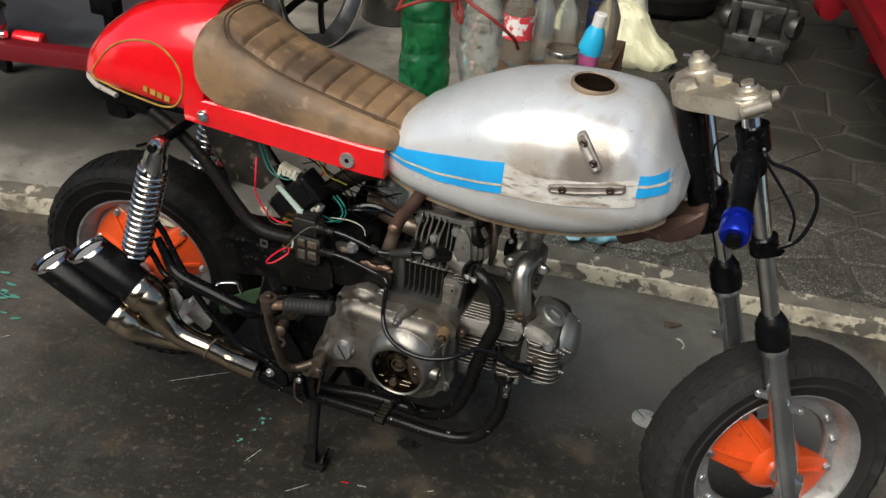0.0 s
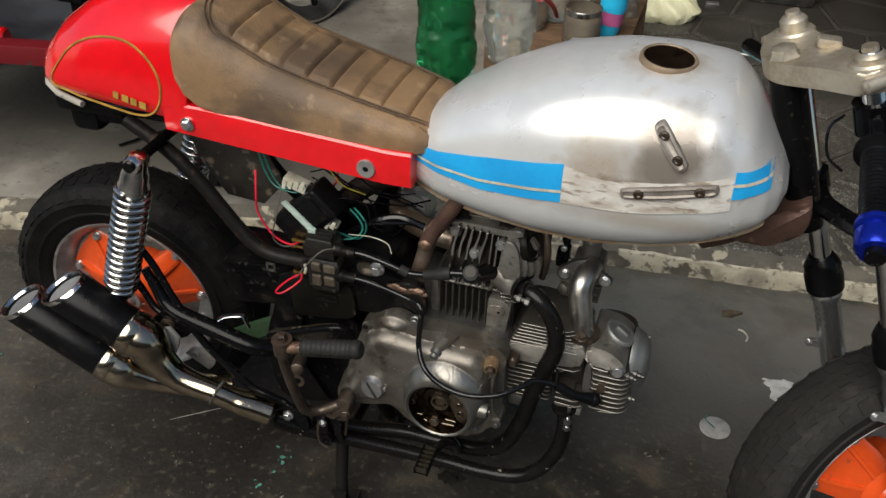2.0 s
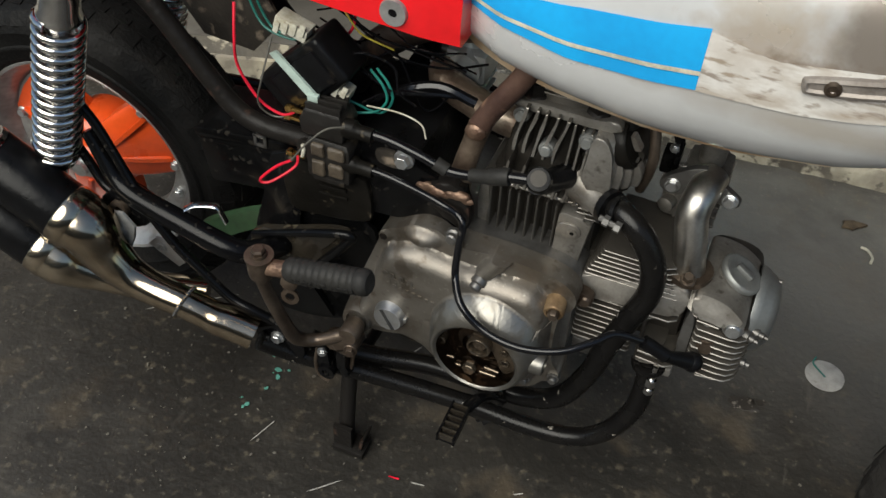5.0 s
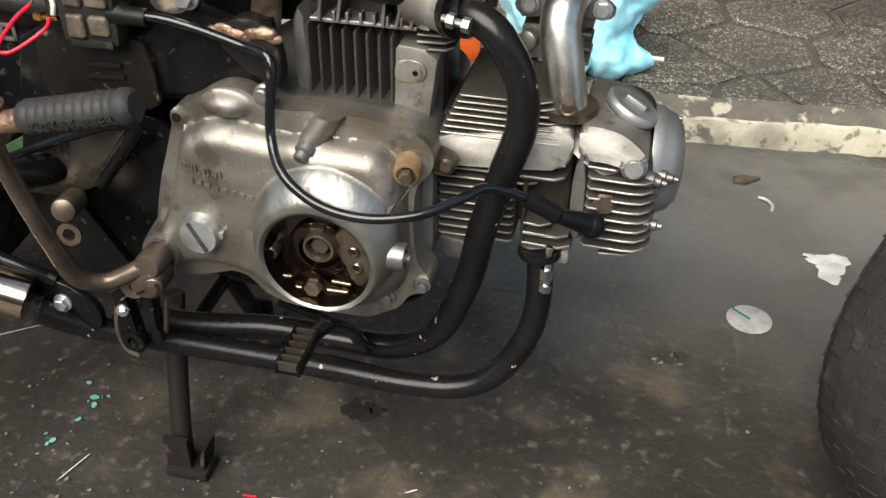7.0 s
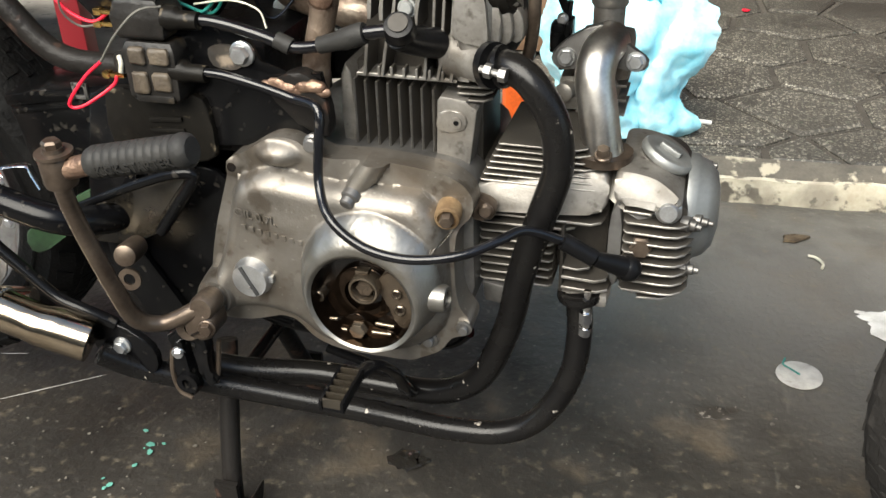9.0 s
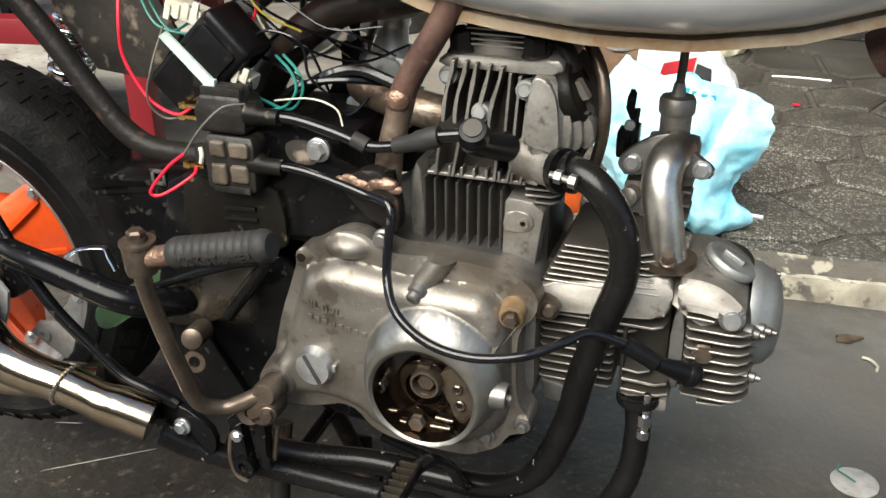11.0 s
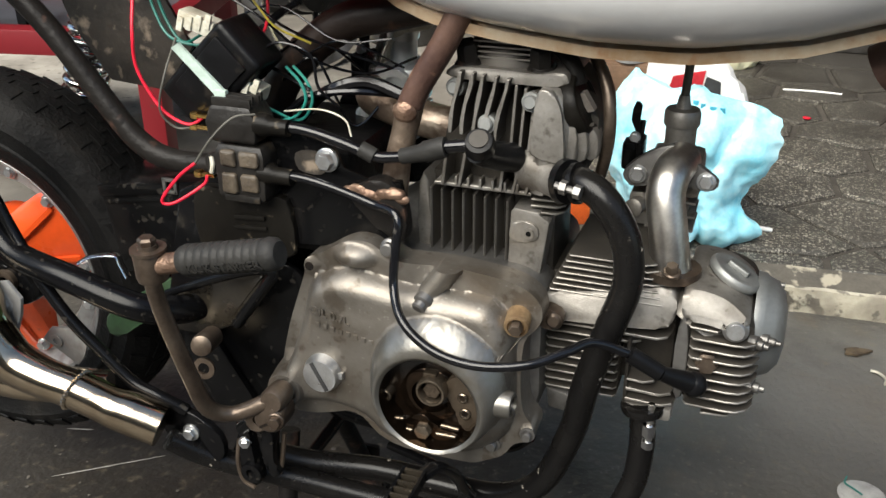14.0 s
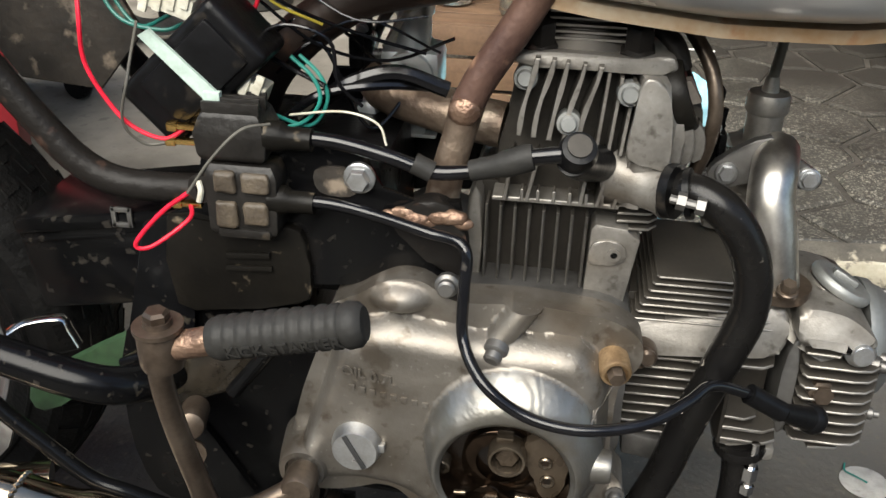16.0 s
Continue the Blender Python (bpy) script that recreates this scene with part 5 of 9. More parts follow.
for pts in ([(-0.551, -0.095, 0.563), (-0.543, -0.095, 0.551), (-0.516, -0.095, 0.515), (-0.488, -0.1, 0.464), (-0.472, -0.104, 0.44)], [(-0.572, -0.095, 0.505), (-0.562, -0.095, 0.487), (-0.543, -0.095, 0.452), (-0.522, -0.1, 0.424), (-0.495, -0.104, 0.414)]):
    pipe("loop_stay", pts, 0.006, BLACK, arm, "black looped exhaust stay")
bm = B()
prism(bm, smooth2d([(-0.53, 0.40), (-0.5, 0.43), (-0.465, 0.42), (-0.46, 0.39), (-0.49, 0.372), (-0.525, 0.378)], 3), -0.108, -0.085, 0.003)
part("swingarm_bracket", bm, BLACK, arm)
bm = B()
lathe(bm, [(0.006, 0), (0.013, 0), (0.013, 0.006), (0.006, 0.006)], (-0.497, -0.108, 0.402), (0, -1, 0), 18, closed=True)
part("bracket_bush", bm, LEVER, arm)
bm = B()
prism(bm, [(-0.523, 0.4), (-0.485, 0.409), (-0.471, 0.391), (-0.476, 0.371), (-0.487, 0.348), (-0.526, 0.351)], -0.122, -0.118, 0.001)
bolt(bm, (-0.495, -0.122, 0.382), (0.1, -1, 0.1), 0.0085, 0.009)
part("stay_plate", bm, RIM, arm, "grey steel exhaust stay plate with a nut")
bm = B()
prism(bm, [(-0.497, 0.316), (-0.482, 0.333), (-0.457, 0.336), (-0.435, 0.325), (-0.444, 0.302), (-0.455, 0.29), (-0.485, 0.311)], -0.08, -0.077, 0.001)
lathe(bm, [(0.004, 0), (0.0075, 0), (0.0075, 0.002), (0.004, 0.002)], (-0.476, -0.081, 0.318), (0, -1, 0), 14, closed=True)
part("axle_adjuster", bm, RIM, arm, "grey steel chain adjuster plates")


def shock(y, label):
    back = 0.028 if y > 0 else 0.0
    T, Bt = Vector((-0.498 - back, y, 0.706)), Vector((-0.585 - back, y, 0.432))
    d = (Bt - T).normalized()
    L = (Bt - T).length
    bm = B()
    lathe(bm, [(0, -0.012), (0.012, -0.012), (0.016, -0.004), (0.016, 0.012), (0.02, 0.02), (0.021, 0.036), (0.0235, 0.042), (0.0235, 0.048), (0.012, 0.05), (0.012, L - 0.03), (0.0235, L - 0.028), (0.0235, L - 0.02), (0.014, L - 0.016), (0.013, L + 0.012), (0, L + 0.012)], T, d, 24)
    ob = part("shock_absorber", bm, CHROME, bike, label)
    _, u, v = frame_axes(d)
    turns, per = 15, 16
    pts = []
    for i in range(turns * per + 1):
        a = 2 * math.pi * i / per
        pts.append(T + d * (0.05 + (L - 0.082) * i / (turns * per)) + 0.0242 * (math.cos(a) * u + math.sin(a) * v))
    bm = B()
    sweep(bm, pts, 0.0043, 8, 1)
    part("spring", bm, CHROME, ob, "bright chrome coil spring", smooth=80)
    bm = B()
    lathe(bm, [(0, -0.016), (0.012, -0.016), (0.0145, -0.012), (0.0145, 0.012), (0.012, 0.016), (0, 0.016)], T, (0, 1, 0), 20)
    part("shock_eye", bm, CHROME, ob)


bm = B()
sweep(bm, [(-0.402, -0.108, 0.437), (-0.39, -0.102, 0.444), (-0.365, -0.096, 0.447), (-0.36, -0.096, 0.438), (-0.354, -0.096, 0.424)], 0.0048, 8, 3, flat=0.3)
part("guard_clip", bm, CHROME, arm, "bright bent clip on the swingarm")
shock(-0.105, "chrome rear shock absorber with bare coil spring")
shock(0.152, "chrome far-side shock absorber with bare coil spring")
pipe("shock_mount", [(-0.5, -0.125, 0.706), (-0.5, 0.11, 0.706), (-0.526, 0.172, 0.706)], 0.0085, BLACK, bike, "black shock mounting bar", n=1)

# exhaust ---------------------------------------------------------
lowp = pipe("lower_exhaust_pipe", [(0.147, -0.012, 0.335), (0.151, -0.015, 0.289), (0.145, -0.02, 0.238), (0.119, -0.025, 0.186), (0.08, -0.03, 0.161), (0.02, -0.035, 0.158), (-0.05, -0.04, 0.166), (-0.132, -0.055, 0.181), (-0.212, -0.075, 0.201), (-0.28, -0.1, 0.226), (-0.315, -0.12, 0.255)], 0.0125, BLACKPIPE, bike, "matt black lower exhaust pipe", n=6, seg=18)
bm = B()
sweep(bm, [(-0.045, -0.0395, 0.165), (-0.06, -0.042, 0.168)], 0.0133, 18, 1)
part("pipe_joint", bm, BLACKPIPE, lowp)
bm = B()
lathe(bm, [(0.0135, -0.004), (0.02, -0.004), (0.021, 0.0), (0.02, 0.004), (0.0135, 0.004)], (0.148, -0.013, 0.332), (0.05, 0, -1), 20)
part("pipe_collar", bm, BLACKPIPE, lowp)
bm = B()
for x in (0.157,):
    sweep(bm, [(x, -0.026, 0.345), (x + 0.001, -0.027, 0.295)], 0.0035, 8, 1)
    lathe(bm, [(0, 0), (0.0065, 0), (0.0065, 0.012), (0, 0.012)], (x, -0.026, 0.322), (0, 0, -1), 6)
    lathe(bm, [(0, 0), (0.006, 0), (0.006, 0.008), (0, 0.008)], (x, -0.026, 0.304), (0, 0, -1), 6)
part("exhaust_stud", bm, CHROME, lowp)
upp = pipe("upper_exhaust_pipe", [(0.05, 0.005, 0.548), (0.066, -0.018, 0.552), (0.083, -0.03, 0.554), (0.103, -0.037, 0.543), (0.122, -0.04, 0.512), (0.127, -0.042, 0.473), (0.115, -0.042, 0.427), (0.098, -0.04, 0.365), (0.085, -0.03, 0.298), (0.056, -0.022, 0.224), (0.008, -0.014, 0.187), (-0.06, -0.012, 0.183), (-0.125, -0.02, 0.19), (-0.2, -0.045, 0.2), (-0.27, -0.07, 0.225)], 0.0135, BLACKPIPE, bike, "matt black upper exhaust pipe looping past the cylinder", n=6, seg=18)
bm = B()
sweep(bm, [(0.0615, -0.02, 0.5515), (0.0675, -0.0235, 0.5525)], 0.0195, 20, 1)
sweep(bm, [(0.073, -0.027, 0.553), (0.077, -0.028, 0.554)], 0.018, 20, 1)
part("pipe_clamp", bm, PLASTIC, upp, "black pipe clamp ring")
bm = B()
sweep(bm, [(0.06, -0.046, 0.557), (0.083, -0.05, 0.554)], 0.0032, 8, 1)
for q in (0.2, 0.75):
    lathe(bm, [(0, 0), (0.0062, 0), (0.0062, 0.006), (0, 0.006)], Vector((0.06, -0.046, 0.557)).lerp(Vector((0.083, -0.05, 0.554)), q), (0.98, -0.15, -0.1), 6)
part("clamp_bolt", bm, DARKALLOY, upp)
bm = B()                                   # brake pedal: serrated pad on a bent arm
sweep(bm, [(-0.03, -0.136, 0.295), (-0.022, -0.112, 0.29), (-0.014, -0.085, 0.262), (-0.012, -0.062, 0.225), (-0.016, -0.035, 0.2), (-0.05, -0.01, 0.2), (-0.12, 0.0, 0.21)], 0.0075, 12, 5, flat=0.7)
pedal = part("brake_pedal", bm, BLACK, bike, "black brake pedal with a serrated pad")
bm = B()
for sx in (-1, 1):
    cube8(bm, (-0.035 + sx * 0.0098, -0.162, 0.2985), (0.0013, 0, 0), (0.0, 0.0255, 0), (0, 0, 0.0055))
cube8(bm, (-0.035, -0.162, 0.2945), (0.0085, 0, 0), (0, 0.0245, 0), (0, 0, 0.0012))
part("pedal_tray", bm, BLACK, pedal)
for i in range(6):
    bm = B()
    cube8(bm, (-0.035, -0.1405 - 0.0088 * i, 0.3), (0.0085, 0, 0), (0, 0.0013, 0), (0, 0, 0.0042))
    part("pad_tooth", bm, OILPLATE, pedal)
bm = B()
prism(bm, smooth2d([(-0.335, 0.28), (-0.3, 0.285), (-0.262, 0.262), (-0.262, 0.232), (-0.29, 0.225), (-0.32, 0.24)], 3), -0.108, -0.1, 0.002)
part("exhaust_flange_plate", bm, BLACK, lowp)
bm = B()
bolt(bm, (-0.295, -0.109, 0.26), (0, -1, 0), 0.007, 0.007)
part("flange_bolt", bm, STEEL, lowp)


def muffler(cap, mouth, neck, tail, label, jlabel):
    cap, mouth = Vector(cap), Vector(mouth)

    def slash(bm):
        """Cut the open end on the slant, so that it faces up."""
        up = Vector((0, -0.25, 1))
        up = (up - d * up.dot(d)).normalized()
        for v in bm.verts:
            rel = v.co - cap
            if rel.dot(d) < 0.035:
                v.co += d * rel.dot(up) * 0.62

    d = (mouth - cap).normalized()
    L = (mouth - cap).length
    bm = B()
    lathe(bm, [(0.03, 0.01), (0.033, 0.002), (0.036, 0.0), (0.0375, 0.004), (0.0375, L - 0.004), (0.036, L), (0, L)], cap, d, 36)
    slash(bm)
    ob = part("muffler", bm, PLASTIC, bike, label)
    bm = B()
    lathe(bm, [(0.0325, 0.012), (0.0335, -0.002), (0.035, -0.004), (0.0378, -0.004), (0.0386, -0.001), (0.0384, 0.003), (0.0372, 0.003), (0.0365, -0.001), (0.0345, 0.0), (0.0335, 0.012)], cap, d, 36, closed=True)
    slash(bm)
    part("muffler_tip", bm, CHROME, ob, "bright rolled muffler tip")
    bm = B()
    lathe(bm, [(0, 0.002), (0.012, 0.0), (0.033, 0)], cap + d * 0.006, d, 30)
    slash(bm)
    part("muffler_outlet", bm, RIM, ob, "dull metal end of the muffler")
    bm = B()
    lathe(bm, [(0.0377, L - 0.022), (0.039, L - 0.02), (0.039, L - 0.001), (0.0375, L)], cap, d, 36)
    p0, p1, p2 = mouth, Vector(tail[0]), Vector(tail[1])
    sweep(bm, [p0 - d * 0.004, p0 + d * 0.014] + neck + [p1, p2], 0.03, 28, 4, rs=[0.0385, 0.0365, 0.03, 0.0235, 0.0212, 0.02, 0.019])
    part("muffler_cone", bm, MUFFLER_STEEL, ob, jlabel, smooth=60)
    return ob


mu = muffler((-0.650, -0.150, 0.470), (-0.528, -0.148, 0.400), [(-0.504, -0.148, 0.365), (-0.475, -0.147, 0.333), (-0.44, -0.145, 0.318)], ((-0.402, -0.142, 0.309), (-0.37, -0.136, 0.296)), "short black twin muffler, upper can", "polished golden steel muffler cone")
muffler((-0.737, -0.156, 0.424), (-0.578, -0.152, 0.331), [(-0.552, -0.148, 0.315), (-0.528, -0.14, 0.304), (-0.5, -0.132, 0.297)], ((-0.47, -0.125, 0.292), (-0.4, -0.098, 0.285)), "short black twin muffler, lower can", "polished golden steel muffler cone")
bm = B()
sweep(bm, [(-0.404, -0.142, 0.31), (-0.376, -0.137, 0.297), (-0.362, -0.135, 0.291), (-0.35, -0.131, 0.286), (-0.318, -0.124, 0.273)], 0.0215, 26, 4, rs=[0.0207, 0.0205, 0.0215, 0.0228, 0.0228])
part("tail_sleeve", bm, MUFFLER_STEEL, mu, "polished golden steel sleeve")
bm = B()
for k in range(30):                        # bead of weld ripples round the joint
    q = 2 * math.pi * k / 30
    c0 = Vector((-0.402, -0.1418, 0.309)) + Vector((0.4, 0, 0.9)).normalized() * 0.0208 * math.cos(q) + Vector((0.0, 1, 0)) * 0.0208 * math.sin(q)
    bmesh.ops.create_icosphere(bm, subdivisions=1, radius=0.0029, matrix=Matrix.Translation(c0))
part("sleeve_bead", bm, MUFFLER_STEEL, mu)

# engine ----------------------------------------------------------
case = [(-0.205, 0.29), (-0.2, 0.34), (-0.19, 0.385), (-0.172, 0.43), (-0.155, 0.455), (-0.12, 0.474), (-0.09, 0.464), (-0.04, 0.462), (0.02, 0.46), (0.046, 0.448), (0.05, 0.42), (0.05, 0.37), (0.05, 0.32), (0.035, 0.295), (0.0, 0.27), (-0.06, 0.27), (-0.1, 0.28), (-0.125, 0.3), (-0.16, 0.295), (-0.19, 0.287)]
bm = B()
prism(bm, smooth2d(case, 3), -0.03, 0.135, 0.004)
crank = part("crankcase", bm, DARKALLOY, bike, "dull cast alloy crankcase")

HOLE = (-0.0352, 0.3495, 0.0478)             # open clutch window: middle and radius
DOME = (-0.032, 0.3655, 0.0665)           # foot of the polished dome


def soft(q):
    q = np.clip(q, 0, 1)
    return q * q * (3 - 2 * q)


def inside(px, pz, poly):
    """Distance of points from an outline, positive inside it."""
    best = np.full(px.shape, 1e9)
    odd = np.zeros(px.shape, bool)
    for (ax, az), (bx, bz) in zip(poly, poly[1:] + poly[:1]):
        ex, ez = bx - ax, bz - az
        t = np.clip(((px - ax) * ex + (pz - az) * ez) / (ex * ex + ez * ez + 1e-12), 0, 1)
        best = np.minimum(best, np.hypot(px - ax - t * ex, pz - az - t * ez))
        if az != bz:
            odd ^= ((az > pz) != (bz > pz)) & (px < ax + (pz - az) * ex / ez)
    return np.where(odd, best, -best)


flange = smooth2d([(-0.213, 0.296), (-0.208, 0.332), (-0.196, 0.381), (-0.181, 0.425), (-0.174, 0.446), (-0.172, 0.458), (-0.162, 0.464), (-0.152, 0.469), (-0.14, 0.477), (-0.123, 0.485), (-0.105, 0.484), (-0.09, 0.475), (-0.075, 0.469), (-0.034, 0.470), (0.005, 0.467), (0.034, 0.462), (0.052, 0.45), (0.057, 0.434), (0.052, 0.42), (0.042, 0.406), (0.041, 0.36), (0.045, 0.332), (0.055, 0.318), (0.054, 0.303), (0.037, 0.295), (0.026, 0.279), (0.008, 0.268), (-0.005, 0.262), (-0.03, 0.261), (-0.075, 0.262), (-0.104, 0.272), (-0.121, 0.289), (-0.142, 0.292), (-0.165, 0.283), (-0.195, 0.28), (-0.21, 0.285)], 3)
raised = smooth2d([(-0.19, 0.352), (-0.176, 0.4), (-0.165, 0.436), (-0.15, 0.448), (-0.129, 0.4535), (-0.1, 0.452), (-0.05, 0.447), (0.0, 0.446), (0.018, 0.439), (0.03, 0.421), (0.0345, 0.394), (0.036, 0.35), (0.03, 0.31), (0.0, 0.284), (-0.04, 0.274), (-0.088, 0.28), (-0.115, 0.3), (-0.15, 0.306), (-0.19, 0.302), (-0.2, 0.32)], 3)
RAYS, STEPS = 300, 64
rim_at = []
for i in range(RAYS):                       # where each ray from the window meets the flange's edge
    a = 2 * math.pi * i / RAYS
    dx, dz = math.cos(a), math.sin(a)
    far = 0.05
    for (ax, az), (bx, bz) in zip(flange, flange[1:] + flange[:1]):
        det = dx * (az - bz) - dz * (ax - bx)
        if abs(det) > 1e-9:
            s = ((ax - HOLE[0]) * (az - bz) - (az - HOLE[1]) * (ax - bx)) / det
            k = (dx * (az - HOLE[1]) - dz * (ax - HOLE[0])) / det
            if -1e-6 <= k <= 1 + 1e-6 and s > 0.02:
                far = max(far, s)
    rim_at.append(far)
ang = 2 * np.pi * np.arange(RAYS) / RAYS
q = np.linspace(0, 1, STEPS) ** 1.15
rad = HOLE[2] + 0.0022 + (np.array(rim_at)[None, :] - HOLE[2] - 0.0022) * q[:, None]
gx, gz = HOLE[0] + rad * np.cos(ang), HOLE[1] + rad * np.sin(ang)
sd = inside(gx, gz, raised)
k = np.clip(sd / 0.019 + 0.1, 0, 1)
hgt = 0.0555 + 0.027 * np.sqrt(1 - (1 - k) ** 2) + 0.003 * soft((sd - 0.01) / 0.05)
edge = inside(gx, gz, flange)
hgt -= 0.004 * (1 - np.clip(edge / 0.004, 0, 1)) ** 2
hgt += 0.019 * np.exp(-(((gx + 0.121) / 0.022) ** 2 + ((gz - 0.4695) / 0.0125) ** 2) ** 1.6)      # smooth lump over the ridge
hgt += 0.012 * np.exp(-(((gx + 0.196) / 0.02) ** 2 + ((gz - 0.33) / 0.03) ** 2) ** 1.4)           # swelling towards the kick shaft
for bx, bz in ((-0.168, 0.452), (0.05, 0.311), (0.016, 0.292), (-0.199, 0.296)):                   # bolt bosses
    hgt = np.maximum(hgt, 0.0555 + 0.009 * soft((0.0115 - np.hypot(gx - bx, gz - bz)) / 0.004))
ra, rb = np.array((-0.049, 0.441)), np.array((-0.027, 0.474))                                       # slanting cast rib behind the bolt
t = np.clip(((gx - ra[0]) * (rb - ra)[0] + (gz - ra[1]) * (rb - ra)[1]) / ((rb - ra) @ (rb - ra)), 0, 1)
dist = np.hypot(gx - ra[0] - t * (rb - ra)[0], gz - ra[1] - t * (rb - ra)[1])
hgt = np.maximum(hgt, 0.062 + 0.014 * np.sqrt(np.clip(1 - (dist / 0.0105) ** 2, 0, 1)) - 0.006 * t)
best = np.zeros_like(gx)                                                                            # dome: a cone leaning from its foot to the window
for s in np.linspace(0, 1, 60):
    cx, cz, r = DOME[0] + (HOLE[0] - DOME[0]) * s, DOME[1] + (HOLE[1] - DOME[1]) * s, DOME[2] + (HOLE[2] + 0.003 - DOME[2]) * s
    best = np.where(np.hypot(gx - cx, gz - cz) <= r, s, best)
inside_dome = np.hypot(gx - DOME[0], gz - DOME[1]) <= DOME[2]
dome = 0.0835 + 0.0245 * np.sin(np.clip(best * 1.05, 0, 1) * np.pi / 2) ** 0.8
lip = soft((rad - HOLE[2] - 0.0022) / 0.002)
dome = np.where(inside_dome, dome, 0) - 0.0012 * (1 - lip)
on_dome = inside_dome & (dome > hgt + 0.001)
hgt = np.maximum(hgt, dome)
bm = B()
grid = []
for j in range(STEPS):
    grid.append([bm.verts.new((gx[j, i], -hgt[j, i] + 0.0005 * noise.noise((gx[j, i] * 60, gz[j, i] * 60, 0)), gz[j, i])) for i in range(RAYS)])
grid.append([bm.verts.new((gx[-1, i], -0.03, gz[-1, i])) for i in range(RAYS)])
for A, C in zip(grid, grid[1:]):
    for i in range(RAYS):
        bm.faces.new((A[i], A[(i + 1) % RAYS], C[(i + 1) % RAYS], C[i]))
inner = [bm.verts.new((HOLE[0] + HOLE[2] * math.cos(a), -0.1045, HOLE[1] + HOLE[2] * math.sin(a))) for a in ang]
for i in range(RAYS):
    bm.faces.new((inner[i], inner[(i + 1) % RAYS], grid[0][(i + 1) % RAYS], grid[0][i]))
cover = part("clutch_cover", bm, COVER, bike, "worn brown-stained alloy clutch cover", smooth=55)
cover.data.materials.append(POLISHED)
flat = on_dome.ravel()
for poly in cover.data.polygons:
    vi = [v for v in poly.vertices]
    if all(v < flat.size and flat[v] for v in vi) or any(v >= flat.size + RAYS for v in vi):
        poly.material_index = 1

HX, HZ = HOLE[0], HOLE[1]
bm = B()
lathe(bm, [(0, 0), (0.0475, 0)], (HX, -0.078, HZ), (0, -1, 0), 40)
part("clutch_floor", bm, OILDARK, cover, "oily brown clutch inside")
bm = B()
lathe(bm, [(0.0474, 0.0), (0.0478, 0.0268)], (HX, -0.078, HZ), (0, -1, 0), 48)
part("clutch_wall", bm, OILMETAL, cover)
bm = B()                                   # oil-browned casting at the side of the window
prism(bm, smooth2d([(-0.02, 0.371), (-0.004, 0.378), (0.008, 0.362), (0.011, 0.342), (0.004, 0.322), (-0.004, 0.318), (-0.012, 0.33), (-0.014, 0.341), (-0.02, 0.348), (-0.024, 0.36)], 3), -0.088, -0.0785, 0.0015)
part("clutch_casting", bm, CLUTCHCAST, cover, "oil-browned casting inside the window")
for (px, pz), sz in (((-0.0835, 0.341), 0.0052), ((-0.006, 0.355), 0.0042), ((-0.0035, 0.338), 0.0046)):
    bm = B()
    lathe(bm, [(sz * 0.62, 0.004), (sz * 0.62, 0.011), (sz, 0.0118), (sz * 1.25, 0.011), (sz * 1.35, 0.0)], (px, -0.079, pz), (0, -1, 0), 18)
    part("clutch_hole_rim", bm, CLUTCHSTEEL, cover)
    # dark disc set flush, painting the bore's shade
    bm = B()
    lathe(bm, [(0, 0.0), (sz * 0.62, 0.0)], (px, -0.0895, pz), (0, -1, 0), 14)
    part("threaded_bore", bm, OILDARK, cover)
bm = B()                                   # hub disc behind the adjuster
lathe(bm, [(0.017, 0.0), (0.029, 0.0), (0.029, 0.005), (0.027, 0.0065), (0.018, 0.0065)], (-0.04, -0.0785, 0.347), (0, -1, 0), 40)
part("clutch_hub", bm, OILMETAL, cover)
bm = B()
prism(bm, smooth2d([(-0.08, 0.313), (-0.064, 0.316), (-0.056, 0.323), (-0.047, 0.328), (-0.038, 0.323), (-0.031, 0.316), (-0.012, 0.313), (-0.008, 0.306), (-0.02, 0.299), (-0.032, 0.293), (-0.06, 0.293), (-0.073, 0.3)], 3), -0.089, -0.079, 0.0015)
part("clutch_cam_plate", bm, OILMETAL, cover, "oil-wet steel cam plate")
for (px, pz), hw, tilt in (((-0.071, 0.319), 0.0065, 0.08), ((-0.064, 0.3085), 0.008, -0.02), ((-0.018, 0.3205), 0.0085, -0.06), ((-0.022, 0.3105), 0.0095, 0.02), ((-0.033, 0.3), 0.009, 0.03)):
    bm = B()
    sweep(bm, [(px - hw, -0.0905, pz - hw * tilt), (px + hw, -0.0905, pz + hw * tilt)], 0.0021, 10, 1)
    part("clutch_spring_bar", bm, CLUTCHSTEEL, cover, "bright oil-wet bar")
bm = B()
box(bm, (-0.037, -0.088, 0.3745), (0.0125, 0.01, 0.006), 0.0012)
part("clutch_tab", bm, CLUTCHSTEEL, cover)
bm = B()
lathe(bm, [(0.0108, 0.0), (0.0145, 0.0), (0.0145, 0.0185), (0.0135, 0.02), (0.0118, 0.02), (0.0108, 0.018)], (-0.0345, -0.079, 0.36), (0, -1, 0), 30, closed=True)
part("adjuster_ring", bm, CLUTCHSTEEL, cover, "bright round adjuster ring")
bm = B()
lathe(bm, [(0, 0), (0.0086, 0.0), (0.0086, 0.0145), (0.0078, 0.0155), (0, 0.0155)], (-0.0345, -0.079, 0.36), (0, -1, 0), 6)
part("adjuster_nut", bm, CLUTCHCAST, cover)
bm = B()
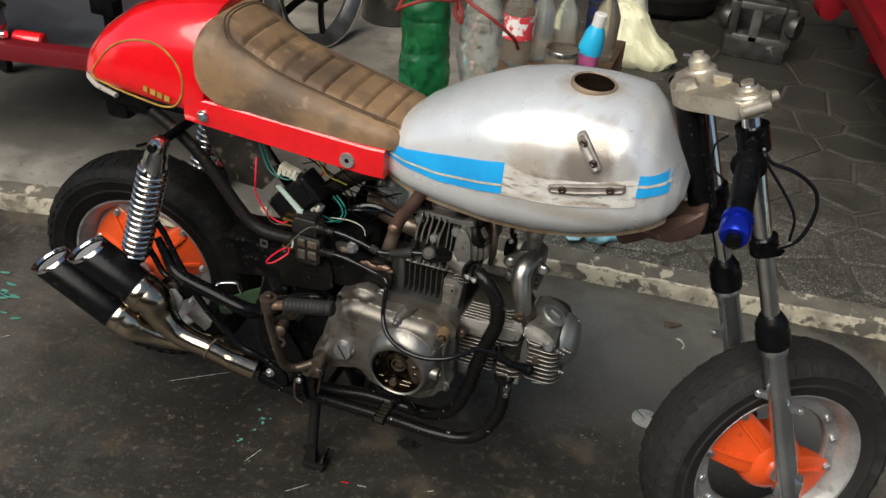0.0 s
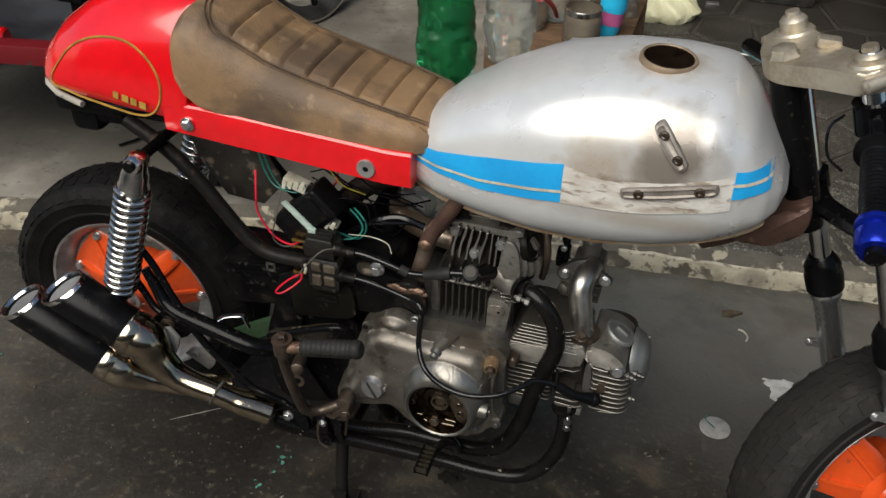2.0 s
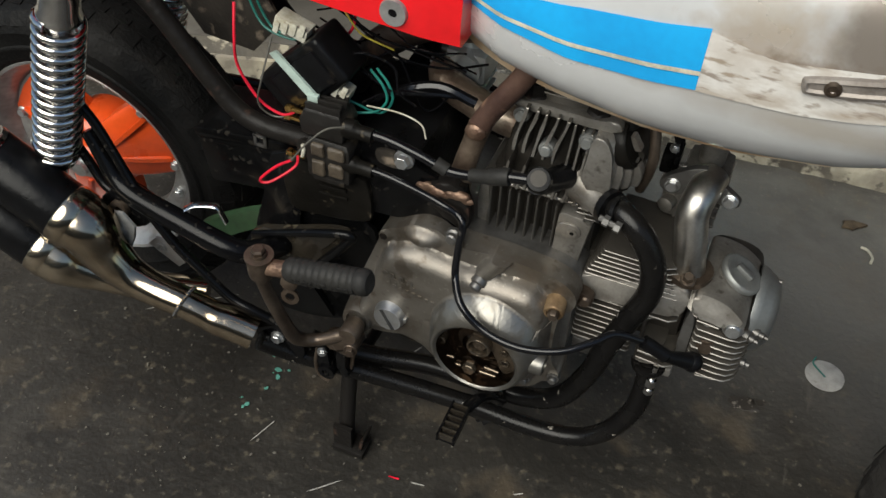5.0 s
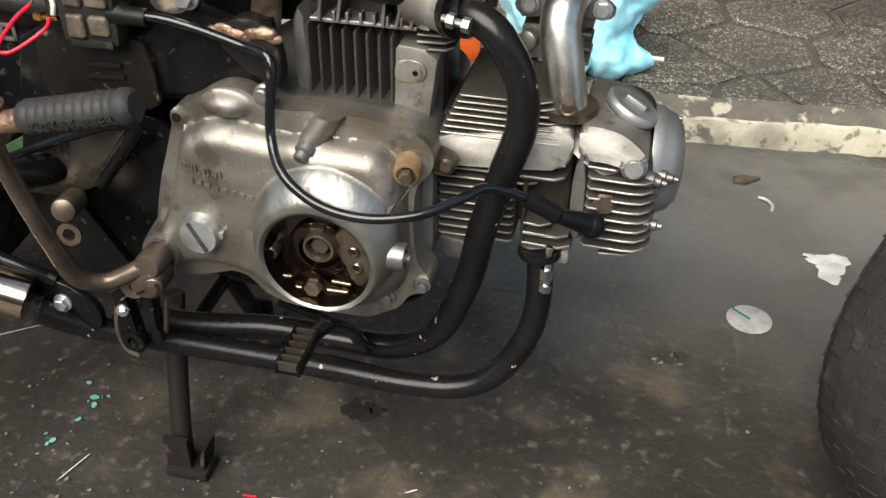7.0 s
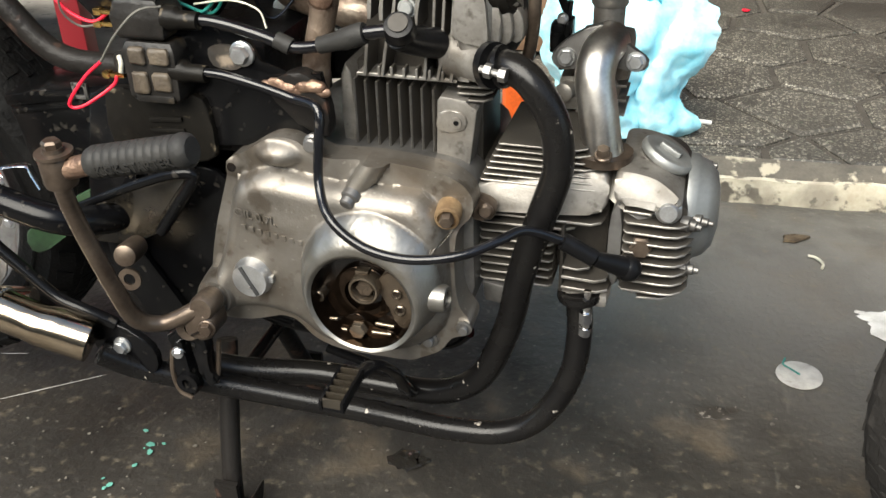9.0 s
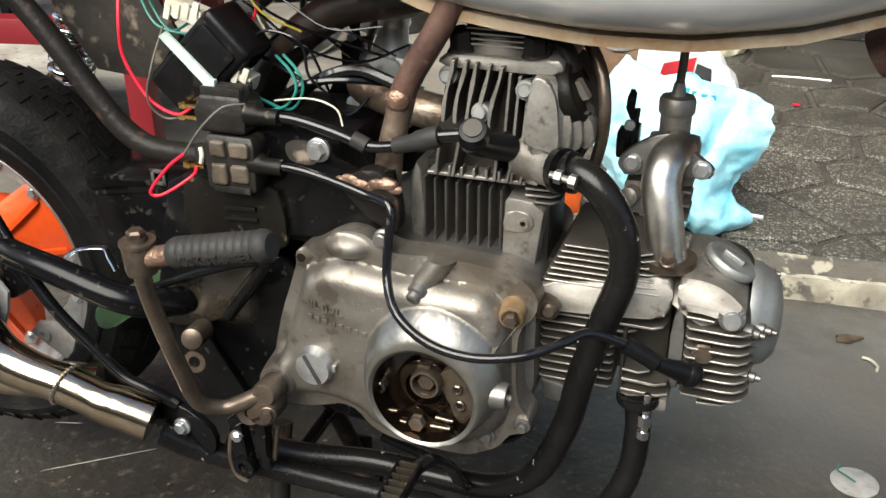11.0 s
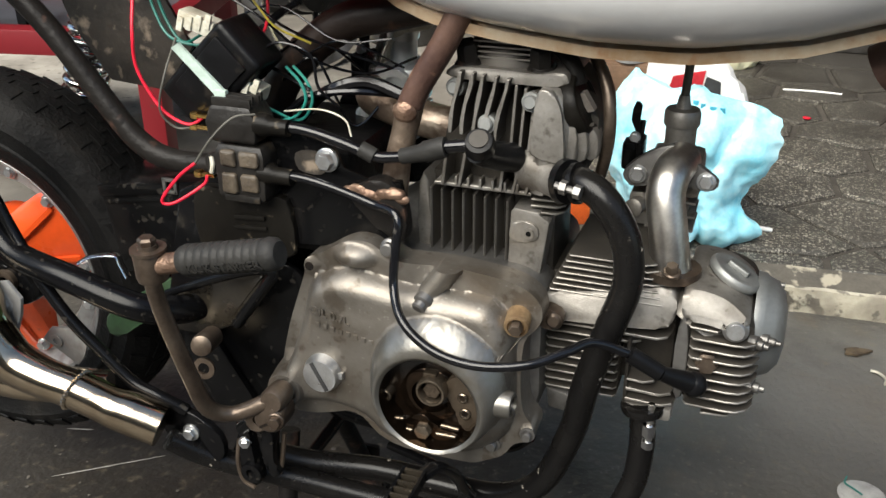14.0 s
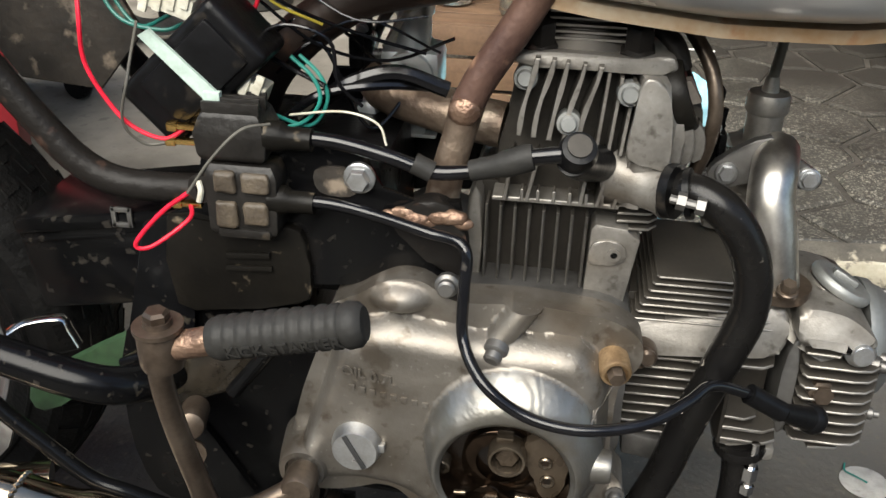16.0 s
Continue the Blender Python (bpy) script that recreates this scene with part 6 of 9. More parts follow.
lathe(bm, [(0.0, 0.0), (0.0085, 0.0), (0.0085, 0.0135), (0.0075, 0.015), (0, 0.0155)], (-0.0445, -0.081, 0.3115), (0, -1, 0), 6)
part("clutch_screw", bm, CLUTCHSTEEL, cover)
bm = B()
lathe(bm, [(0, 0.002), (0.0135, 0.002), (0.0125, 0.024), (0.0115, 0.027), (0.0088, 0.0275), (0.0084, 0.016), (0, 0.016)], (0.0145, -0.087, 0.357), (1, -0.06, 0.03), 26)
part("cable_boss", bm, POLISHED, cover)
# dark plug fills the boss end in place of a shaded bore
bm = B()
lathe(bm, [(0, 0.0), (0.0084, 0.0), (0.0084, 0.006), (0, 0.006)], Vector((0.0145, -0.087, 0.357)) + Vector((1, -0.06, 0.03)).normalized() * 0.019, (1, -0.06, 0.03), 20)
part("boss_bore", bm, OILDARK, cover)
bm = B()
lathe(bm, [(0, -0.012), (0.0195, -0.012), (0.0195, -0.001), (0.0182, 0.001), (0.018, 0.004), (0.017, 0.0065), (0.0, 0.007)], (-0.149, -0.089, 0.351), (0, -1, 0), 32)
box(bm, (-0.1295, -0.0875, 0.352), (0.005, 0.006, 0.007), 0.001)
plug = part("oil_plug", bm, STEEL, cover, "bright zinc screw plug with a slot")
# black bar laid on the plug for the shade in its slot
bm = B()
cube8(bm, (-0.149, -0.0955, 0.351), (0.0075, 0, -0.0142), (0, 0.0012, 0), (0.0016, 0, 0.001))
part("plug_slot", bm, PRINT, plug)
bm = B()
lathe(bm, [(0, -0.01), (0.025, -0.01), (0.0215, 0.018), (0.019, 0.032), (0.0175, 0.036), (0.0135, 0.036), (0.0125, 0.03), (0, 0.03)], (-0.193, -0.055, 0.32), (0.02, -1, 0.06), 30)
part("kick_shaft_boss", bm, COVER, cover)
for p, r in (((-0.168, -0.064, 0.452), 0.0), ((0.05, -0.064, 0.311), 0.0052), ((0.016, -0.064, 0.292), 0.0056), ((-0.199, -0.064, 0.296), 0.0052), ((0.002, -0.058, 0.287), 0.0056)):
    bm = B()
    if r:
        lathe(bm, [(0, -0.004), (r * 1.45, -0.004), (r * 1.45, 0.0015), (r, 0.002), (r, 0.006), (r * 0.8, 0.0075), (0, 0.0075)], p, (0, -1, 0), 12)
        part("cover_bolt", bm, DARKALLOY, cover)
    else:
        # flat dark disc for the shade of an empty bolt hole
        lathe(bm, [(0, 0), (0.0045, 0), (0.0045, 0.001), (0, 0.001)], p, (0, -1, 0), 14)
        part("bolt_hole", bm, OILDARK, cover)
for p, ax_ in (((-0.049, -0.077, 0.441), (-0.25, -0.8, -0.45)), ((-0.087, -0.06, 0.4815), (0, -1, 0.1))):
    bm = B()
    lathe(bm, [(0, -0.006), (0.0088, -0.006), (0.0092, 0.0), (0.0078, 0.0015), (0.0066, 0.002), (0.0066, 0.007), (0.005, 0.0085), (0, 0.0085)], p, ax_, 14)
    part("cover_bolt", bm, DARKALLOY, cover)
bm = B()
lathe(bm, [(0, -0.018), (0.0115, -0.018), (0.0115, 0.002), (0.0105, 0.004), (0.0085, 0.0045), (0.008, 0.001), (0, 0.001)], (0.0375, -0.07, 0.43), (0.12, -1, -0.08), 26)
brass = part("brass_plug", bm, BRASS, cover, "brass sleeve plug")
bm = B()
lathe(bm, [(0, 0), (0.0064, 0), (0.0064, 0.008), (0.0055, 0.0095), (0, 0.0095)], (0.0375, -0.071, 0.43), (0.12, -1, -0.08), 6)
part("sleeve_bolt", bm, LEVER, brass)
bm = B()
prism(bm, smooth2d([(0.045, 0.43), (0.057, 0.431), (0.067, 0.427), (0.071, 0.419), (0.067, 0.411), (0.056, 0.41), (0.046, 0.414)], 3), -0.034, -0.02, 0.003, seg=3)
lathe(bm, [(0, -0.006), (0.0075, -0.006), (0.0072, 0.002), (0.005, 0.0045), (0, 0.005)], (0.0625, -0.034, 0.4205), (0.1, -1, 0.1), 20)
part("mount_lug", bm, LEVER, crank, "stained cast mounting lug")
# raised cast letters on the cover; the second line is worn past reading
for body, x0, z0, size in (("OIL 0.7L", -0.16, 0.418, 0.0115),):
    bm = text_mesh(body, size, 0.0006)
    for vv in bm.verts:
        vv.co = (x0 + vv.co.x, -0.0853 - 0.02 * vv.co.x - vv.co.z, z0 + vv.co.y - 0.16 * vv.co.x)
    part("cast_letters", bm, COVER, cover, "raised cast letters")
for i in range(8):
    bm = B()
    box(bm, (-0.152 + 0.0078 * i, -0.0858, 0.4035 - 0.0014 * i), (0.0044, 0.0012, 0.0052), 0.0003)
    part("cast_mark", bm, COVER, cover)


def plan_plate(bm, pts, z0, z1, bevel=0.0007):
    """A fin: an outline of (x, y) points carried from z0 to z1."""
    lo = [bm.verts.new((x, y, z0)) for x, y in pts]
    hi = [bm.verts.new((x, y, z1)) for x, y in pts]
    f0, f1 = bm.faces.new(lo[::-1]), bm.faces.new(hi)
    n = len(pts)
    for i in range(n):
        bm.faces.new((lo[i], lo[(i + 1) % n], hi[(i + 1) % n], hi[i]))
    if bevel:
        bmesh.ops.bevel(bm, geom=list(f0.edges) + list(f1.edges), offset=bevel, segments=1, profile=0.5, affect="EDGES")


# lying cylinder and head (pointing forward)
# dark core colour deepens the gaps of the lying cylinder
bm = B()
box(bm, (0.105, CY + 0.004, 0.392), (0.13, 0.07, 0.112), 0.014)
cyl1 = part("lying_cylinder", bm, DARKCORE, bike, "dusty cast alloy lying cylinder with long cooling fins")
for i in range(7):                          # upper fins step back with height
    bm = B()
    z, y0, x0, x1 = 0.437 + 0.0056 * i, -0.0085 + 0.0012 * i, 0.05 + 0.0026 * i, 0.164 - 0.003 * i
    plan_plate(bm, [(x0, y0 + 0.003), (x0 + 0.002, y0), (x1 - 0.01, y0), (x1, y0 + 0.006), (x1, 0.1 - y0), (x0, 0.1 - y0)], z, z + 0.002)
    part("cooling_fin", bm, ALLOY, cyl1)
bm = B()
prism(bm, smooth2d([(0.049, 0.411), (0.048, 0.422), (0.05, 0.434), (0.095, 0.442), (0.135, 0.4505), (0.158, 0.4545), (0.166, 0.449), (0.168, 0.432), (0.163, 0.4205), (0.152, 0.4165), (0.1, 0.4125)], 3), -0.015, 0.02, 0.0035, seg=3)
for vv in bm.verts:                         # the band leans back towards its top
    if vv.co.y < 0:
        vv.co.y += 0.28 * (vv.co.z - 0.411)
part("smooth_band", bm, ALLOY, cyl1, "smooth pale casting band")
for z, x0, x1, y0 in ((0.4035, 0.1, 0.166, -0.011), (0.3945, 0.112, 0.142, -0.009)):
    bm = B()
    plan_plate(bm, [(x0, y0), (x1 - 0.012, y0), (x1 - 0.003, y0 + 0.006), (x1, y0 + 0.018), (x1, 0.1), (x0, 0.1)], z, z + 0.0028)
    part("cooling_fin", bm, ALLOY, cyl1)
for i in range(9):
    bm = B()
    z = 0.4035 - 0.0089 * i
    plan_plate(bm, [(0.05, -0.006), (0.053, -0.01), (0.118, -0.01), (0.121, -0.006), (0.121, 0.11), (0.05, 0.11)], z, z + 0.0023)
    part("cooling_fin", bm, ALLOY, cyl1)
for z, x1, h in ((0.3605, 0.158, 0.0025), (0.3495, 0.174, 0.0032), (0.3385, 0.176, 0.003)):
    bm = B()
    plan_plate(bm, [(0.131, -0.018), (x1 - 0.012, -0.02), (x1 - 0.002, -0.014), (x1, 0.0), (x1, 0.1), (0.131, 0.1)], z, z + h)
    part("cooling_fin", bm, ALLOY, cyl1)
bm = B()
prism(bm, [(0.1285, 0.333), (0.132, 0.333), (0.132, 0.405), (0.1285, 0.402)], -0.017, 0.03, 0.001)
part("fin_web", bm, DARKCORE, cyl1)
bm = B()
loft(bm, [[(0.054, y, 0.332), (0.09, y, 0.326), (0.094, y, 0.304), (0.056, y, 0.309)] for y in (-0.012, 0.08)])
bmesh.ops.bevel(bm, geom=bm.edges[:], offset=0.003, segments=2, profile=0.5, affect="EDGES")
part("cylinder_foot", bm, DARKALLOY, cyl1, "dull cast foot under the fins")

# head core coloured dark for the shade behind its fins
bm = B()
prism(bm, smooth2d([(0.178, 0.345), (0.178, 0.42), (0.176, 0.445), (0.2, 0.45), (0.225, 0.444), (0.236, 0.425), (0.238, 0.38), (0.232, 0.35), (0.205, 0.338)], 3), 0.0, 0.106, 0.006, seg=2)
head1 = part("lying_cylinder_head", bm, DARKCORE, bike, "dusty cast alloy cylinder head with short fins")
bm = B()
prism(bm, smooth2d([(0.175, 0.434), (0.1725, 0.447), (0.174, 0.4575), (0.186, 0.46), (0.206, 0.4565), (0.222, 0.4475), (0.231, 0.4385), (0.228, 0.433), (0.216, 0.4345), (0.211, 0.4305), (0.195, 0.4325)], 4), -0.018, 0.09, 0.006, seg=4)
for vv in bm.verts:
    if vv.co.y < 0:
        vv.co.y += 0.35 * (vv.co.z - 0.432)
part("head_shoulder", bm, ALLOY, head1, "smooth pale cast cheek of the head", smooth=55)
for i in range(10):
    bm = B()
    z = 0.4235 - 0.0099 * i
    x0 = 0.183 if i else 0.182
    if i == 0:
        pts = [(x0, -0.014), (0.206, -0.016), (0.21, -0.01), (0.21, 0.04), (x0, 0.04)]
    elif i == 9:
        pts = [(0.2, -0.012), (0.222, -0.01), (0.234, 0.0), (0.234, 0.06), (0.2, 0.06)]
    else:
        pts = [(x0, -0.012), (x0 + 0.003, -0.0165), (0.22, -0.018), (0.231, -0.0165), (0.239, -0.01), (0.244, 0.002), (0.244, 0.1), (x0, 0.1)]
    plan_plate(bm, pts, z, z + 0.0023)
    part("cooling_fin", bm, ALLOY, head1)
bm = B()
vax = Vector((0.45, 0.02, 0.89)).normalized()
vc = Vector((0.212, 0.043, 0.4555))
lathe(bm, [(0.052, -0.04), (0.04, -0.026), (0.029, -0.014), (0.0245, -0.006), (0.0235, 0.0), (0.0, 0.0)], vc - vax * 0.004, vax, 36)
part("valve_housing", bm, ALLOY, head1, "", smooth=60)
bm = B()
lathe(bm, [(0, 0.0), (0.022, 0.0), (0.0248, 0.001), (0.0258, 0.0035), (0.0255, 0.0065), (0.0235, 0.009), (0.0185, 0.0098), (0.017, 0.009), (0.0, 0.009)], vc - vax * 0.003, vax, 40)
cap_ob = part("valve_cap", bm, CAPGREY, head1, "round grey valve inspection cap")
bm = B()
tdir = Vector((0.86, -0.25, -0.43))
tdir = (tdir - vax * tdir.dot(vax)).normalized()
cube8(bm, vc + vax * 0.0075, tdir * 0.0105, vax.cross(tdir) * 0.0045, vax * 0.003)
bmesh.ops.bevel(bm, geom=bm.edges[:], offset=0.0015, segments=2, profile=0.5, affect="EDGES")
part("cap_grip", bm, CAPGREY, cap_ob)
bm = B()
lathe(bm, [(0, 0.024), (0.018, 0.0235), (0.034, 0.02), (0.044, 0.012), (0.0475, 0.004), (0.05, 0.002), (0.051, -0.006), (0.0, -0.006)], (0.2405, CY + 0.003, 0.402), (1, 0, 0.02), 40)
part("head_cover", bm, CAPGREY, head1, "grey domed front head cover", smooth=50)
for p, dd, r in (((0.2445, -0.004, 0.4125), (1, -0.35, 0), 0.0058), ((0.254, 0.006, 0.412), (1, -0.25, 0), 0.0048), ((0.2465, 0.004, 0.3635), (1, -0.15, 0), 0.0062), ((0.252, 0.07, 0.438), (1, -0.1, 0.1), 0.0055), ((0.248, 0.085, 0.366), (1, -0.1, 0), 0.0055)):
    bm = B()
    r *= 0.85
    lathe(bm, [(0, -0.012), (r * 1.5, -0.012), (r * 1.5, -0.005), (r, -0.004), (r, 0.001), (r * 0.62, 0.002), (r * 0.58, 0.006), (0, 0.0065)], p, dd, 14)
    part("head_nut", bm, DARKALLOY, head1)
bm = B()
lathe(bm, [(0, -0.014), (0.0115, -0.014), (0.0115, -0.002), (0.0092, 0.0), (0.0086, 0.003), (0.0075, 0.0042), (0, 0.0045)], (0.2205, -0.016, 0.4295), (0.05, -1, 0.12), 24)
part("head_screw", bm, STEEL, head1)
bm = B()
lathe(bm, [(0, -0.012), (0.0105, -0.012), (0.0105, 0.0), (0.008, 0.001), (0.008, 0.005), (0, 0.0055)], (0.2, -0.014, 0.39), (0.1, -1, 0.1), 6)
part("head_screw", bm, LEVER, head1)
bm = B()
prism(bm, smooth2d([(0.172, 0.349), (0.17, 0.4), (0.174, 0.428), (0.18, 0.425), (0.182, 0.38), (0.181, 0.345)], 2), -0.006, 0.09, 0.002)
part("head_joint", bm, DARKALLOY, head1)
bm = B()
box(bm, (0.152, 0.006, 0.3295), (0.046, 0.05, 0.014), 0.005)
part("exhaust_port", bm, ALLOY, head1)

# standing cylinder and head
# standing cylinder's core holds the gap shade in its colour
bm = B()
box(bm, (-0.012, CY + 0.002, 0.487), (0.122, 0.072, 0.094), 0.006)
cyl2 = part("standing_cylinder", bm, DARKCORE, bike, "dusty cast alloy standing cylinder with upright fins")
for i in range(8):
    bm = B()
    x = -0.0655 + 0.01055 * i
    plan_plate(bm, [(x - 0.0011, -0.007), (x, -0.009), (x + 0.0011, -0.007), (x + 0.0013, 0.11), (x - 0.0013, 0.11)], 0.445 - 0.0003 * i, 0.5245 - 0.0006 * i, 0.0004)
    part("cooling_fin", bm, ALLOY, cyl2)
bm = B()
prism(bm, smooth2d([(-0.08, 0.447), (-0.08, 0.525), (-0.07, 0.528), (-0.069, 0.447)], 2), -0.002, 0.1, 0.002)
part("cylinder_flank", bm, ALLOY, cyl2)
bm = B()
prism(bm, [(0.0105, 0.4445), (0.041, 0.444), (0.0485, 0.5045), (0.046, 0.5075), (0.0405, 0.5085), (0.039, 0.513), (0.0155, 0.5155), (0.0125, 0.511)], -0.0095, 0.02, 0.0012)
lug = part("flat_lug", bm, ALLOY, cyl2, "flat cast lug with a tapped hole")
bm = B()
prism(bm, smooth2d([(0.0145, 0.501), (0.03, 0.5035), (0.038, 0.499), (0.0395, 0.4915), (0.0345, 0.485), (0.0135, 0.4835)], 3), -0.0118, -0.0085, 0.001)
lathe(bm, [(0.0026, 0.001), (0.0052, 0.001), (0.0052, 0.0028), (0.0026, 0.0028)], (0.0305, -0.011, 0.493), (0, -1, 0), 16, closed=True)
part("tapped_boss", bm, ALLOY, lug)
# black disc drawn for the unlit inside of the tapped hole
bm = B()
lathe(bm, [(0, 0.0), (0.0036, 0.0), (0.0036, 0.0006), (0, 0.0006)], (0.0305, -0.0125, 0.493), (0, -1, 0), 14)
part("tapped_hole", bm, PLASTIC, lug)
for i in range(4):
    bm = B()
    plan_plate(bm, [(0.03, -0.006), (0.054, -0.004), (0.06, 0.004), (0.06, 0.09), (0.03, 0.09)], 0.5105 + 0.0062 * i, 0.5127 + 0.0062 * i)
    part("cooling_fin", bm, ALLOY, cyl2)
bm = B()
# dark core again stands for shade between the head's fins
prism(bm, smooth2d([(-0.062, 0.528), (-0.055, 0.585), (-0.046, 0.625), (0.0, 0.632), (0.045, 0.63), (0.075, 0.614), (0.083, 0.59), (0.08, 0.56), (0.055, 0.53), (0.0, 0.524)], 3), 0.016, 0.1, 0.006, seg=3)
head2 = part("standing_cylinder_head", bm, DARKCORE, bike, "dusty cast alloy standing cylinder head with pale fins")
rnd = random.Random(4)
for i in range(5):                          # pale bent fins over the plug
    bm = B()
    x, bend = -0.0455 + 0.0106 * i, rnd.uniform(-0.0022, 0.0022)
    z0, z1 = 0.581 - 0.001 * i, 0.637 - 0.0008 * i
    left, right = [], []
    for j in range(7):
        s = j / 6
        mid_x = x + 0.0085 * s + bend * math.sin(s * 5.0)
        w = 0.0016 + 0.0004 * math.sin(s * 9 + i)
        left.append((mid_x - w, z0 + (z1 - z0) * s))
        right.append((mid_x + w, z0 + (z1 - z0) * s))
    prism(bm, left + right[::-1], -0.013 + 0.001 * (i % 2), 0.025, 0.0006, seg=1)
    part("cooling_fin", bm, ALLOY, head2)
for i in range(4):
    bm = B()
    x = 0.009 + 0.0088 * i
    prism(bm, [(x - 0.0013, 0.562 + 0.004 * i), (x + 0.0013, 0.562 + 0.004 * i), (x + 0.0055, 0.628 - 0.002 * i), (x + 0.003, 0.628 - 0.002 * i)], -0.007 - 0.0012 * i, 0.025, 0.0004, seg=1)
    part("cooling_fin", bm, ALLOY, head2)
for x, z1, lean in ((-0.053, 0.566, 0.004), (-0.037, 0.566, 0.006), (0.002, 0.553, 0.002), (0.0135, 0.5685, 0.008), (0.0255, 0.572, 0.009)):
    bm = B()
    prism(bm, [(x - 0.0015, 0.53), (x + 0.0015, 0.53), (x + 0.0015 + lean, z1 - 0.003), (x + lean, z1), (x - 0.0015 + lean, z1 - 0.004)], -0.012, 0.02, 0.0005, seg=1)
    part("cooling_fin", bm, ALLOY, head2)
bm = B()
plan_plate(bm, [(-0.062, -0.008), (0.03, -0.008), (0.03, 0.1), (-0.062, 0.1)], 0.5278, 0.5312)
part("head_gasket_edge", bm, ALLOY, head2)
for i in range(7):
    bm = B()
    box(bm, (-0.052 + 0.0116 * i, -0.004, 0.5345), (0.0026, 0.012, 0.009), 0.0006, seg=1)
    part("cooling_fin", bm, ALLOY, head2)
bm = B()
rings = []
for z, w, t in ((0.533, -0.012, 0), (0.54, -0.006, 0), (0.552, 0.0, 0), (0.575, 0.004, 0.3), (0.6, 0.0045, 0.7), (0.614, 0.002, 1), (0.623, -0.003, 1), (0.628, -0.009, 1)):
    rings.append([(0.031 + t * 0.005, -0.010, z), (0.036 + t * 0.004, -0.0155, z), (0.043, -0.0165, z), (0.052 + w, -0.0145, z), (0.0585 + w, -0.009, z), (0.062 + w, 0.0, z), (0.064 + w, 0.04, z), (0.03, 0.04, z)])
loft(bm, rings)
part("head_flank", bm, ALLOY, head2, "smooth cast flank", smooth=60)
bm = B()
prism(bm, smooth2d([(0.035, 0.627), (0.045, 0.629), (0.052, 0.621), (0.0565, 0.609), (0.059, 0.588), (0.059, 0.565), (0.04, 0.57), (0.03, 0.573), (0.032, 0.6)], 3), -0.0195, -0.012, 0.002, seg=3)
part("head_panel", bm, ALLOY, head2, "flat pale cast panel with a curved edge", smooth=55)
for i, x in enumerate((0.063, 0.071, 0.0795)):
    bm = B()
    zt = 0.604 - 0.006 * i
    prism(bm, smooth2d([(x - 0.0055, 0.565), (x + 0.005, 0.566), (x + 0.006, 0.586 - 0.002 * i), (x + 0.001, zt), (x - 0.006, zt + 0.002)], 2), -0.010 + 0.007 * i, 0.025, 0.0025)
    part("web_rib", bm, ALLOY, head2)
bm = B()
lathe(bm, [(0.0215, -0.014), (0.0185, 0.0), (0.0165, 0.014), (0.0168, 0.024), (0.019, 0.03), (0.0, 0.03)], (0.0385, -0.001, 0.549), (0.82, -0.56, -0.02), 28)
part("exhaust_port", bm, ALLOY, head2, "", smooth=60)
bm = B()
axc = Vector((0.92, -0.12, 0.37)).normalized()
lathe(bm, [(0, -0.006), (0.0275, -0.006), (0.028, 0.0), (0.0275, 0.005), (0.0255, 0.008), (0.0225, 0.0085), (0.021, 0.006), (0, 0.006)], (0.064, 0.014, 0.611), axc, 34)
vcap = part("valve_cap", bm, DUSTYBLACK, head2, "round black valve inspection cap")
bm = B()
cube8(bm, Vector((0.064, 0.014, 0.611)) + axc * 0.0085, Vector((0.35, 0.02, -0.55)).normalized() * 0.009, axc.cross(Vector((0.35, 0.02, -0.55))).normalized() * 0.0045, axc * 0.003)
part("cap_grip", bm, BADGE, vcap)
bm = B()
prism(bm, smooth2d([(-0.048, 0.629), (-0.049, 0.637), (-0.03, 0.6395), (0.0, 0.6395), (0.03, 0.6385), (0.05, 0.6415), (0.057, 0.638), (0.056, 0.63), (0.03, 0.628), (0.0, 0.6285)], 3), -0.004, 0.1, 0.0025)
part("valve_cover", bm, ALLOY, head2, "stained alloy valve cover with a pale rim")
bm = B()
loft(bm, [[(cx + math.cos(2 * math.pi * k / 28) * rx, 0.046 + math.sin(2 * math.pi * k / 28) * ry, z) for k in range(28)] for z, cx, rx, ry in ((0.636, -0.004, 0.046, 0.043), (0.645, -0.004, 0.044, 0.041), (0.656, -0.004, 0.034, 0.035), (0.68, -0.004, 0.03, 0.032))])
part("rocker_dome", bm, FINFACE, head2, "grimy dome of the valve cover", smooth=60)
for i in range(6):
    bm = B()
    plan_plate(bm, [(-0.03, 0.006), (0.022, 0.006), (0.026, 0.02), (0.026, 0.088), (-0.034, 0.088), (-0.034, 0.02)], 0.646 + 0.0046 * i, 0.6478 + 0.0046 * i, 0.0003)
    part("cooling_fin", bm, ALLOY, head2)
for x in (-0.035, 0.031):
    bm = B()
    lathe(bm, [(0, -0.008), (0.0135, -0.008), (0.0135, -0.002), (0.0105, 0.0), (0.0105, 0.014), (0.009, 0.016), (0, 0.016)], (x, 0.01, 0.644), (0, -0.3, 1), 6)
    part("cover_bolt", bm, BLACKRUST, head2)
bm = B()                                   # dark arm that holds the round cap
sweep(bm, [(0.03, 0.03, 0.662), (0.045, 0.02, 0.655), (0.058, 0.016, 0.643), (0.064, 0.014, 0.628)], 0.0085, 14, 4, flat=0.7)
part("cap_arm", bm, BLACKRUST, head2, "dark casting above the round cap")
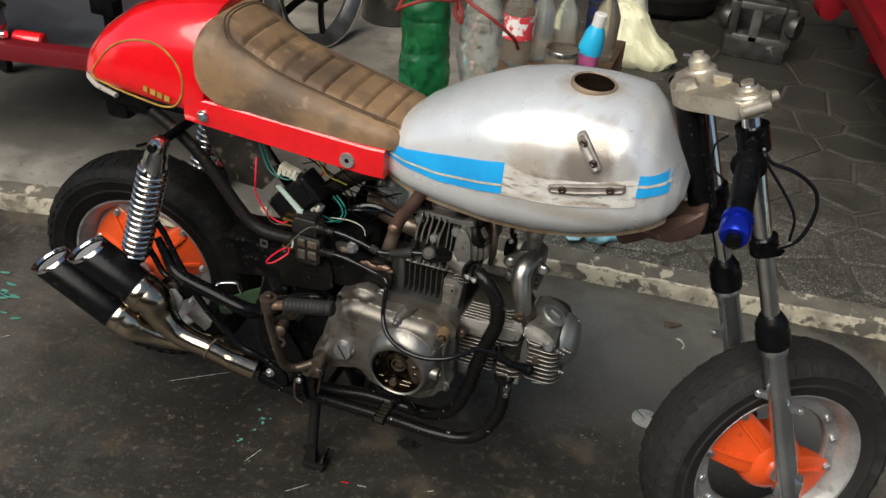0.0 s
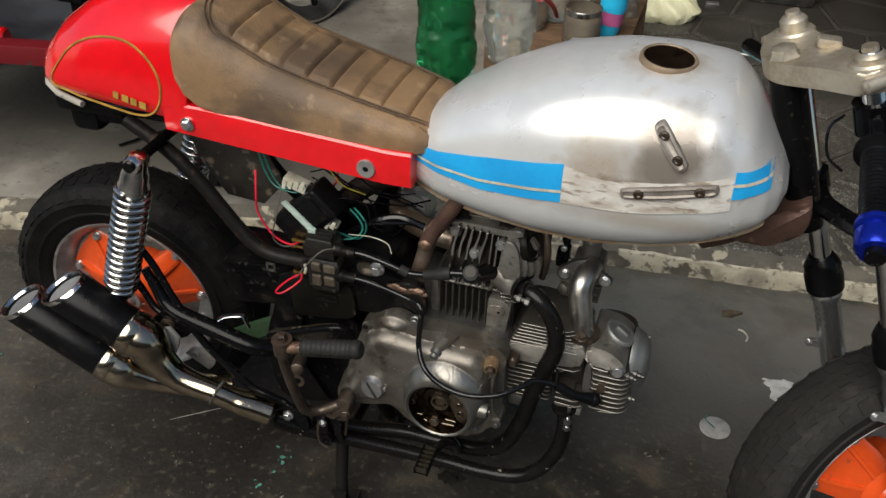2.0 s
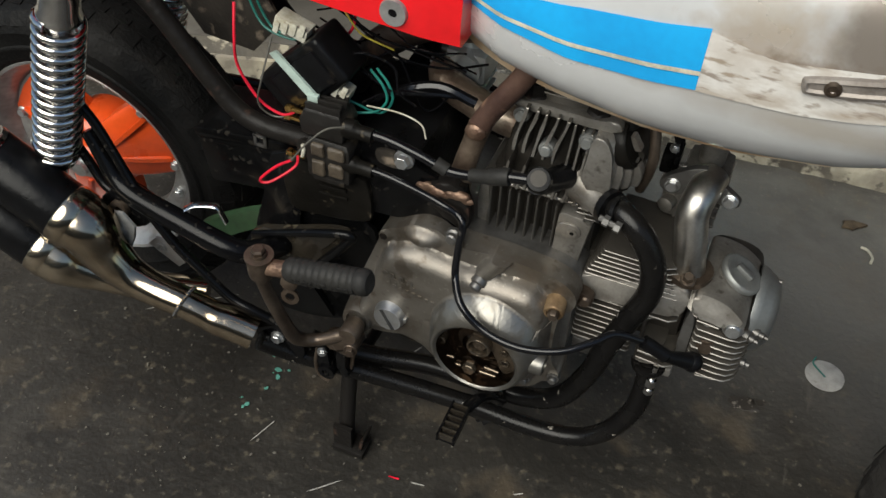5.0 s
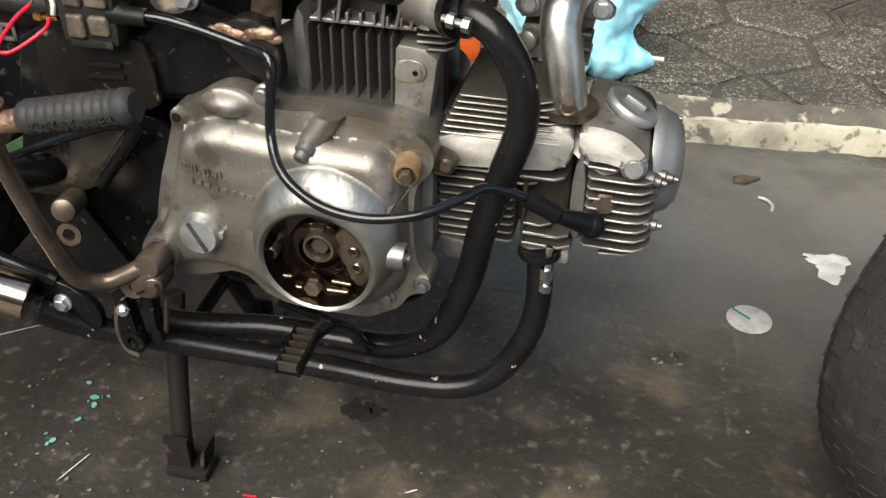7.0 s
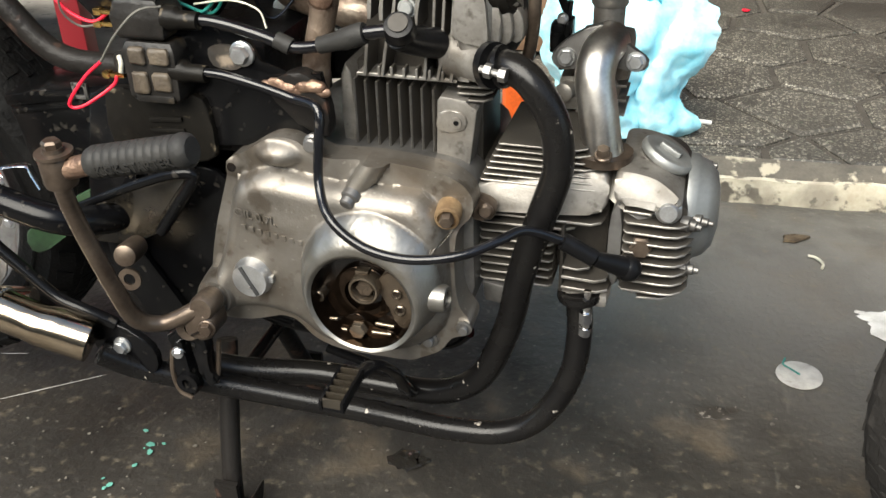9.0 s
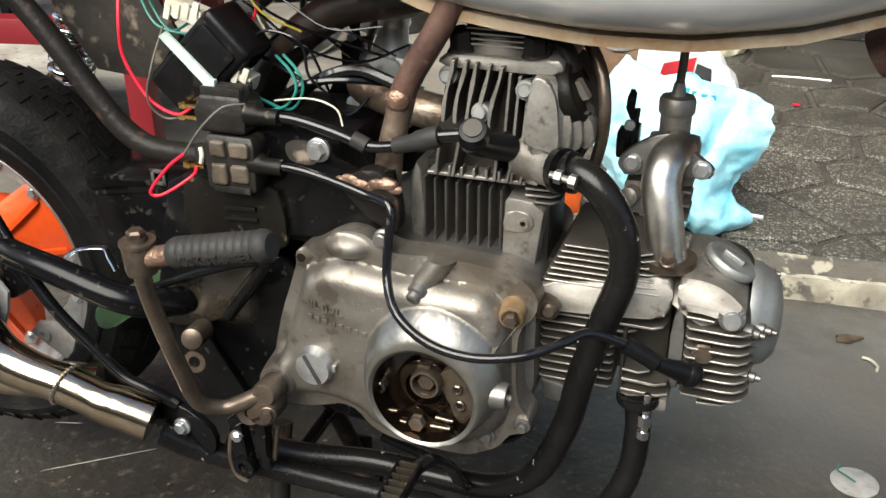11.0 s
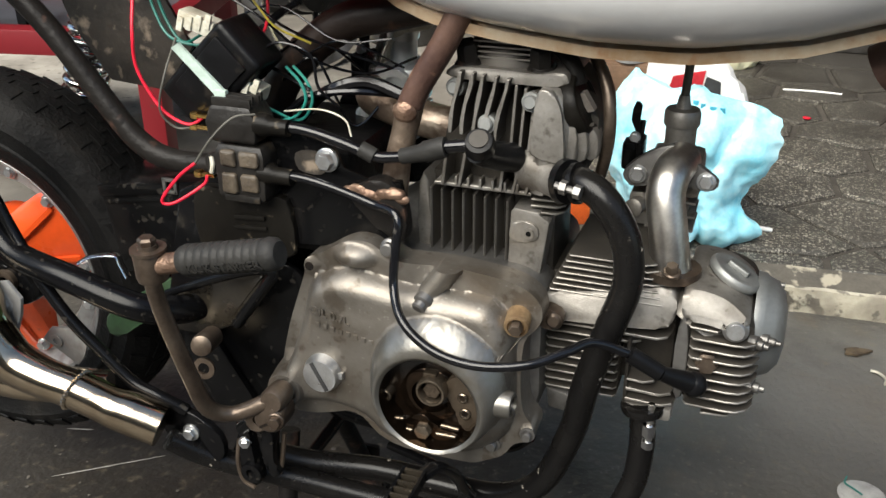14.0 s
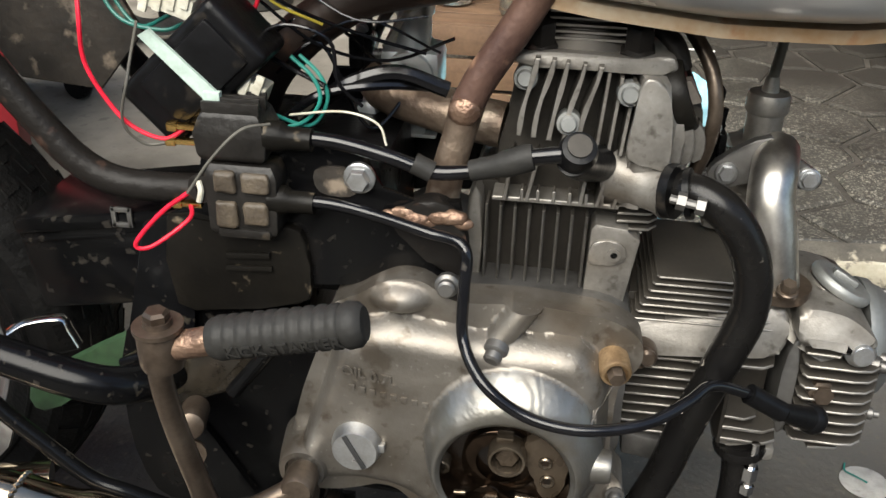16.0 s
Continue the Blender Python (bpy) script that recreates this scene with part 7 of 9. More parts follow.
for p in ((-0.0435, -0.004, 0.6205), (0.028, -0.012, 0.616), (-0.0115, -0.011, 0.592)):
    bm = B()
    lathe(bm, [(0, -0.014), (0.0088, -0.014), (0.0088, -0.001), (0.0082, 0.0006), (0, 0.0006)], p, (0, -1, 0.15), 22)
    lathe(bm, [(0, 0.0), (0.0062, 0.0), (0.0062, 0.0045), (0.005, 0.006), (0, 0.006)], p, (0, -1, 0.15), 16)
    part("head_screw", bm, CAPGREY, head2)
bm = B()
sweep(bm, [(0.06, 0.05, 0.66), (0.083, 0.03, 0.63), (0.091, 0.02, 0.6), (0.09, 0.024, 0.57), (0.084, 0.034, 0.54)], 0.0056, 10, 5)
part("oil_line", bm, LEVER, head2, "brown oil feed line")

# fin faces stay oily and take the gaps' shade as dark colour; outer edges are worn bare
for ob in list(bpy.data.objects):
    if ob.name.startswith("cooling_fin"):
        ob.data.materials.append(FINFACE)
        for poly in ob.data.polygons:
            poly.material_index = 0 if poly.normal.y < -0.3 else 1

# spark plug caps and leads
bm = B()
sweep(bm, [(0.012, -0.006, 0.562), (-0.002, -0.04, 0.575), (-0.006, -0.052, 0.583)], 0.0125, 18, 3, rs=[0.0135, 0.012, 0.0125])
lathe(bm, [(0.0, -0.012), (0.0125, -0.012), (0.0135, 0.0), (0.0115, 0.006), (0, 0.008)], (-0.004, -0.055, 0.589), (0.1, -0.7, 0.7), 22)
cap1 = part("spark_plug_cap", bm, PLASTIC, bike, "black right-angle spark plug cap")
bm = B()
lathe(bm, [(0, 0), (0.0082, 0), (0.0082, 0.0014), (0, 0.0016)], (-0.0035, -0.0595, 0.5945), (0.1, -0.7, 0.7), 20)
part("cap_disc", bm, DARKCORE, cap1)
bm = B()
sweep(bm, [(-0.006, -0.056, 0.588), (-0.036, -0.057, 0.583)], 0.0058, 16, 1)
part("cap_stem", bm, CABLE, cap1, "glossy black stem of the cap")
bm = B()
sweep(bm, [(-0.033, -0.057, 0.5835), (-0.037, -0.057, 0.5825), (-0.052, -0.057, 0.577), (-0.056, -0.057, 0.5755), (-0.074, -0.056, 0.57)], 0.009, 18, 1, rs=[0.0088, 0.0095, 0.0092, 0.0078, 0.0072])
part("rubber_boot", bm, GRIP, cap1, "matt grey-black rubber boot")
bm = B()
sweep(bm, [(-0.113, -0.056, 0.5725), (-0.1, -0.056, 0.5668)], 0.0073, 16, 1)
part("lead_sleeve", bm, GRIP, cap1, "matt rubber sleeve on the lead")
bm = B()
sweep(bm, [(-0.216, -0.058, 0.583), (-0.173, -0.056, 0.584), (-0.132, -0.056, 0.576), (-0.101, -0.056, 0.567), (-0.076, -0.056, 0.569), (-0.055, -0.056, 0.574)], 0.0052, 12, 5)
part("ignition_lead", bm, CABLE, cap1, "thick black ignition lead")
bm = B()
sweep(bm, [(0.136, -0.054, 0.411), (0.163, -0.05, 0.395)], 0.0078, 16, 1)
sweep(bm, [(0.163, -0.05, 0.395), (0.192, -0.03, 0.377)], 0.0095, 16, 1, rs=[0.0065, 0.0105])
bmesh.ops.create_uvsphere(bm, u_segments=16, v_segments=10, radius=0.012, matrix=Matrix.Translation((0.192, -0.03, 0.377)))
cap2 = part("spark_plug_cap", bm, PLASTIC, bike, "black straight spark plug cap")
bm = B()
sweep(bm, [(-0.215, -0.058, 0.537), (-0.176, -0.06, 0.539), (-0.144, -0.06, 0.534), (-0.103, -0.06, 0.523), (-0.075, -0.07, 0.519), (-0.073, -0.08, 0.489), (-0.071, -0.09, 0.457), (-0.054, -0.111, 0.437), (-0.023, -0.119, 0.419), (0.017, -0.121, 0.414), (0.058, -0.11, 0.417), (0.087, -0.09, 0.424), (0.106, -0.07, 0.426), (0.136, -0.054, 0.411)], 0.0043, 12, 6)
part("ignition_lead", bm, CABLE, cap2, "long black ignition lead looping over the clutch cover")

# intake and carburettors
inl = pipe("intake_elbow", [(0.158, 0.02, 0.462), (0.154, 0.022, 0.48), (0.149, 0.026, 0.505), (0.144, 0.032, 0.528), (0.146, 0.045, 0.545), (0.152, 0.075, 0.55)], 0.0175, INTAKE, bike, "dull chromed steel intake elbow", seg=22)
bm = B()
prism(bm, smooth2d([(0.1, 0.533), (0.112, 0.549), (0.143, 0.566), (0.17, 0.548), (0.187, 0.535), (0.178, 0.525), (0.143, 0.53), (0.112, 0.522)], 3), 0.062, 0.07, 0.001)
part("intake_flange", bm, DARKALLOY, inl)
for p in ((0.114, 0.061, 0.535), (0.176, 0.061, 0.535)):
    bm = B()
    bolt(bm, p, (0, -1, 0.1), 0.0066, 0.006)
    part("flange_bolt", bm, STEEL, inl)
bm = B()
lathe(bm, [(0.017, -0.004), (0.026, -0.004), (0.026, 0.004), (0.017, 0.004)], (0.158, 0.02, 0.462), (0, 0, 1), 22, closed=True)
bolt(bm, (0.16, -0.006, 0.472), (0, -0.3, 1), 0.006, 0.009)
part("intake_collar", bm, LEVER, inl)


def carburettor(c, label, flip):
    c = Vector(c)
    bm = B()
    box(bm, c, (0.05, 0.05, 0.04), 0.008)
    box(bm, c + Vector((-0.012 * flip, -0.004, -0.034)), (0.056, 0.044, 0.036), 0.008)
    lathe(bm, [(0, 0), (0.009, 0), (0.009, 0.012), (0.006, 0.014), (0, 0.014)], c + Vector((-0.03 * flip, -0.024, -0.03)), (-0.3, -1, 0), 12)
    lathe(bm, [(0, 0), (0.0145, 0), (0.0145, 0.035), (0, 0.035)], c + Vector((0, 0, 0.015)), (0, 0, 1), 22)
    lathe(bm, [(0.012, -0.03), (0.02, -0.03), (0.022, 0.0), (0.02, 0.034), (0.012, 0.034)], c, (0, 1, 0), 22)
    for i in range(3):
        box(bm, c + Vector((0, 0, -0.024 - 0.014 * i)), (0.046, 0.048, 0.003), 0.001)
    ob = part("carburettor", bm, ALLOY if c.x > 0 else CARBGREY, bike, label)
    bm = B()
    lathe(bm, [(0, 0.045), (0.016, 0.045), (0.017, 0.047), (0.017, 0.058), (0.0155, 0.061), (0.007, 0.062), (0.005, 0.074), (0, 0.075)], c, (0, 0, 1), 20)
    part("carburettor_cap", bm, ALLOY if c.x > 0 else STEEL, ob, "knurled grey carburettor cap")
    bm = B()
    box(bm, c + Vector((-0.044 * flip, -0.012, 0.016)), (0.014, 0.022, 0.028), 0.004)
    box(bm, c + Vector((-0.034 * flip, -0.012, 0.014)), (0.006, 0.03, 0.036), 0.002)
    sweep(bm, [c + Vector((-0.04 * flip, -0.014, -0.015)), c + Vector((-0.034 * flip, -0.014, 0.05))], 0.0028, 8, 1)
    prism(bm, smooth2d([(c.x - 0.036 * flip, c.z + 0.034), (c.x - 0.045 * flip, c.z + 0.05), (c.x - 0.042 * flip, c.z + 0.068), (c.x - 0.036 * flip, c.z + 0.064), (c.x - 0.037 * flip, c.z + 0.05), (c.x - 0.032 * flip, c.z + 0.036)], 2), c.y - 0.016, c.y - 0.012)
    lever2 = part("choke_lever", bm, PLASTIC, ob)
    for dz in (0.034, -0.006):
        bm = B()
        bolt(bm, c + Vector((-0.04 * flip, -0.017, dz)), (0, -1, 0), 0.004, 0.004)
        part("lever_screw", bm, STEEL, lever2)
    bm = B()
    for i in range(6):
        lathe(bm, [(0.003, -0.0008), (0.0048, -0.0008), (0.0048, 0.0008), (0.003, 0.0008)], c + Vector((-0.034 * flip + 0.0026 * i * flip, -0.016, 0.014)), (1, 0, 0), 12, closed=True)
    sweep(bm, [c + Vector((-0.036 * flip, -0.016, 0.014)), c + Vector((-0.008 * flip, -0.018, 0.013))], 0.003, 8, 1)
    part("return_spring", bm, DARKALLOY, ob)
    bm = B()
    sweep(bm, [c + Vector((0, 0, 0.07)), c + Vector((0.002, -0.004, 0.11)), c + Vector((0.0, 0.0, 0.16))], 0.0042, 10, 4)
    part("throttle_cable", bm, GREYW, ob)
    return ob


carburettor((0.145, 0.106, 0.527), "grey carburettor behind the intake elbow", 1)
carburettor((-0.142, 0.12, 0.585), "grey carburettor of the standing cylinder", 1)
pipe("rear_intake_stub", [(-0.06, 0.05, 0.565), (-0.1, 0.055, 0.57), (-0.15, 0.07, 0.578), (-0.165, 0.09, 0.58)], 0.018, RAWSTEEL, bike, "dull warm metal intake stub", seg=20)

# ignition coils, boxes, plugs and wires
bm = B()                                   # upper coil: black plastic body, ribbed top
loft(bm, [[(-0.237 + sx * w, -0.05 + sy * d, z) for sx, sy in ((-1, -1), (1, -1), (1, 1), (-1, 1))] for z, w, d in ((0.566, 0.021, 0.014), (0.57, 0.024, 0.017), (0.586, 0.026, 0.018), (0.599, 0.021, 0.016), (0.602, 0.018, 0.014))])
bmesh.ops.bevel(bm, geom=bm.edges[:], offset=0.002, segments=2, profile=0.6, affect="EDGES")
coil = part("ignition_coil", bm, COIL, bike, "black plastic ignition coil with a ribbed top")
for i in range(4):
    bm = B()
    box(bm, (-0.236, -0.063 + 0.008 * i, 0.604 + 0.0005 * (i % 2)), (0.04 - 0.004 * (i % 2), 0.0034, 0.009), 0.001)
    part("coil_top_rib", bm, COIL, coil)
bm = B()                                   # lower coil: dusty block, its face cast in four uneven brown pads
loft(bm, [[(-0.232 + sx * w, -0.05 + sy * d, z) for sx, sy in ((-1, -1), (1, -1), (1, 1), (-1, 1))] for z, w, d in ((0.508, 0.02, 0.013), (0.514, 0.025, 0.017), (0.556, 0.026, 0.017), (0.564, 0.022, 0.014))])
bmesh.ops.bevel(bm, geom=bm.edges[:], offset=0.0025, segments=2, profile=0.6, affect="EDGES")
coil2 = part("ignition_coil", bm, COIL, bike, "dusty brown ignition coil block")
for px, pz, w, h in ((-0.2425, 0.552, 0.015, 0.016), (-0.2205, 0.5525, 0.0195, 0.014), (-0.2425, 0.528, 0.016, 0.021), (-0.2215, 0.53, 0.018, 0.017)):
    bm = B()
    box(bm, (px, -0.0675, pz), (w, 0.007, h), 0.0032, seg=3)
    for v in bm.verts:
        v.co += 0.0016 * Vector((noise.noise(v.co * 170), noise.noise(v.co * 170 + Vector((5, 0, 0))), noise.noise(v.co * 170 + Vector((0, 5, 0)))))
    part("coil_pad", bm, COILPAD, coil2, "uneven brown resin pad", smooth=60)
bm = B()
box(bm, (-0.231, -0.0665, 0.5135), (0.038, 0.005, 0.007), 0.002)
part("coil_foot", bm, COIL, coil2)
bm = B()
lathe(bm, [(0.004, -0.003), (0.0105, -0.003), (0.0105, 0.003), (0.004, 0.003)], (-0.262, -0.06, 0.543), (-0.3, -1, 0.1), 16, closed=True)
part("coil_eye", bm, COIL, coil2, "black mounting eye with a white tab")
bm = B()
sweep(bm, [(-0.263, -0.064, 0.55), (-0.261, -0.066, 0.543), (-0.263, -0.066, 0.535)], 0.0022, 8, 3)
part("eye_tab", bm, WHITEP, coil2)
for one, z in ((coil, 0.584), (coil2, 0.537)):
    bm = B()
    sweep(bm, [(-0.214, -0.058, z + 0.001), (-0.203, -0.058, z + 0.001), (-0.199, -0.058, z), (-0.182, -0.058, z)], 0.0078, 16, 1, rs=[0.0105, 0.0105, 0.0082, 0.0078])
    part("lead_socket", bm, DUSTYBLACK, one)
for p in ((-0.272, -0.055, 0.586), (-0.274, -0.055, 0.575), (-0.272, -0.06, 0.53)):
    bm = B()
    box(bm, p, (0.018, 0.006, 0.004), 0.001)
    box(bm, (p[0] - 0.009, p[1], p[2]), (0.008, 0.008, 0.007), 0.002)
    part("terminal", bm, GILT, coil, "bright gilt spade terminal")
bm = B()                                   # long box that lies slanting in the frame
MB = pose(0, 0, 0, 0, -44, 0)
CB0 = Vector((-0.268, -0.022, 0.619))
box(bm, CB0, (0.1, 0.05, 0.056), 0.007, MB, seg=3)
box(bm, CB0 + MB @ Vector((0.004, -0.026, 0.0)), (0.07, 0.006, 0.04), 0.003, MB)
part("control_box", bm, PLASTIC, bike, "black plastic control unit strapped with a cable tie")
bm = B()
prism(bm, [(-0.299, 0.647), (-0.291, 0.652), (-0.248, 0.612), (-0.256, 0.605)], -0.0545, -0.0515)
box(bm, (-0.251, -0.0545, 0.608), (0.012, 0.006, 0.009), 0.001)
part("cable_tie", bm, TIE, bike, "pale green cable tie")
for c, r in (((-0.288, -0.02, 0.664), -18), ((-0.238, -0.03, 0.611), -22)):
    bm = B()
    box(bm, c, (0.038, 0.02, 0.015), 0.002, pose(0, 0, 0, 0, -r, 0))
    for i in range(4):
        box(bm, Vector(c) + Vector((-0.015 + 0.01 * i, -0.0105, 0.001 * i)), (0.006, 0.003, 0.014), 0.001, pose(0, 0, 0, 0, -r, 0))
    part("wire_connector", bm, WHITEP, bike, "off-white plastic wire connector")
wires = [
    ("red_wire", REDW, 0.0016, [(-0.34, -0.045, 0.69), (-0.336, -0.058, 0.66), (-0.336, -0.06, 0.63), (-0.325, -0.06, 0.605), (-0.309, -0.06, 0.586), (-0.287, -0.058, 0.577), (-0.27, -0.055, 0.586)]),
    ("red_wire", REDW, 0.0016, [(-0.256, -0.1, 0.557), (-0.276, -0.1, 0.541), (-0.297, -0.1, 0.516), (-0.288, -0.095, 0.512), (-0.268, -0.075, 0.525), (-0.272, -0.06, 0.53)]),
    ("grey_wire", GREYW, 0.0011, [(-0.205, -0.075, 0.6), (-0.222, -0.085, 0.598), (-0.24, -0.095, 0.58), (-0.256, -0.1, 0.557)]),
    ("grey_wire", GREYW, 0.0011, [(-0.31, -0.03, 0.65), (-0.307, -0.06, 0.62), (-0.312, -0.065, 0.59), (-0.3, -0.06, 0.573), (-0.28, -0.056, 0.575)]),
    ("teal_wire", TEALW, 0.0015, [(-0.36, 0.0, 0.7), (-0.347, -0.005, 0.665), (-0.33, -0.01, 0.645), (-0.3, -0.012, 0.64), (-0.285, -0.01, 0.645)]),
    ("teal_wire", TEALW, 0.0015, [(-0.355, 0.004, 0.7), (-0.34, 0.0, 0.66), (-0.32, -0.005, 0.64), (-0.295, -0.008, 0.65)]),
    ("teal_wire", TEALW, 0.0015, [(-0.21, -0.005, 0.625), (-0.193, -0.01, 0.612), (-0.188, -0.012, 0.596), (-0.2, -0.014, 0.58), (-0.222, -0.02, 0.575)]),
    ("teal_wire", TEALW, 0.0015, [(-0.205, 0.0, 0.625), (-0.189, -0.005, 0.612), (-0.184, -0.007, 0.594), (-0.198, -0.01, 0.576), (-0.23, -0.02, 0.59)]),
    ("yellow_wire", YELW, 0.0011, [(-0.255, 0.01, 0.69), (-0.235, 0.0, 0.675), (-0.22, 0.0, 0.66), (-0.19, 0.01, 0.645)]),
    ("black_wire", CABLE, 0.0015, [(-0.24, -0.01, 0.635), (-0.21, -0.015, 0.65), (-0.18, -0.012, 0.64), (-0.175, -0.01, 0.61), (-0.16, 0.0, 0.59)]),
    ("black_wire", CABLE, 0.002, [(-0.3, 0.01, 0.65), (-0.25, 0.0, 0.632), (-0.2, -0.006, 0.612), (-0.185, -0.008, 0.606)]),
    ("black_wire", CABLE, 0.0035, [(-0.22, 0.0, 0.575), (-0.19, 0.0, 0.597), (-0.15, 0.01, 0.603), (-0.11, 0.03, 0.598)]),
    ("black_wire", CABLE, 0.0014, [(-0.27, 0.02, 0.69), (-0.22, 0.01, 0.66), (-0.17, 0.03, 0.635), (-0.12, 0.04, 0.62)]),
    ("black_wire", CABLE, 0.0014, [(-0.3, 0.02, 0.69), (-0.25, 0.02, 0.665), (-0.2, 0.03, 0.625), (-0.15, 0.05, 0.61), (-0.1, 0.05, 0.63)]),
    ("red_wire", REDW, 0.0016, [(-0.24, 0.02, 0.7), (-0.236, 0.015, 0.67), (-0.242, 0.01, 0.65), (-0.26, 0.0, 0.645)]),
    ("white_wire", WHITEP, 0.0009, [(-0.21, -0.015, 0.585), (-0.17, -0.02, 0.592), (-0.145, -0.02, 0.585), (-0.138, -0.022, 0.57)]),
    ("grey_hose", GREYW, 0.0045, [(-0.19, 0.14, 0.56), (-0.175, 0.13, 0.61), (-0.15, 0.11, 0.645), (-0.11, 0.09, 0.665)]),
]
rnd = random.Random(21)
for i in range(4):                          # loose loom behind the coils
    a, b = Vector((rnd.uniform(-0.3, -0.22), rnd.uniform(-0.005, 0.04), rnd.uniform(0.6, 0.69))), Vector((rnd.uniform(-0.17, -0.06), rnd.uniform(0.01, 0.1), rnd.uniform(0.575, 0.67)))
    m1, m2 = a.lerp(b, 0.33) + Vector((0, 0, rnd.uniform(-0.025, 0.03))), a.lerp(b, 0.7) + Vector((0, rnd.uniform(-0.02, 0.0), rnd.uniform(-0.04, 0.03)))
    wires.append(("black_wire", CABLE, rnd.uniform(0.0009, 0.0016), [a, m1, m2, b]))
wires += [
    ("fuel_hose", WHITEP, 0.0045, [(-0.165, 0.12, 0.6), (-0.14, 0.105, 0.64), (-0.1, 0.09, 0.655), (-0.085, 0.08, 0.69)]),
    ("black_hose", CABLE, 0.006, [(-0.21, 0.02, 0.57), (-0.18, 0.01, 0.598), (-0.14, 0.015, 0.612), (-0.1, 0.02, 0.6)]),
]
for nm, mt, r, pts in wires:
    pipe(nm, pts, r, mt, bike, seg=8, n=6)
bm = B()
prism(bm, [(-0.50, 0.70), (-0.375, 0.70), (-0.335, 0.625), (-0.375, 0.578), (-0.44, 0.583), (-0.48, 0.64)], 0.03, 0.034, 0.001)
part("inner_fender", bm, DIRTPLATE, bike, "mud-splashed inner fender plate")
bm = B()
MBAT = pose(0, 0, 0, 0, -9, 0)
box(bm, (-0.372, 0.03, 0.445), (0.13, 0.09, 0.075), 0.006, MBAT)
battery = part("battery_box", bm, BLACK, bike, "glossy black battery box with a lid")
bm = B()
box(bm, (-0.374, 0.03, 0.485), (0.136, 0.096, 0.013), 0.0025, MBAT)
part("battery_lid", bm, BLACK, battery)
bm = B()
box(bm, (-0.372, 0.03, 0.472), (0.133, 0.093, 0.0035), 0.001, MBAT)
part("lid_edge", bm, BLACK, battery)
bm = B()
for sx in (-1, 1):
    box(bm, (-0.347 + 0.0065 * sx, -0.0195, 0.493), (0.004, 0.003, 0.017), 0.0008)
    box(bm, (-0.347, -0.0195, 0.493 + 0.0065 * sx), (0.0172, 0.003, 0.004), 0.0008)
part("lid_clip", bm, DARKALLOY, battery, "small square steel clip")
bm = B()
prism(bm, smooth2d([(-0.297, 0.512), (-0.25, 0.508), (-0.205, 0.512), (-0.193, 0.5), (-0.19, 0.462), (-0.2, 0.447), (-0.26, 0.437), (-0.296, 0.438)], 2), -0.0495, -0.0425, 0.002)
dust_plate = part("dust_plate", bm, DUSTYBLACK, bike, "dusty black plate under the coils")
bm = B()
box(bm, (-0.236, -0.051, 0.487), (0.034, 0.004, 0.005), 0.0015, pose(0, 0, 0, 0, -4, 0))
box(bm, (-0.236, -0.051, 0.476), (0.036, 0.003, 0.004), 0.001, pose(0, 0, 0, 0, -4, 0))
part("plate_ridge", bm, DUSTYBLACK, dust_plate)
bm = B()
prism(bm, smooth2d([(-0.45, 0.325), (-0.4, 0.362), (-0.35, 0.391), (-0.3, 0.413), (-0.284, 0.418), (-0.28, 0.405), (-0.32, 0.38), (-0.38, 0.342), (-0.44, 0.3)], 3), -0.03, -0.018, 0.003)
part("chain_guard", bm, GREENP, bike, "faded green chain guard")

bm = B()
prism(bm, smooth2d([(-0.352, 0.395), (-0.3, 0.418), (-0.235, 0.432), (-0.195, 0.42), (-0.19, 0.36), (-0.21, 0.29), (-0.235, 0.245), (-0.3, 0.222), (-0.345, 0.228), (-0.362, 0.3)], 3), -0.032, -0.026, 0.0015)
pivot_plate = part("pivot_plate", bm, BLACK, bike, "oily black swingarm pivot plate")
bm = B()
lathe(bm, [(0, -0.03), (0.011, -0.03), (0.0115, -0.002), (0.0105, 0.004), (0.006, 0.006), (0, 0.006)], (-0.274, -0.1, 0.364), (0.25, -1, 0.25), 24)
part("pivot_bolt", bm, LEVER, pivot_plate, "worn brassy pivot bolt")
bm = B()
lathe(bm, [(0.006, 0), (0.0115, 0), (0.0115, 0.003), (0.006, 0.003)], (-0.276, -0.098, 0.336), (0.15, -1, 0.15), 22, closed=True)
part("pivot_washer", bm, LEVER, pivot_plate)
# kick start lever, peg bracket, stand
bm = B()
sweep(bm, [(-0.238, -0.2, 0.515), (-0.243, -0.197, 0.486), (-0.245, -0.185, 0.441), (-0.243, -0.165, 0.373), (-0.242, -0.147, 0.328), (-0.226, -0.131, 0.314), (-0.197, -0.12, 0.326), (-0.186, -0.112, 0.331)], 0.008, 14, 5, rs=[0.0075, 0.0072, 0.0075, 0.008, 0.0088, 0.0078, 0.0085, 0.011])
lathe(bm, [(0, -0.012), (0.0118, -0.012), (0.0128, -0.009), (0.0128, 0.01), (0.0105, 0.014), (0, 0.014)], (-0.187, -0.112, 0.331), (0.05, -1, 0.1), 22)
lever = part("kick_start_lever", bm, LEVER, bike, "rust-pitted chrome kick start lever", smooth=60)
bm = B()
lathe(bm, [(0, -0.022), (0.0125, -0.022), (0.0135, -0.018), (0.0135, 0.0), (0.012, 0.004), (0.009, 0.005), (0.008, 0.01), (0, 0.011)], (-0.236, -0.205, 0.517), (0, -0.05, 1), 20)
part("pedal_pivot", bm, LEVER, lever)
bm = B()
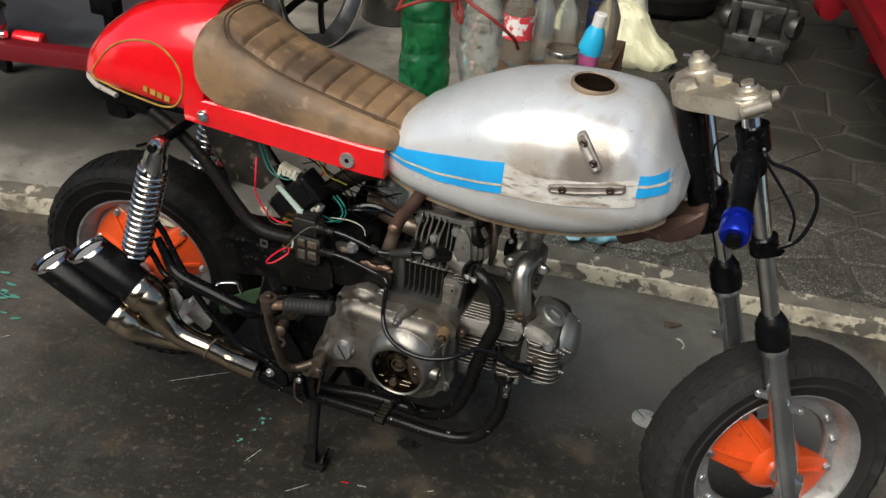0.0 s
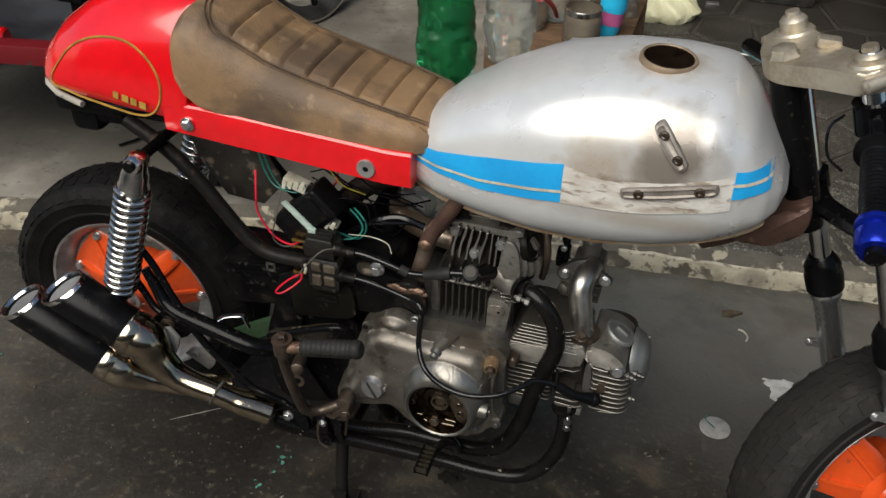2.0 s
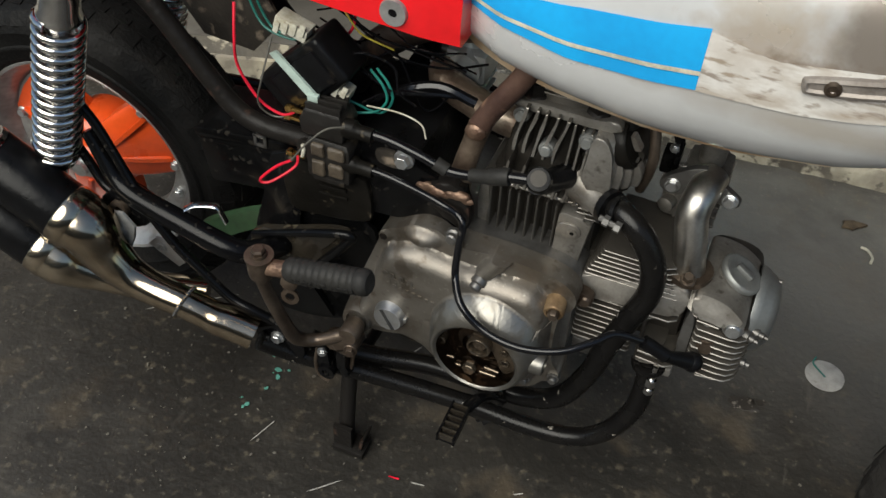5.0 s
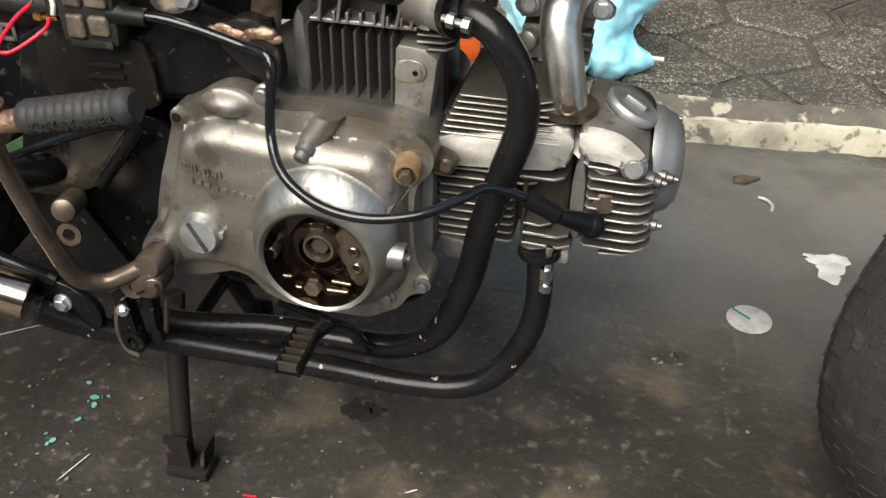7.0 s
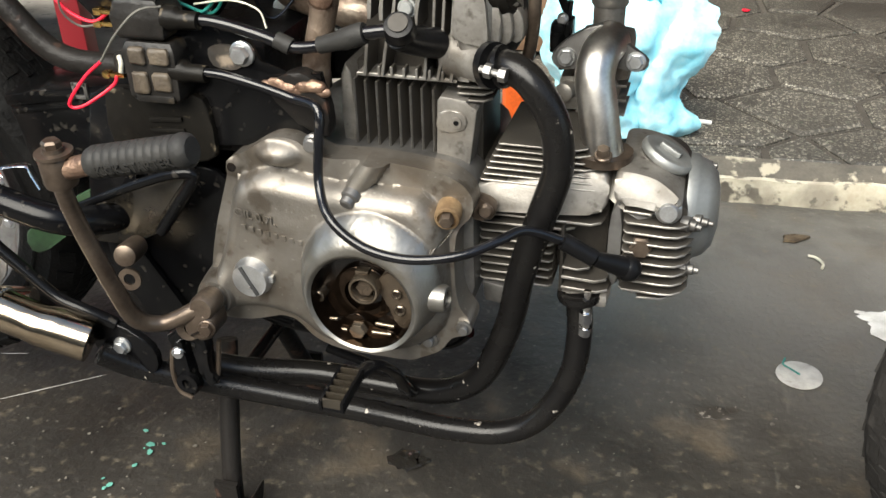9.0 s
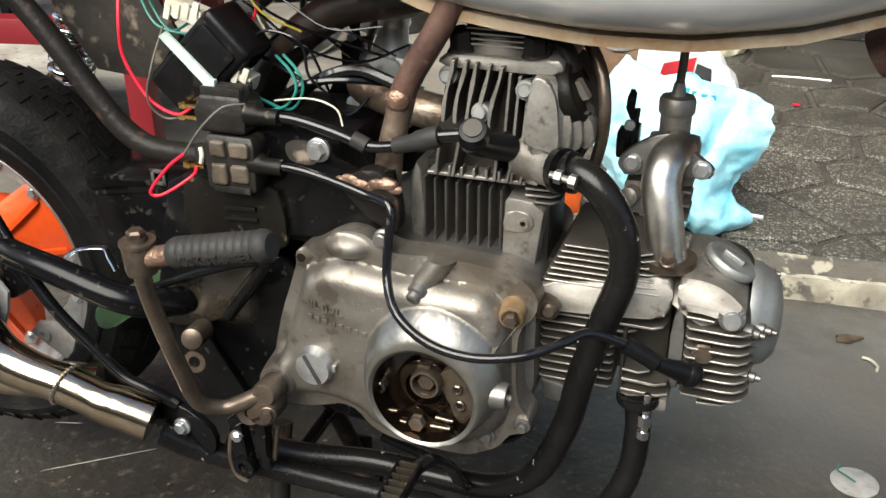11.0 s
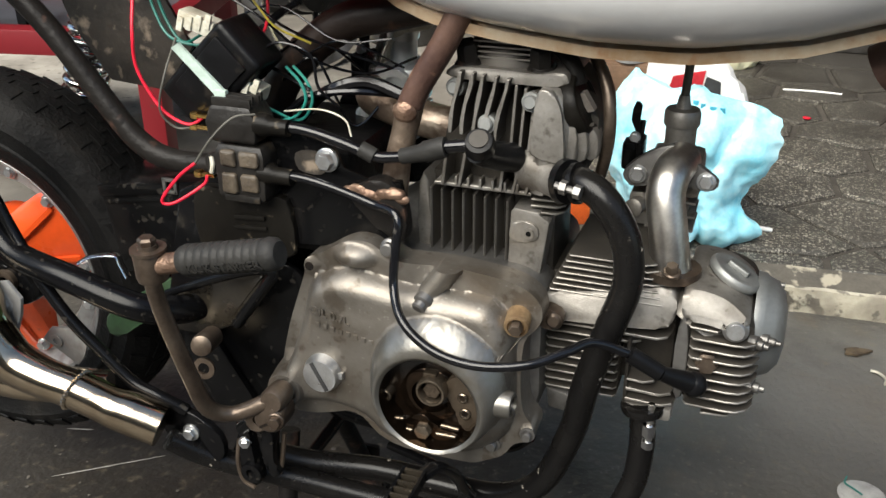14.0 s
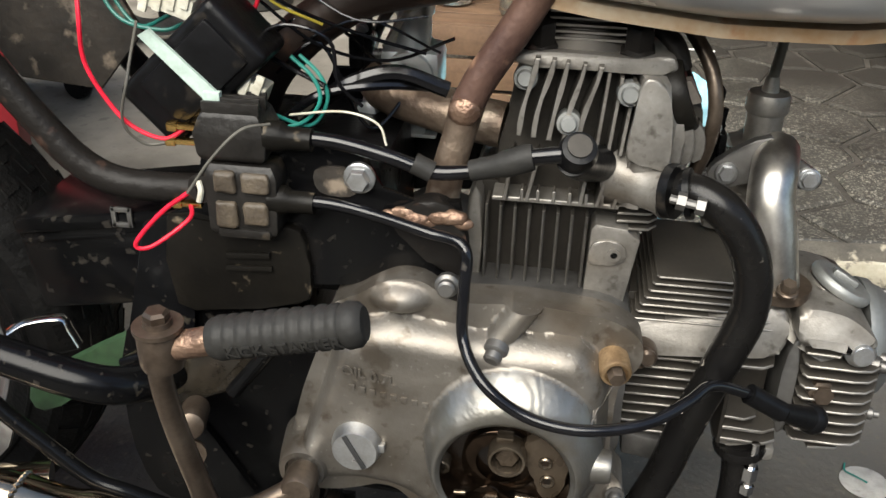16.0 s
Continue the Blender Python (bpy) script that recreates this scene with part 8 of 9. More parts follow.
sweep(bm, [(-0.226, -0.205, 0.51), (-0.212, -0.205, 0.514), (-0.202, -0.205, 0.517)], 0.0088, 14, 1)
part("pedal_stub", bm, COPPER, lever, "coppery bare stub of the pedal")
bm = B()
lathe(bm, [(0, 0.009), (0.0075, 0.009), (0.0078, 0.0145), (0.006, 0.0165), (0, 0.017)], (-0.236, -0.205, 0.517), (0, -0.05, 1), 6)
part("pivot_nut", bm, LEVER, lever)
bm = B()
lathe(bm, [(0.007, 0.004), (0.0148, 0.004), (0.0148, 0.0068), (0.007, 0.0068)], (-0.236, -0.205, 0.517), (0, -0.05, 1), 24, closed=True)
part("pivot_ring", bm, LEVER, lever)
bm = B()
prof = [(0, 0), (0.011, 0.0), (0.0122, 0.002)]
for i in range(10):
    h = 0.004 + i * 0.0076
    prof += [(0.0122, h), (0.0133, h + 0.0015), (0.0133, h + 0.0052), (0.0122, h + 0.0066)]
prof += [(0.0138, 0.083), (0.013, 0.089), (0.01, 0.092), (0, 0.092)]
lathe(bm, prof, (-0.2045, -0.205, 0.5172), (0.974, 0, 0.22), 22)
rubber = part("pedal_rubber", bm, GRIP, lever, "ribbed grey-black pedal rubber")
bm = text_mesh("KICK STARTER", 0.0105, 0.0006, "CENTER")
ux = Vector((0.974, 0, 0.22)).normalized()
uz = Vector((-0.22, 0, 0.974)).normalized()
for vv in bm.verts:
    h = vv.co.y - 0.0035
    vv.co = Vector((-0.2045, -0.205, 0.5172)) + ux * (0.046 + vv.co.x) + uz * h - Vector((0, 1, 0)) * (math.sqrt(0.0135 ** 2 - min(h * h, 0.00016)) + vv.co.z)
part("rubber_letters", bm, GRIP, rubber, "raised moulded letters")
bm = B()
bolt(bm, (-0.182, -0.127, 0.313), (0.2, -1, 0.1), 0.0065, 0.007)
part("lever_pinch_bolt", bm, LEVER, lever)
bm = B()
prism(bm, smooth2d([(-0.207, 0.312), (-0.196, 0.326), (-0.185, 0.326), (-0.176, 0.318), (-0.178, 0.303), (-0.19, 0.296), (-0.204, 0.3)], 3), -0.127, -0.1, 0.004, seg=3)
part("split_clamp", bm, LEVER, lever, "split pinch clamp of the lever", smooth=60)
# dark strip laid on the clamp as the shade of its slit
bm = B()
box(bm, (-0.189, -0.1265, 0.309), (0.026, 0.004, 0.0022), 0.0004, pose(0, 0, 0, 0, -32, 0))
part("clamp_slit", bm, OILDARK, lever)
bm = B()
for pts in ([(-0.24, 0.276), (-0.228, 0.278), (-0.225, 0.255), (-0.223, 0.236), (-0.219, 0.218), (-0.224, 0.208), (-0.236, 0.212), (-0.242, 0.23), (-0.238, 0.252)], [(-0.212, 0.281), (-0.2, 0.279), (-0.201, 0.255), (-0.2, 0.24), (-0.196, 0.23), (-0.203, 0.224), (-0.211, 0.235), (-0.213, 0.255)]):
    prism(bm, smooth2d(pts, 3), -0.108, -0.094, 0.003)
sweep(bm, [(-0.238, -0.1, 0.274), (-0.222, -0.103, 0.286), (-0.204, -0.1, 0.279)], 0.0085, 14, 4)
lathe(bm, [(0.0055, 0), (0.011, 0), (0.0115, 0.002), (0.0115, 0.008), (0.0055, 0.008)], (-0.227, -0.104, 0.226), (0, -1, 0), 18, closed=True)
peg = part("peg_bracket", bm, BLACK, bike, "glossy black hanging footpeg bracket with two legs")
bm = B()
lathe(bm, [(0.004, 0), (0.0125, 0), (0.0135, 0.002), (0.0135, 0.013), (0.012, 0.015), (0.004, 0.015)], (-0.213, -0.1, 0.295), (0.1, -1, 0.25), 22, closed=True)
part("clamp_knuckle", bm, LEVER, peg, "worn steel pinch clamp")
bm = B()
bolt(bm, (-0.232, -0.108, 0.262), (0.4, -1, -0.2), 0.005, 0.005)
part("clamp_screw", bm, STEEL, peg)
bm = B()
sweep(bm, [(-0.196, -0.09, 0.27), (-0.198, -0.096, 0.24), (-0.2, -0.1, 0.225)], 0.0026, 8, 4)
sweep(bm, [(-0.24, -0.106, 0.262), (-0.243, -0.108, 0.235), (-0.238, -0.109, 0.214), (-0.225, -0.109, 0.207)], 0.0026, 8, 4)
part("peg_spring", bm, LEVER, peg)
bm = B()
prism(bm, smooth2d([(-0.344, 0.387), (-0.29, 0.411), (-0.24, 0.432), (-0.214, 0.434), (-0.235, 0.402), (-0.259, 0.37), (-0.287, 0.356), (-0.343, 0.35)], 3), -0.064, -0.054, 0.005, seg=3)
sb = part("side_bracket", bm, OILPLATE, bike, "oily brown-black side bracket", smooth=60)
bm = B()
sweep(bm, [(-0.335, -0.075, 0.396), (-0.27, -0.077, 0.426), (-0.224, -0.077, 0.444), (-0.203, -0.074, 0.445), (-0.21, -0.073, 0.43), (-0.249, -0.073, 0.378)], 0.0048, 12, 5, rs=[0.004, 0.005, 0.0052, 0.0056, 0.006, 0.006])
part("bracket_edge", bm, BLACK, sb, "glossy black tube edge of the bracket")
for s in (-1, 1):
    bm = B()
    y0, y1 = CY + s * 0.05, CY + s * 0.118
    sweep(bm, [(-0.243, y0, 0.2), (-0.24, y0 + s * 0.02, 0.14), (-0.232, y1 - s * 0.015, 0.06), (-0.226, y1, 0.014)], 0.0115, 10, 3)
    box(bm, (-0.219, y1, 0.0065), (0.05, 0.034, 0.013), 0.004)
    cube8(bm, (-0.2, y1 + s * -0.004, 0.024), (0.003, 0, 0.004), (0, 0.014, 0), (0.003, 0, 0.018))
    cube8(bm, (-0.228, y1 + s * 0.008, 0.03), (0.014, 0, 0.0), (0, 0.003, 0), (0, 0, 0.026))
    part("centre_stand_leg", bm, BLACKRUST, bike, "rusty centre stand leg with flat foot")
pipe("stand_crossbar", [(-0.219, -0.02, 0.17), (-0.219, 0.12, 0.17)], 0.008, BLACK, bike, n=1)
pipe("lower_frame_tube", [(-0.27, 0.02, 0.29), (-0.2, 0.02, 0.235), (-0.1, 0.02, 0.225), (0.0, 0.02, 0.23), (0.03, 0.02, 0.25)], 0.012, BLACK, bike, "black lower frame tube")

# ---------------------------------------------------------------- floor marks
def flake(bm, c, r, k=9, thick=0.0015, seed=0, squash=1.0, turn=0.0):
    """A small flat irregular chip lying on the floor."""
    rnd = random.Random(seed)
    ring = [(c[0] + math.cos(turn) * x - math.sin(turn) * y, c[1] + math.sin(turn) * x + math.cos(turn) * y) for x, y in ((r * rnd.uniform(0.55, 1.1) * math.cos(2 * math.pi * i / k), squash * r * rnd.uniform(0.55, 1.1) * math.sin(2 * math.pi * i / k)) for i in range(k))]
    lo = [bm.verts.new((x, y, c[2])) for x, y in ring]
    hi = [bm.verts.new((c[0] + (x - c[0]) * 0.96, c[1] + (y - c[1]) * 0.96, c[2] + thick)) for x, y in ring]
    bm.faces.new(hi)
    for i in range(k):
        bm.faces.new((lo[i], lo[(i + 1) % k], hi[(i + 1) % k], hi[i]))


bm = B()
lathe(bm, [(0.031, 0.0), (0.031, 0.0008), (0.03, 0.0012), (0.0, 0.0012)], (0.413, 0.358, 0.003), (0, 0, 1), 32)
solid("white_disc", bm, DISCMARK, "thin round off-white disc lying on the floor", "disc")
bm = B()
sweep(bm, [(0.395, 0.39, 0.006), (0.392, 0.375, 0.006), (0.4, 0.36, 0.011), (0.412, 0.348, 0.012)], 0.0012, 6, 5)
solid("wire_scrap", bm, TEALW, "thin scrap of green wire on the floor", "wire")
bm = B()
sweep(bm, [(0.44, 0.69, 0.005), (0.452, 0.688, 0.004), (0.462, 0.67, 0.005), (0.46, 0.655, 0.004)], 0.0025, 6, 5)
solid("string_scrap", bm, CREAM, "pale curl of string on the floor", "scrap")
bm = B()
flake(bm, (0.538, 0.536, 0.002), 0.042, 17, 0.0006, seed=3, squash=0.42, turn=0.25)
flake(bm, (0.537, 0.512, 0.0022), 0.031, 17, 0.0006, seed=8, squash=0.72, turn=0.9)
flake(bm, (0.534, 0.49, 0.0026), 0.021, 11, 0.0006, seed=4, turn=0.6)
flake(bm, (0.507, 0.54, 0.0024), 0.011, 9, 0.0006, seed=14, squash=0.5)
solid("white_paint_patch", bm, DEBRIS_W, "torn white paint patch on the floor", "paint mark", kind="stuff")
bm = B()
for i, (x, y) in enumerate(((-0.386, 0.008), (-0.396, -0.068), (-0.38, -0.004), (-0.405, 0.03), (-0.385, -0.03), (-0.4, -0.074), (-0.37, 0.014), (-0.41, -0.06), (-0.39, 0.0))):
    flake(bm, (x, y, 0.002), 0.0068 - 0.0006 * i, 9, 0.0006, seed=20 + i, squash=0.7, turn=i)
solid("teal_chips", bm, DEBRIS_T, "small teal paint chips on the floor", "paint chips", kind="stuff")
bm = B()
for i in range(40):
    flake(bm, (-1.28 + random.gauss(0, 0.07), 0.13 + random.gauss(0, 0.035), 0.002), random.uniform(0.004, 0.02), 11, 0.0006, seed=100 + i, squash=0.35, turn=random.gauss(0.3, 0.2))
solid("teal_paint_splash", bm, DEBRIS_T, "smeared teal paint on the floor", "paint mark", kind="stuff")
bm = B()
marks = [((-0.656, 0.018), (-0.521, 0.12)), ((-0.7, 0.124), (-0.66, 0.135)), ((-0.25, -0.17), (-0.2, -0.12)), ((-0.12, -0.09), (-0.09, -0.085))]
rnd = random.Random(9)
for i in range(14):
    x, y, a = rnd.uniform(-1.1, 0.5), rnd.uniform(-0.5, 0.5), rnd.gauss(0.6, 0.5)
    q = abs(rnd.gauss(0.02, 0.02)) + 0.008
    marks.append(((x, y), (x + q * math.cos(a), y + q * math.sin(a))))
for i, (p, q) in enumerate(marks):
    c, ln = ((p[0] + q[0]) / 2, (p[1] + q[1]) / 2), math.hypot(q[0] - p[0], q[1] - p[1])
    flake(bm, (c[0], c[1], 0.003), ln / 2, 8, 0.0004, seed=500 + i, squash=0.0022 / ln, turn=math.atan2(q[1] - p[1], q[0] - p[0]))
solid("floor_scratches", bm, DISCMARK, "thin pale scratches on the floor", "scratches", kind="stuff")
bm = B()
for i in range(900):
    x, y = (random.uniform(-1.3, 1.2), random.uniform(-0.7, 0.8)) if i % 2 == 0 else (random.gauss(-0.4, 0.3), random.gauss(-0.14, 0.2))
    if y < kerb_y(x) - 0.03:
        flake(bm, (x, y, 0.003), abs(random.gauss(0.0, 0.0013)) + 0.0005, 7, 0.0004, seed=300 + i, squash=random.uniform(0.3, 1), turn=random.uniform(0, 3))
solid("floor_grit", bm, GRITM, "scattered pale grit on the floor", "grit", kind="stuff")
for i, (x, y, r) in enumerate(((-0.063, 0.064, 0.026), (-0.04, 0.068, 0.011))):
    bm = B()
    flake(bm, (x, y, 0.0025), r, 18, 0.0005, seed=60 + i, squash=0.85)
    solid("oil_drip", bm, OILSTAIN, "wet dark oil drip on the floor", "oil stain", "oil drips")
for i, (x, y, r) in enumerate(((0.302, 0.25, 0.026), (0.325, 0.262, 0.012))):
    bm = B()
    flake(bm, (x, y, 0.0025), r, 18, 0.0005, seed=66 + i, squash=0.7)
    solid("dirt_stain", bm, DIRTSTAIN, "brown gritty stain on the floor", "stain", "stains")
bm = B()
flake(bm, (-0.140, -0.092, 0.003), 0.014, 8, 0.0006, seed=31, squash=0.12, turn=0.1)
solid("red_streak", bm, REDW, "thin red streak of paint on the floor", "paint mark", kind="stuff")
bm = B()
flake(bm, (0.42, 0.745, 0.003), 0.03, 14, 0.004, seed=77, squash=0.45, turn=0.4)
solid("leaf_scrap", bm, DRYLEAF, "brown dry leaf scrap by the kerb", "scrap")
bm = B()
sweep(bm, [(-0.05, -0.35, 0.006), (-0.03, -0.353, 0.006), (-0.015, -0.35, 0.006)], 0.0018, 6, 3)
solid("red_wire_scrap", bm, REDW, "short scrap of red wire on the floor", "wire")

# ---------------------------------------------------------------- things on the pavement
def crumpled(bm, rings, amp, freq, seed):
    loft(bm, rings)
    bmesh.ops.subdivide_edges(bm, edges=bm.edges[:], cuts=2, use_grid_fill=True)
    bmesh.ops.recalc_face_normals(bm, faces=bm.faces[:])
    for v in bm.verts:
        q = v.co + 0.02 * Vector((noise.noise(v.co * 14), noise.noise(v.co * 14 + Vector((5, 0, 0))), 0))
        k = noise.noise(v.co * freq + Vector((seed, 0, 0))) + 0.9 * (0.4 - abs(noise.noise(q * freq * 1.9 + Vector((0, seed, 0))))) + 0.25 * (0.3 - abs(noise.noise(q * freq * 4.5 + Vector((seed, seed, 0)))))
        v.co += v.normal * amp * k


def sack(name, material, base, profile, amp, freq, seed, label, category, k=30):
    """A limp bag: (height, half width, half depth, lean x, lean y) rings, creased."""
    bm = B()
    rings = []
    for h, w, d, lx, ly in profile:
        rings.append([(base[0] + lx + w * math.copysign(abs(math.cos(a)) ** 0.8, math.cos(a)), base[1] + ly + d * math.sin(a), base[2] + h) for a in (2 * math.pi * i / k for i in range(k))])
    crumpled(bm, rings, amp, freq, seed)
    return solid(name, bm, material, label, category, smooth=42)


from mathutils.bvhtree import BVHTree


def pillow_bag(z0, tops, rows):
    """A flat bag with side seams: top edge as (s, z), rows as (v, x left, x right, half depth, y)."""
    def lerp(tab, q):
        for (a, *p), (b, *r) in zip(tab, tab[1:]):
            if q <= b:
                k = (q - a) / (b - a)
                return [u + (w - u) * k for u, w in zip(p, r)]
        return tab[-1][1:]
    bm = B()
    rings = []
    n = 48
    for j in range(43):
        v = j / 42
        xl, xr, d, yc = lerp(rows, v)
        ring = []
        for i in range(2 * n):
            s = -1 + 2 * i / n if i <= n else 1 - 2 * (i - n) / n
            side = -1 if i <= n else 1
            z = z0 + v * (lerp(tops, s)[0] - z0)
            x = xl + (s + 1) / 2 * (xr - xl)
            fold = 0.5 * math.exp(-((s - 0.1 - 0.5 * (v - 0.5)) / 0.16) ** 2) - 0.55 * math.exp(-((s + 0.45 + 0.3 * v) / 0.1) ** 2) - 0.5 * math.exp(-((s - 0.62 + 0.5 * (1 - v)) / 0.09) ** 2)
            ring.append((x, yc + side * d * (1 - abs(s) ** 2.2) * (1 + 0.6 * fold), z))
        rings.append(ring)
    loft(bm, rings)
    bmesh.ops.recalc_face_normals(bm, faces=bm.faces[:])
    bm.normal_update()
    for q in bm.verts:
        p = q.co + 0.012 * Vector((noise.noise(q.co * 20), 0, noise.noise(q.co * 20 + Vector((7, 0, 0)))))
        ridge = 0.3 - abs(noise.noise(p * 11 + Vector((3, 0, 0)))) + 0.6 * (0.3 - abs(noise.noise(p * 22))) + 0.38 * (0.3 - abs(noise.noise(p * 46)))
        q.co += q.normal * 0.021 * ridge
    return bm


bm = pillow_bag(PZ + 0.004, [(-1, 0.335), (-0.78, 0.392), (-0.6, 0.362), (-0.3, 0.35), (0.0, 0.356), (0.2, 0.35), (0.6, 0.335), (1, 0.312)], [(0, -0.01, 0.225, 0.05, 0.995), (0.08, -0.02, 0.24, 0.064, 0.99), (0.3, -0.05, 0.204, 0.07, 0.995), (0.5, -0.066, 0.218, 0.07, 1.0), (0.7, -0.078, 0.244, 0.06, 1.005), (0.88, -0.07, 0.25, 0.036, 1.02), (1, -0.062, 0.249, 0.006, 1.03)])
tree = BVHTree.FromBMesh(bm)
bag = thing("cyan_plastic_bag", (0.085, 1.0, PZ), "crumpled cyan plastic bag standing on the pavement", "plastic bag")
sheet = part("bag_body", bm, CYANBAG, bag, smooth=55)
for i, (x, z, w) in enumerate(((0.075, 0.338, 0.008), (0.092, 0.337, 0.011), (0.106, 0.334, 0.009), (0.125, 0.331, 0.012), (0.142, 0.329, 0.01), (-0.058, 0.17, 0.008), (-0.05, 0.155, 0.012), (-0.052, 0.14, 0.009))):
    p = tree.ray_cast(Vector((x, 0.5, z)), Vector((0, 1, 0)))[0]
    if p:
        bm = B()
        box(bm, (p.x, p.y - 0.0015, p.z), (w, 0.001, 0.011), 0.0003)
        part("printed_bar", bm, PRINTTEAL, bag, "dark teal unreadable print" if i == 0 else "")
sack("yellow_plastic_bag", YELLOWBAG, (0.015, 2.42, PZ + 0.004), [(0, 0.14, 0.08, 0, 0), (0.03, 0.16, 0.1, 0, 0), (0.09, 0.13, 0.09, -0.03, 0), (0.16, 0.085, 0.06, -0.06, 0.02), (0.21, 0.05, 0.04, -0.07, 0.02), (0.225, 0.03, 0.03, -0.07, 0.02)], 0.03, 10, 8.0, "crumpled pale yellow plastic bag", "plastic bag")
sack("milky_plastic_bag", CLEARBAG, (-0.05, 2.5, PZ + 0.12), [(0, 0.05, 0.04, 0, 0), (0.08, 0.075, 0.05, -0.005, 0), (0.16, 0.07, 0.05, -0.01, 0.01), (0.24, 0.06, 0.04, -0.02, 0.02), (0.32, 0.045, 0.03, -0.03, 0.02), (0.38, 0.02, 0.02, -0.03, 0.02)], 0.03, 12, 5.0, "twisted milky clear plastic bag tied on the yellow one", "plastic bag")
bm = B()
prism(bm, smooth2d([(-0.03, PZ + 0.001), (-0.025, 0.34), (-0.012, 0.372), (0.06, 0.378), (0.128, 0.374), (0.152, 0.34), (0.186, 0.285), (0.176, PZ + 0.001)], 2), 1.15, 1.19, 0.006)
packet = solid("white_red_packet", bm, WHITE, "white and red card packet behind the cyan bag", "packet")
bm = B()
prism(bm, [(0.012, 0.27), (0.03, 0.345), (0.094, 0.362), (0.08, 0.27)], 1.1465, 1.1495)
part("red_panel", bm, REDCARD, packet, "bright red panel")
# black sheet put in for the shaded gap beside the red panel
bm = B()
prism(bm, [(0.082, 0.27), (0.096, 0.35), (0.125, 0.34), (0.13, 0.27)], 1.1465, 1.1495)
part("black_panel", bm, PRINT, packet, "black panel standing for a dark gap")
bm = B()
box(bm, (-0.12, 0.985, PZ + 0.045), (0.05, 0.05, 0.09), 0.004, pose(0, 0, 0, 8, 0, 20))
solid("orange_box", bm, ORANGEBOX, "small bright orange box by the kerb", "box")
bm = B()
sweep(bm, [(0.225, 1.06, PZ + 0.005), (0.245, 1.05, PZ + 0.008), (0.262, 1.055, PZ + 0.005)], 0.005, 8, 4)
solid("tissue_twist", bm, WHITE, "white twist of paper on the pavement", "scrap")
bm = B()
flake(bm, (-0.05, 0.93, PZ + 0.003), 0.008, 7, 0.002, seed=5)
flake(bm, (0.324, 1.864, PZ + 0.003), 0.013, 7, 0.002, seed=6)
solid("red_chips", bm, REDW, "small red plastic chips on the pavement", "scrap", kind="stuff")
bm = B()
sweep(bm, [(0.256, 2.133, PZ + 0.005), (0.34, 2.136, PZ + 0.006), (0.421, 2.133, PZ + 0.005)], 0.003, 6, 3)
solid("white_stick", bm, WHITE, "thin white stick on the pavement", "stick")


def bottle(name, base, prof, material, label, seg=26, axis=(0, 0, 1)):
    root = thing(name, base, label, "bottle", "bottles by the wall")
    bm = B()
    lathe(bm, prof, base, axis, seg)
    part("body", bm, material, root, smooth=50)
    return root


def band(root, name, base, r, h0, h1, material, label="", axis=(0, 0, 1), seg=26):
    bm = B()
    lathe(bm, [(r - 0.001, h0), (r, h0 + 0.001), (r, h1 - 0.001), (r - 0.001, h1)], base, axis, seg)
    part(name, bm, material, root, label)


def cap(root, base, r, h0, h1, material, label="", axis=(0, 0, 1)):
    bm = B()
    lathe(bm, [(r * 0.9, h0), (r, h0 + 0.002), (r, h1 - 0.003), (r * 0.85, h1), (0, h1)], base, axis, 20)
    part("cap", bm, material, root, label)


def pet(R, H):
    pr = [(0, 0.012), (R * 0.5, 0.0), (R * 0.85, 0.004), (R, 0.03)]
    for i in range(1, 7):
        h = 0.03 + (H * 0.62 - 0.03) * i / 7
        pr += [(R, h - 0.008), (R * 0.965, h), (R, h + 0.008)]
    return pr + [(R, H * 0.66), (R * 0.9, H * 0.76), (R * 0.6, H * 0.86), (0.016, H * 0.93), (0.014, H), (0, H)]


# two drink bottles that hang on a red cord behind the tank
for nm, base, H, R, mt, ax, lab in (("green_bottle", (-0.143, 0.27, 0.703), 0.262, 0.048, GREENPET, (-0.07, 0.08, 1), "crumpled green plastic drink bottle hung on a red cord"),
                                    ("clear_bottle", (-0.058, 0.32, 0.735), 0.215, 0.04, CLEARPET, (0.0, 0.1, 1), "crumpled clear plastic drink bottle hung on a red cord")):
    root = thing(nm, base, lab, "bottle", "bottles on the cord")
    bm = B()
    d, u, v = frame_axes(ax)
    q = H / 0.262
    pr = [(0, 0.0), (R * 0.35, 0.004), (R * 0.75, 0.02), (R * 0.98, 0.05), (R * 1.05, 0.085 * q), (R * 1.0, 0.11 * q), (R * 0.97, 0.115 * q), (R, 0.125 * q), (R * 0.98, 0.17 * q), (R * 0.93, 0.175 * q), (R * 0.97, 0.185 * q), (R * 0.95, H - 0.065), (R * 0.7, H - 0.035), (0.015, H - 0.012), (0.014, H), (0, H)]
    fine = []
    for (r0, h0), (r1, h1) in zip(pr, pr[1:]):
        m = max(1, int(math.hypot(r1 - r0, h1 - h0) / 0.006))
        fine += [(r0 + (r1 - r0) * j / m, h0 + (h1 - h0) * j / m) for j in range(m)]
    lathe(bm, fine + [pr[-1]], base, ax, 48)
    for vv in bm.verts:
        crease = noise.noise(vv.co * 24) * 0.12 + (0.25 - abs(noise.noise(vv.co * 38))) * 0.2 + (0.25 - abs(noise.noise(vv.co * 75 + Vector((4, 0, 0))))) * 0.1
        vv.co += (vv.co - Vector(base) - d * (vv.co - Vector(base)).dot(d)) * crease
    part("body", bm, mt, root, smooth=32)
bm = B()
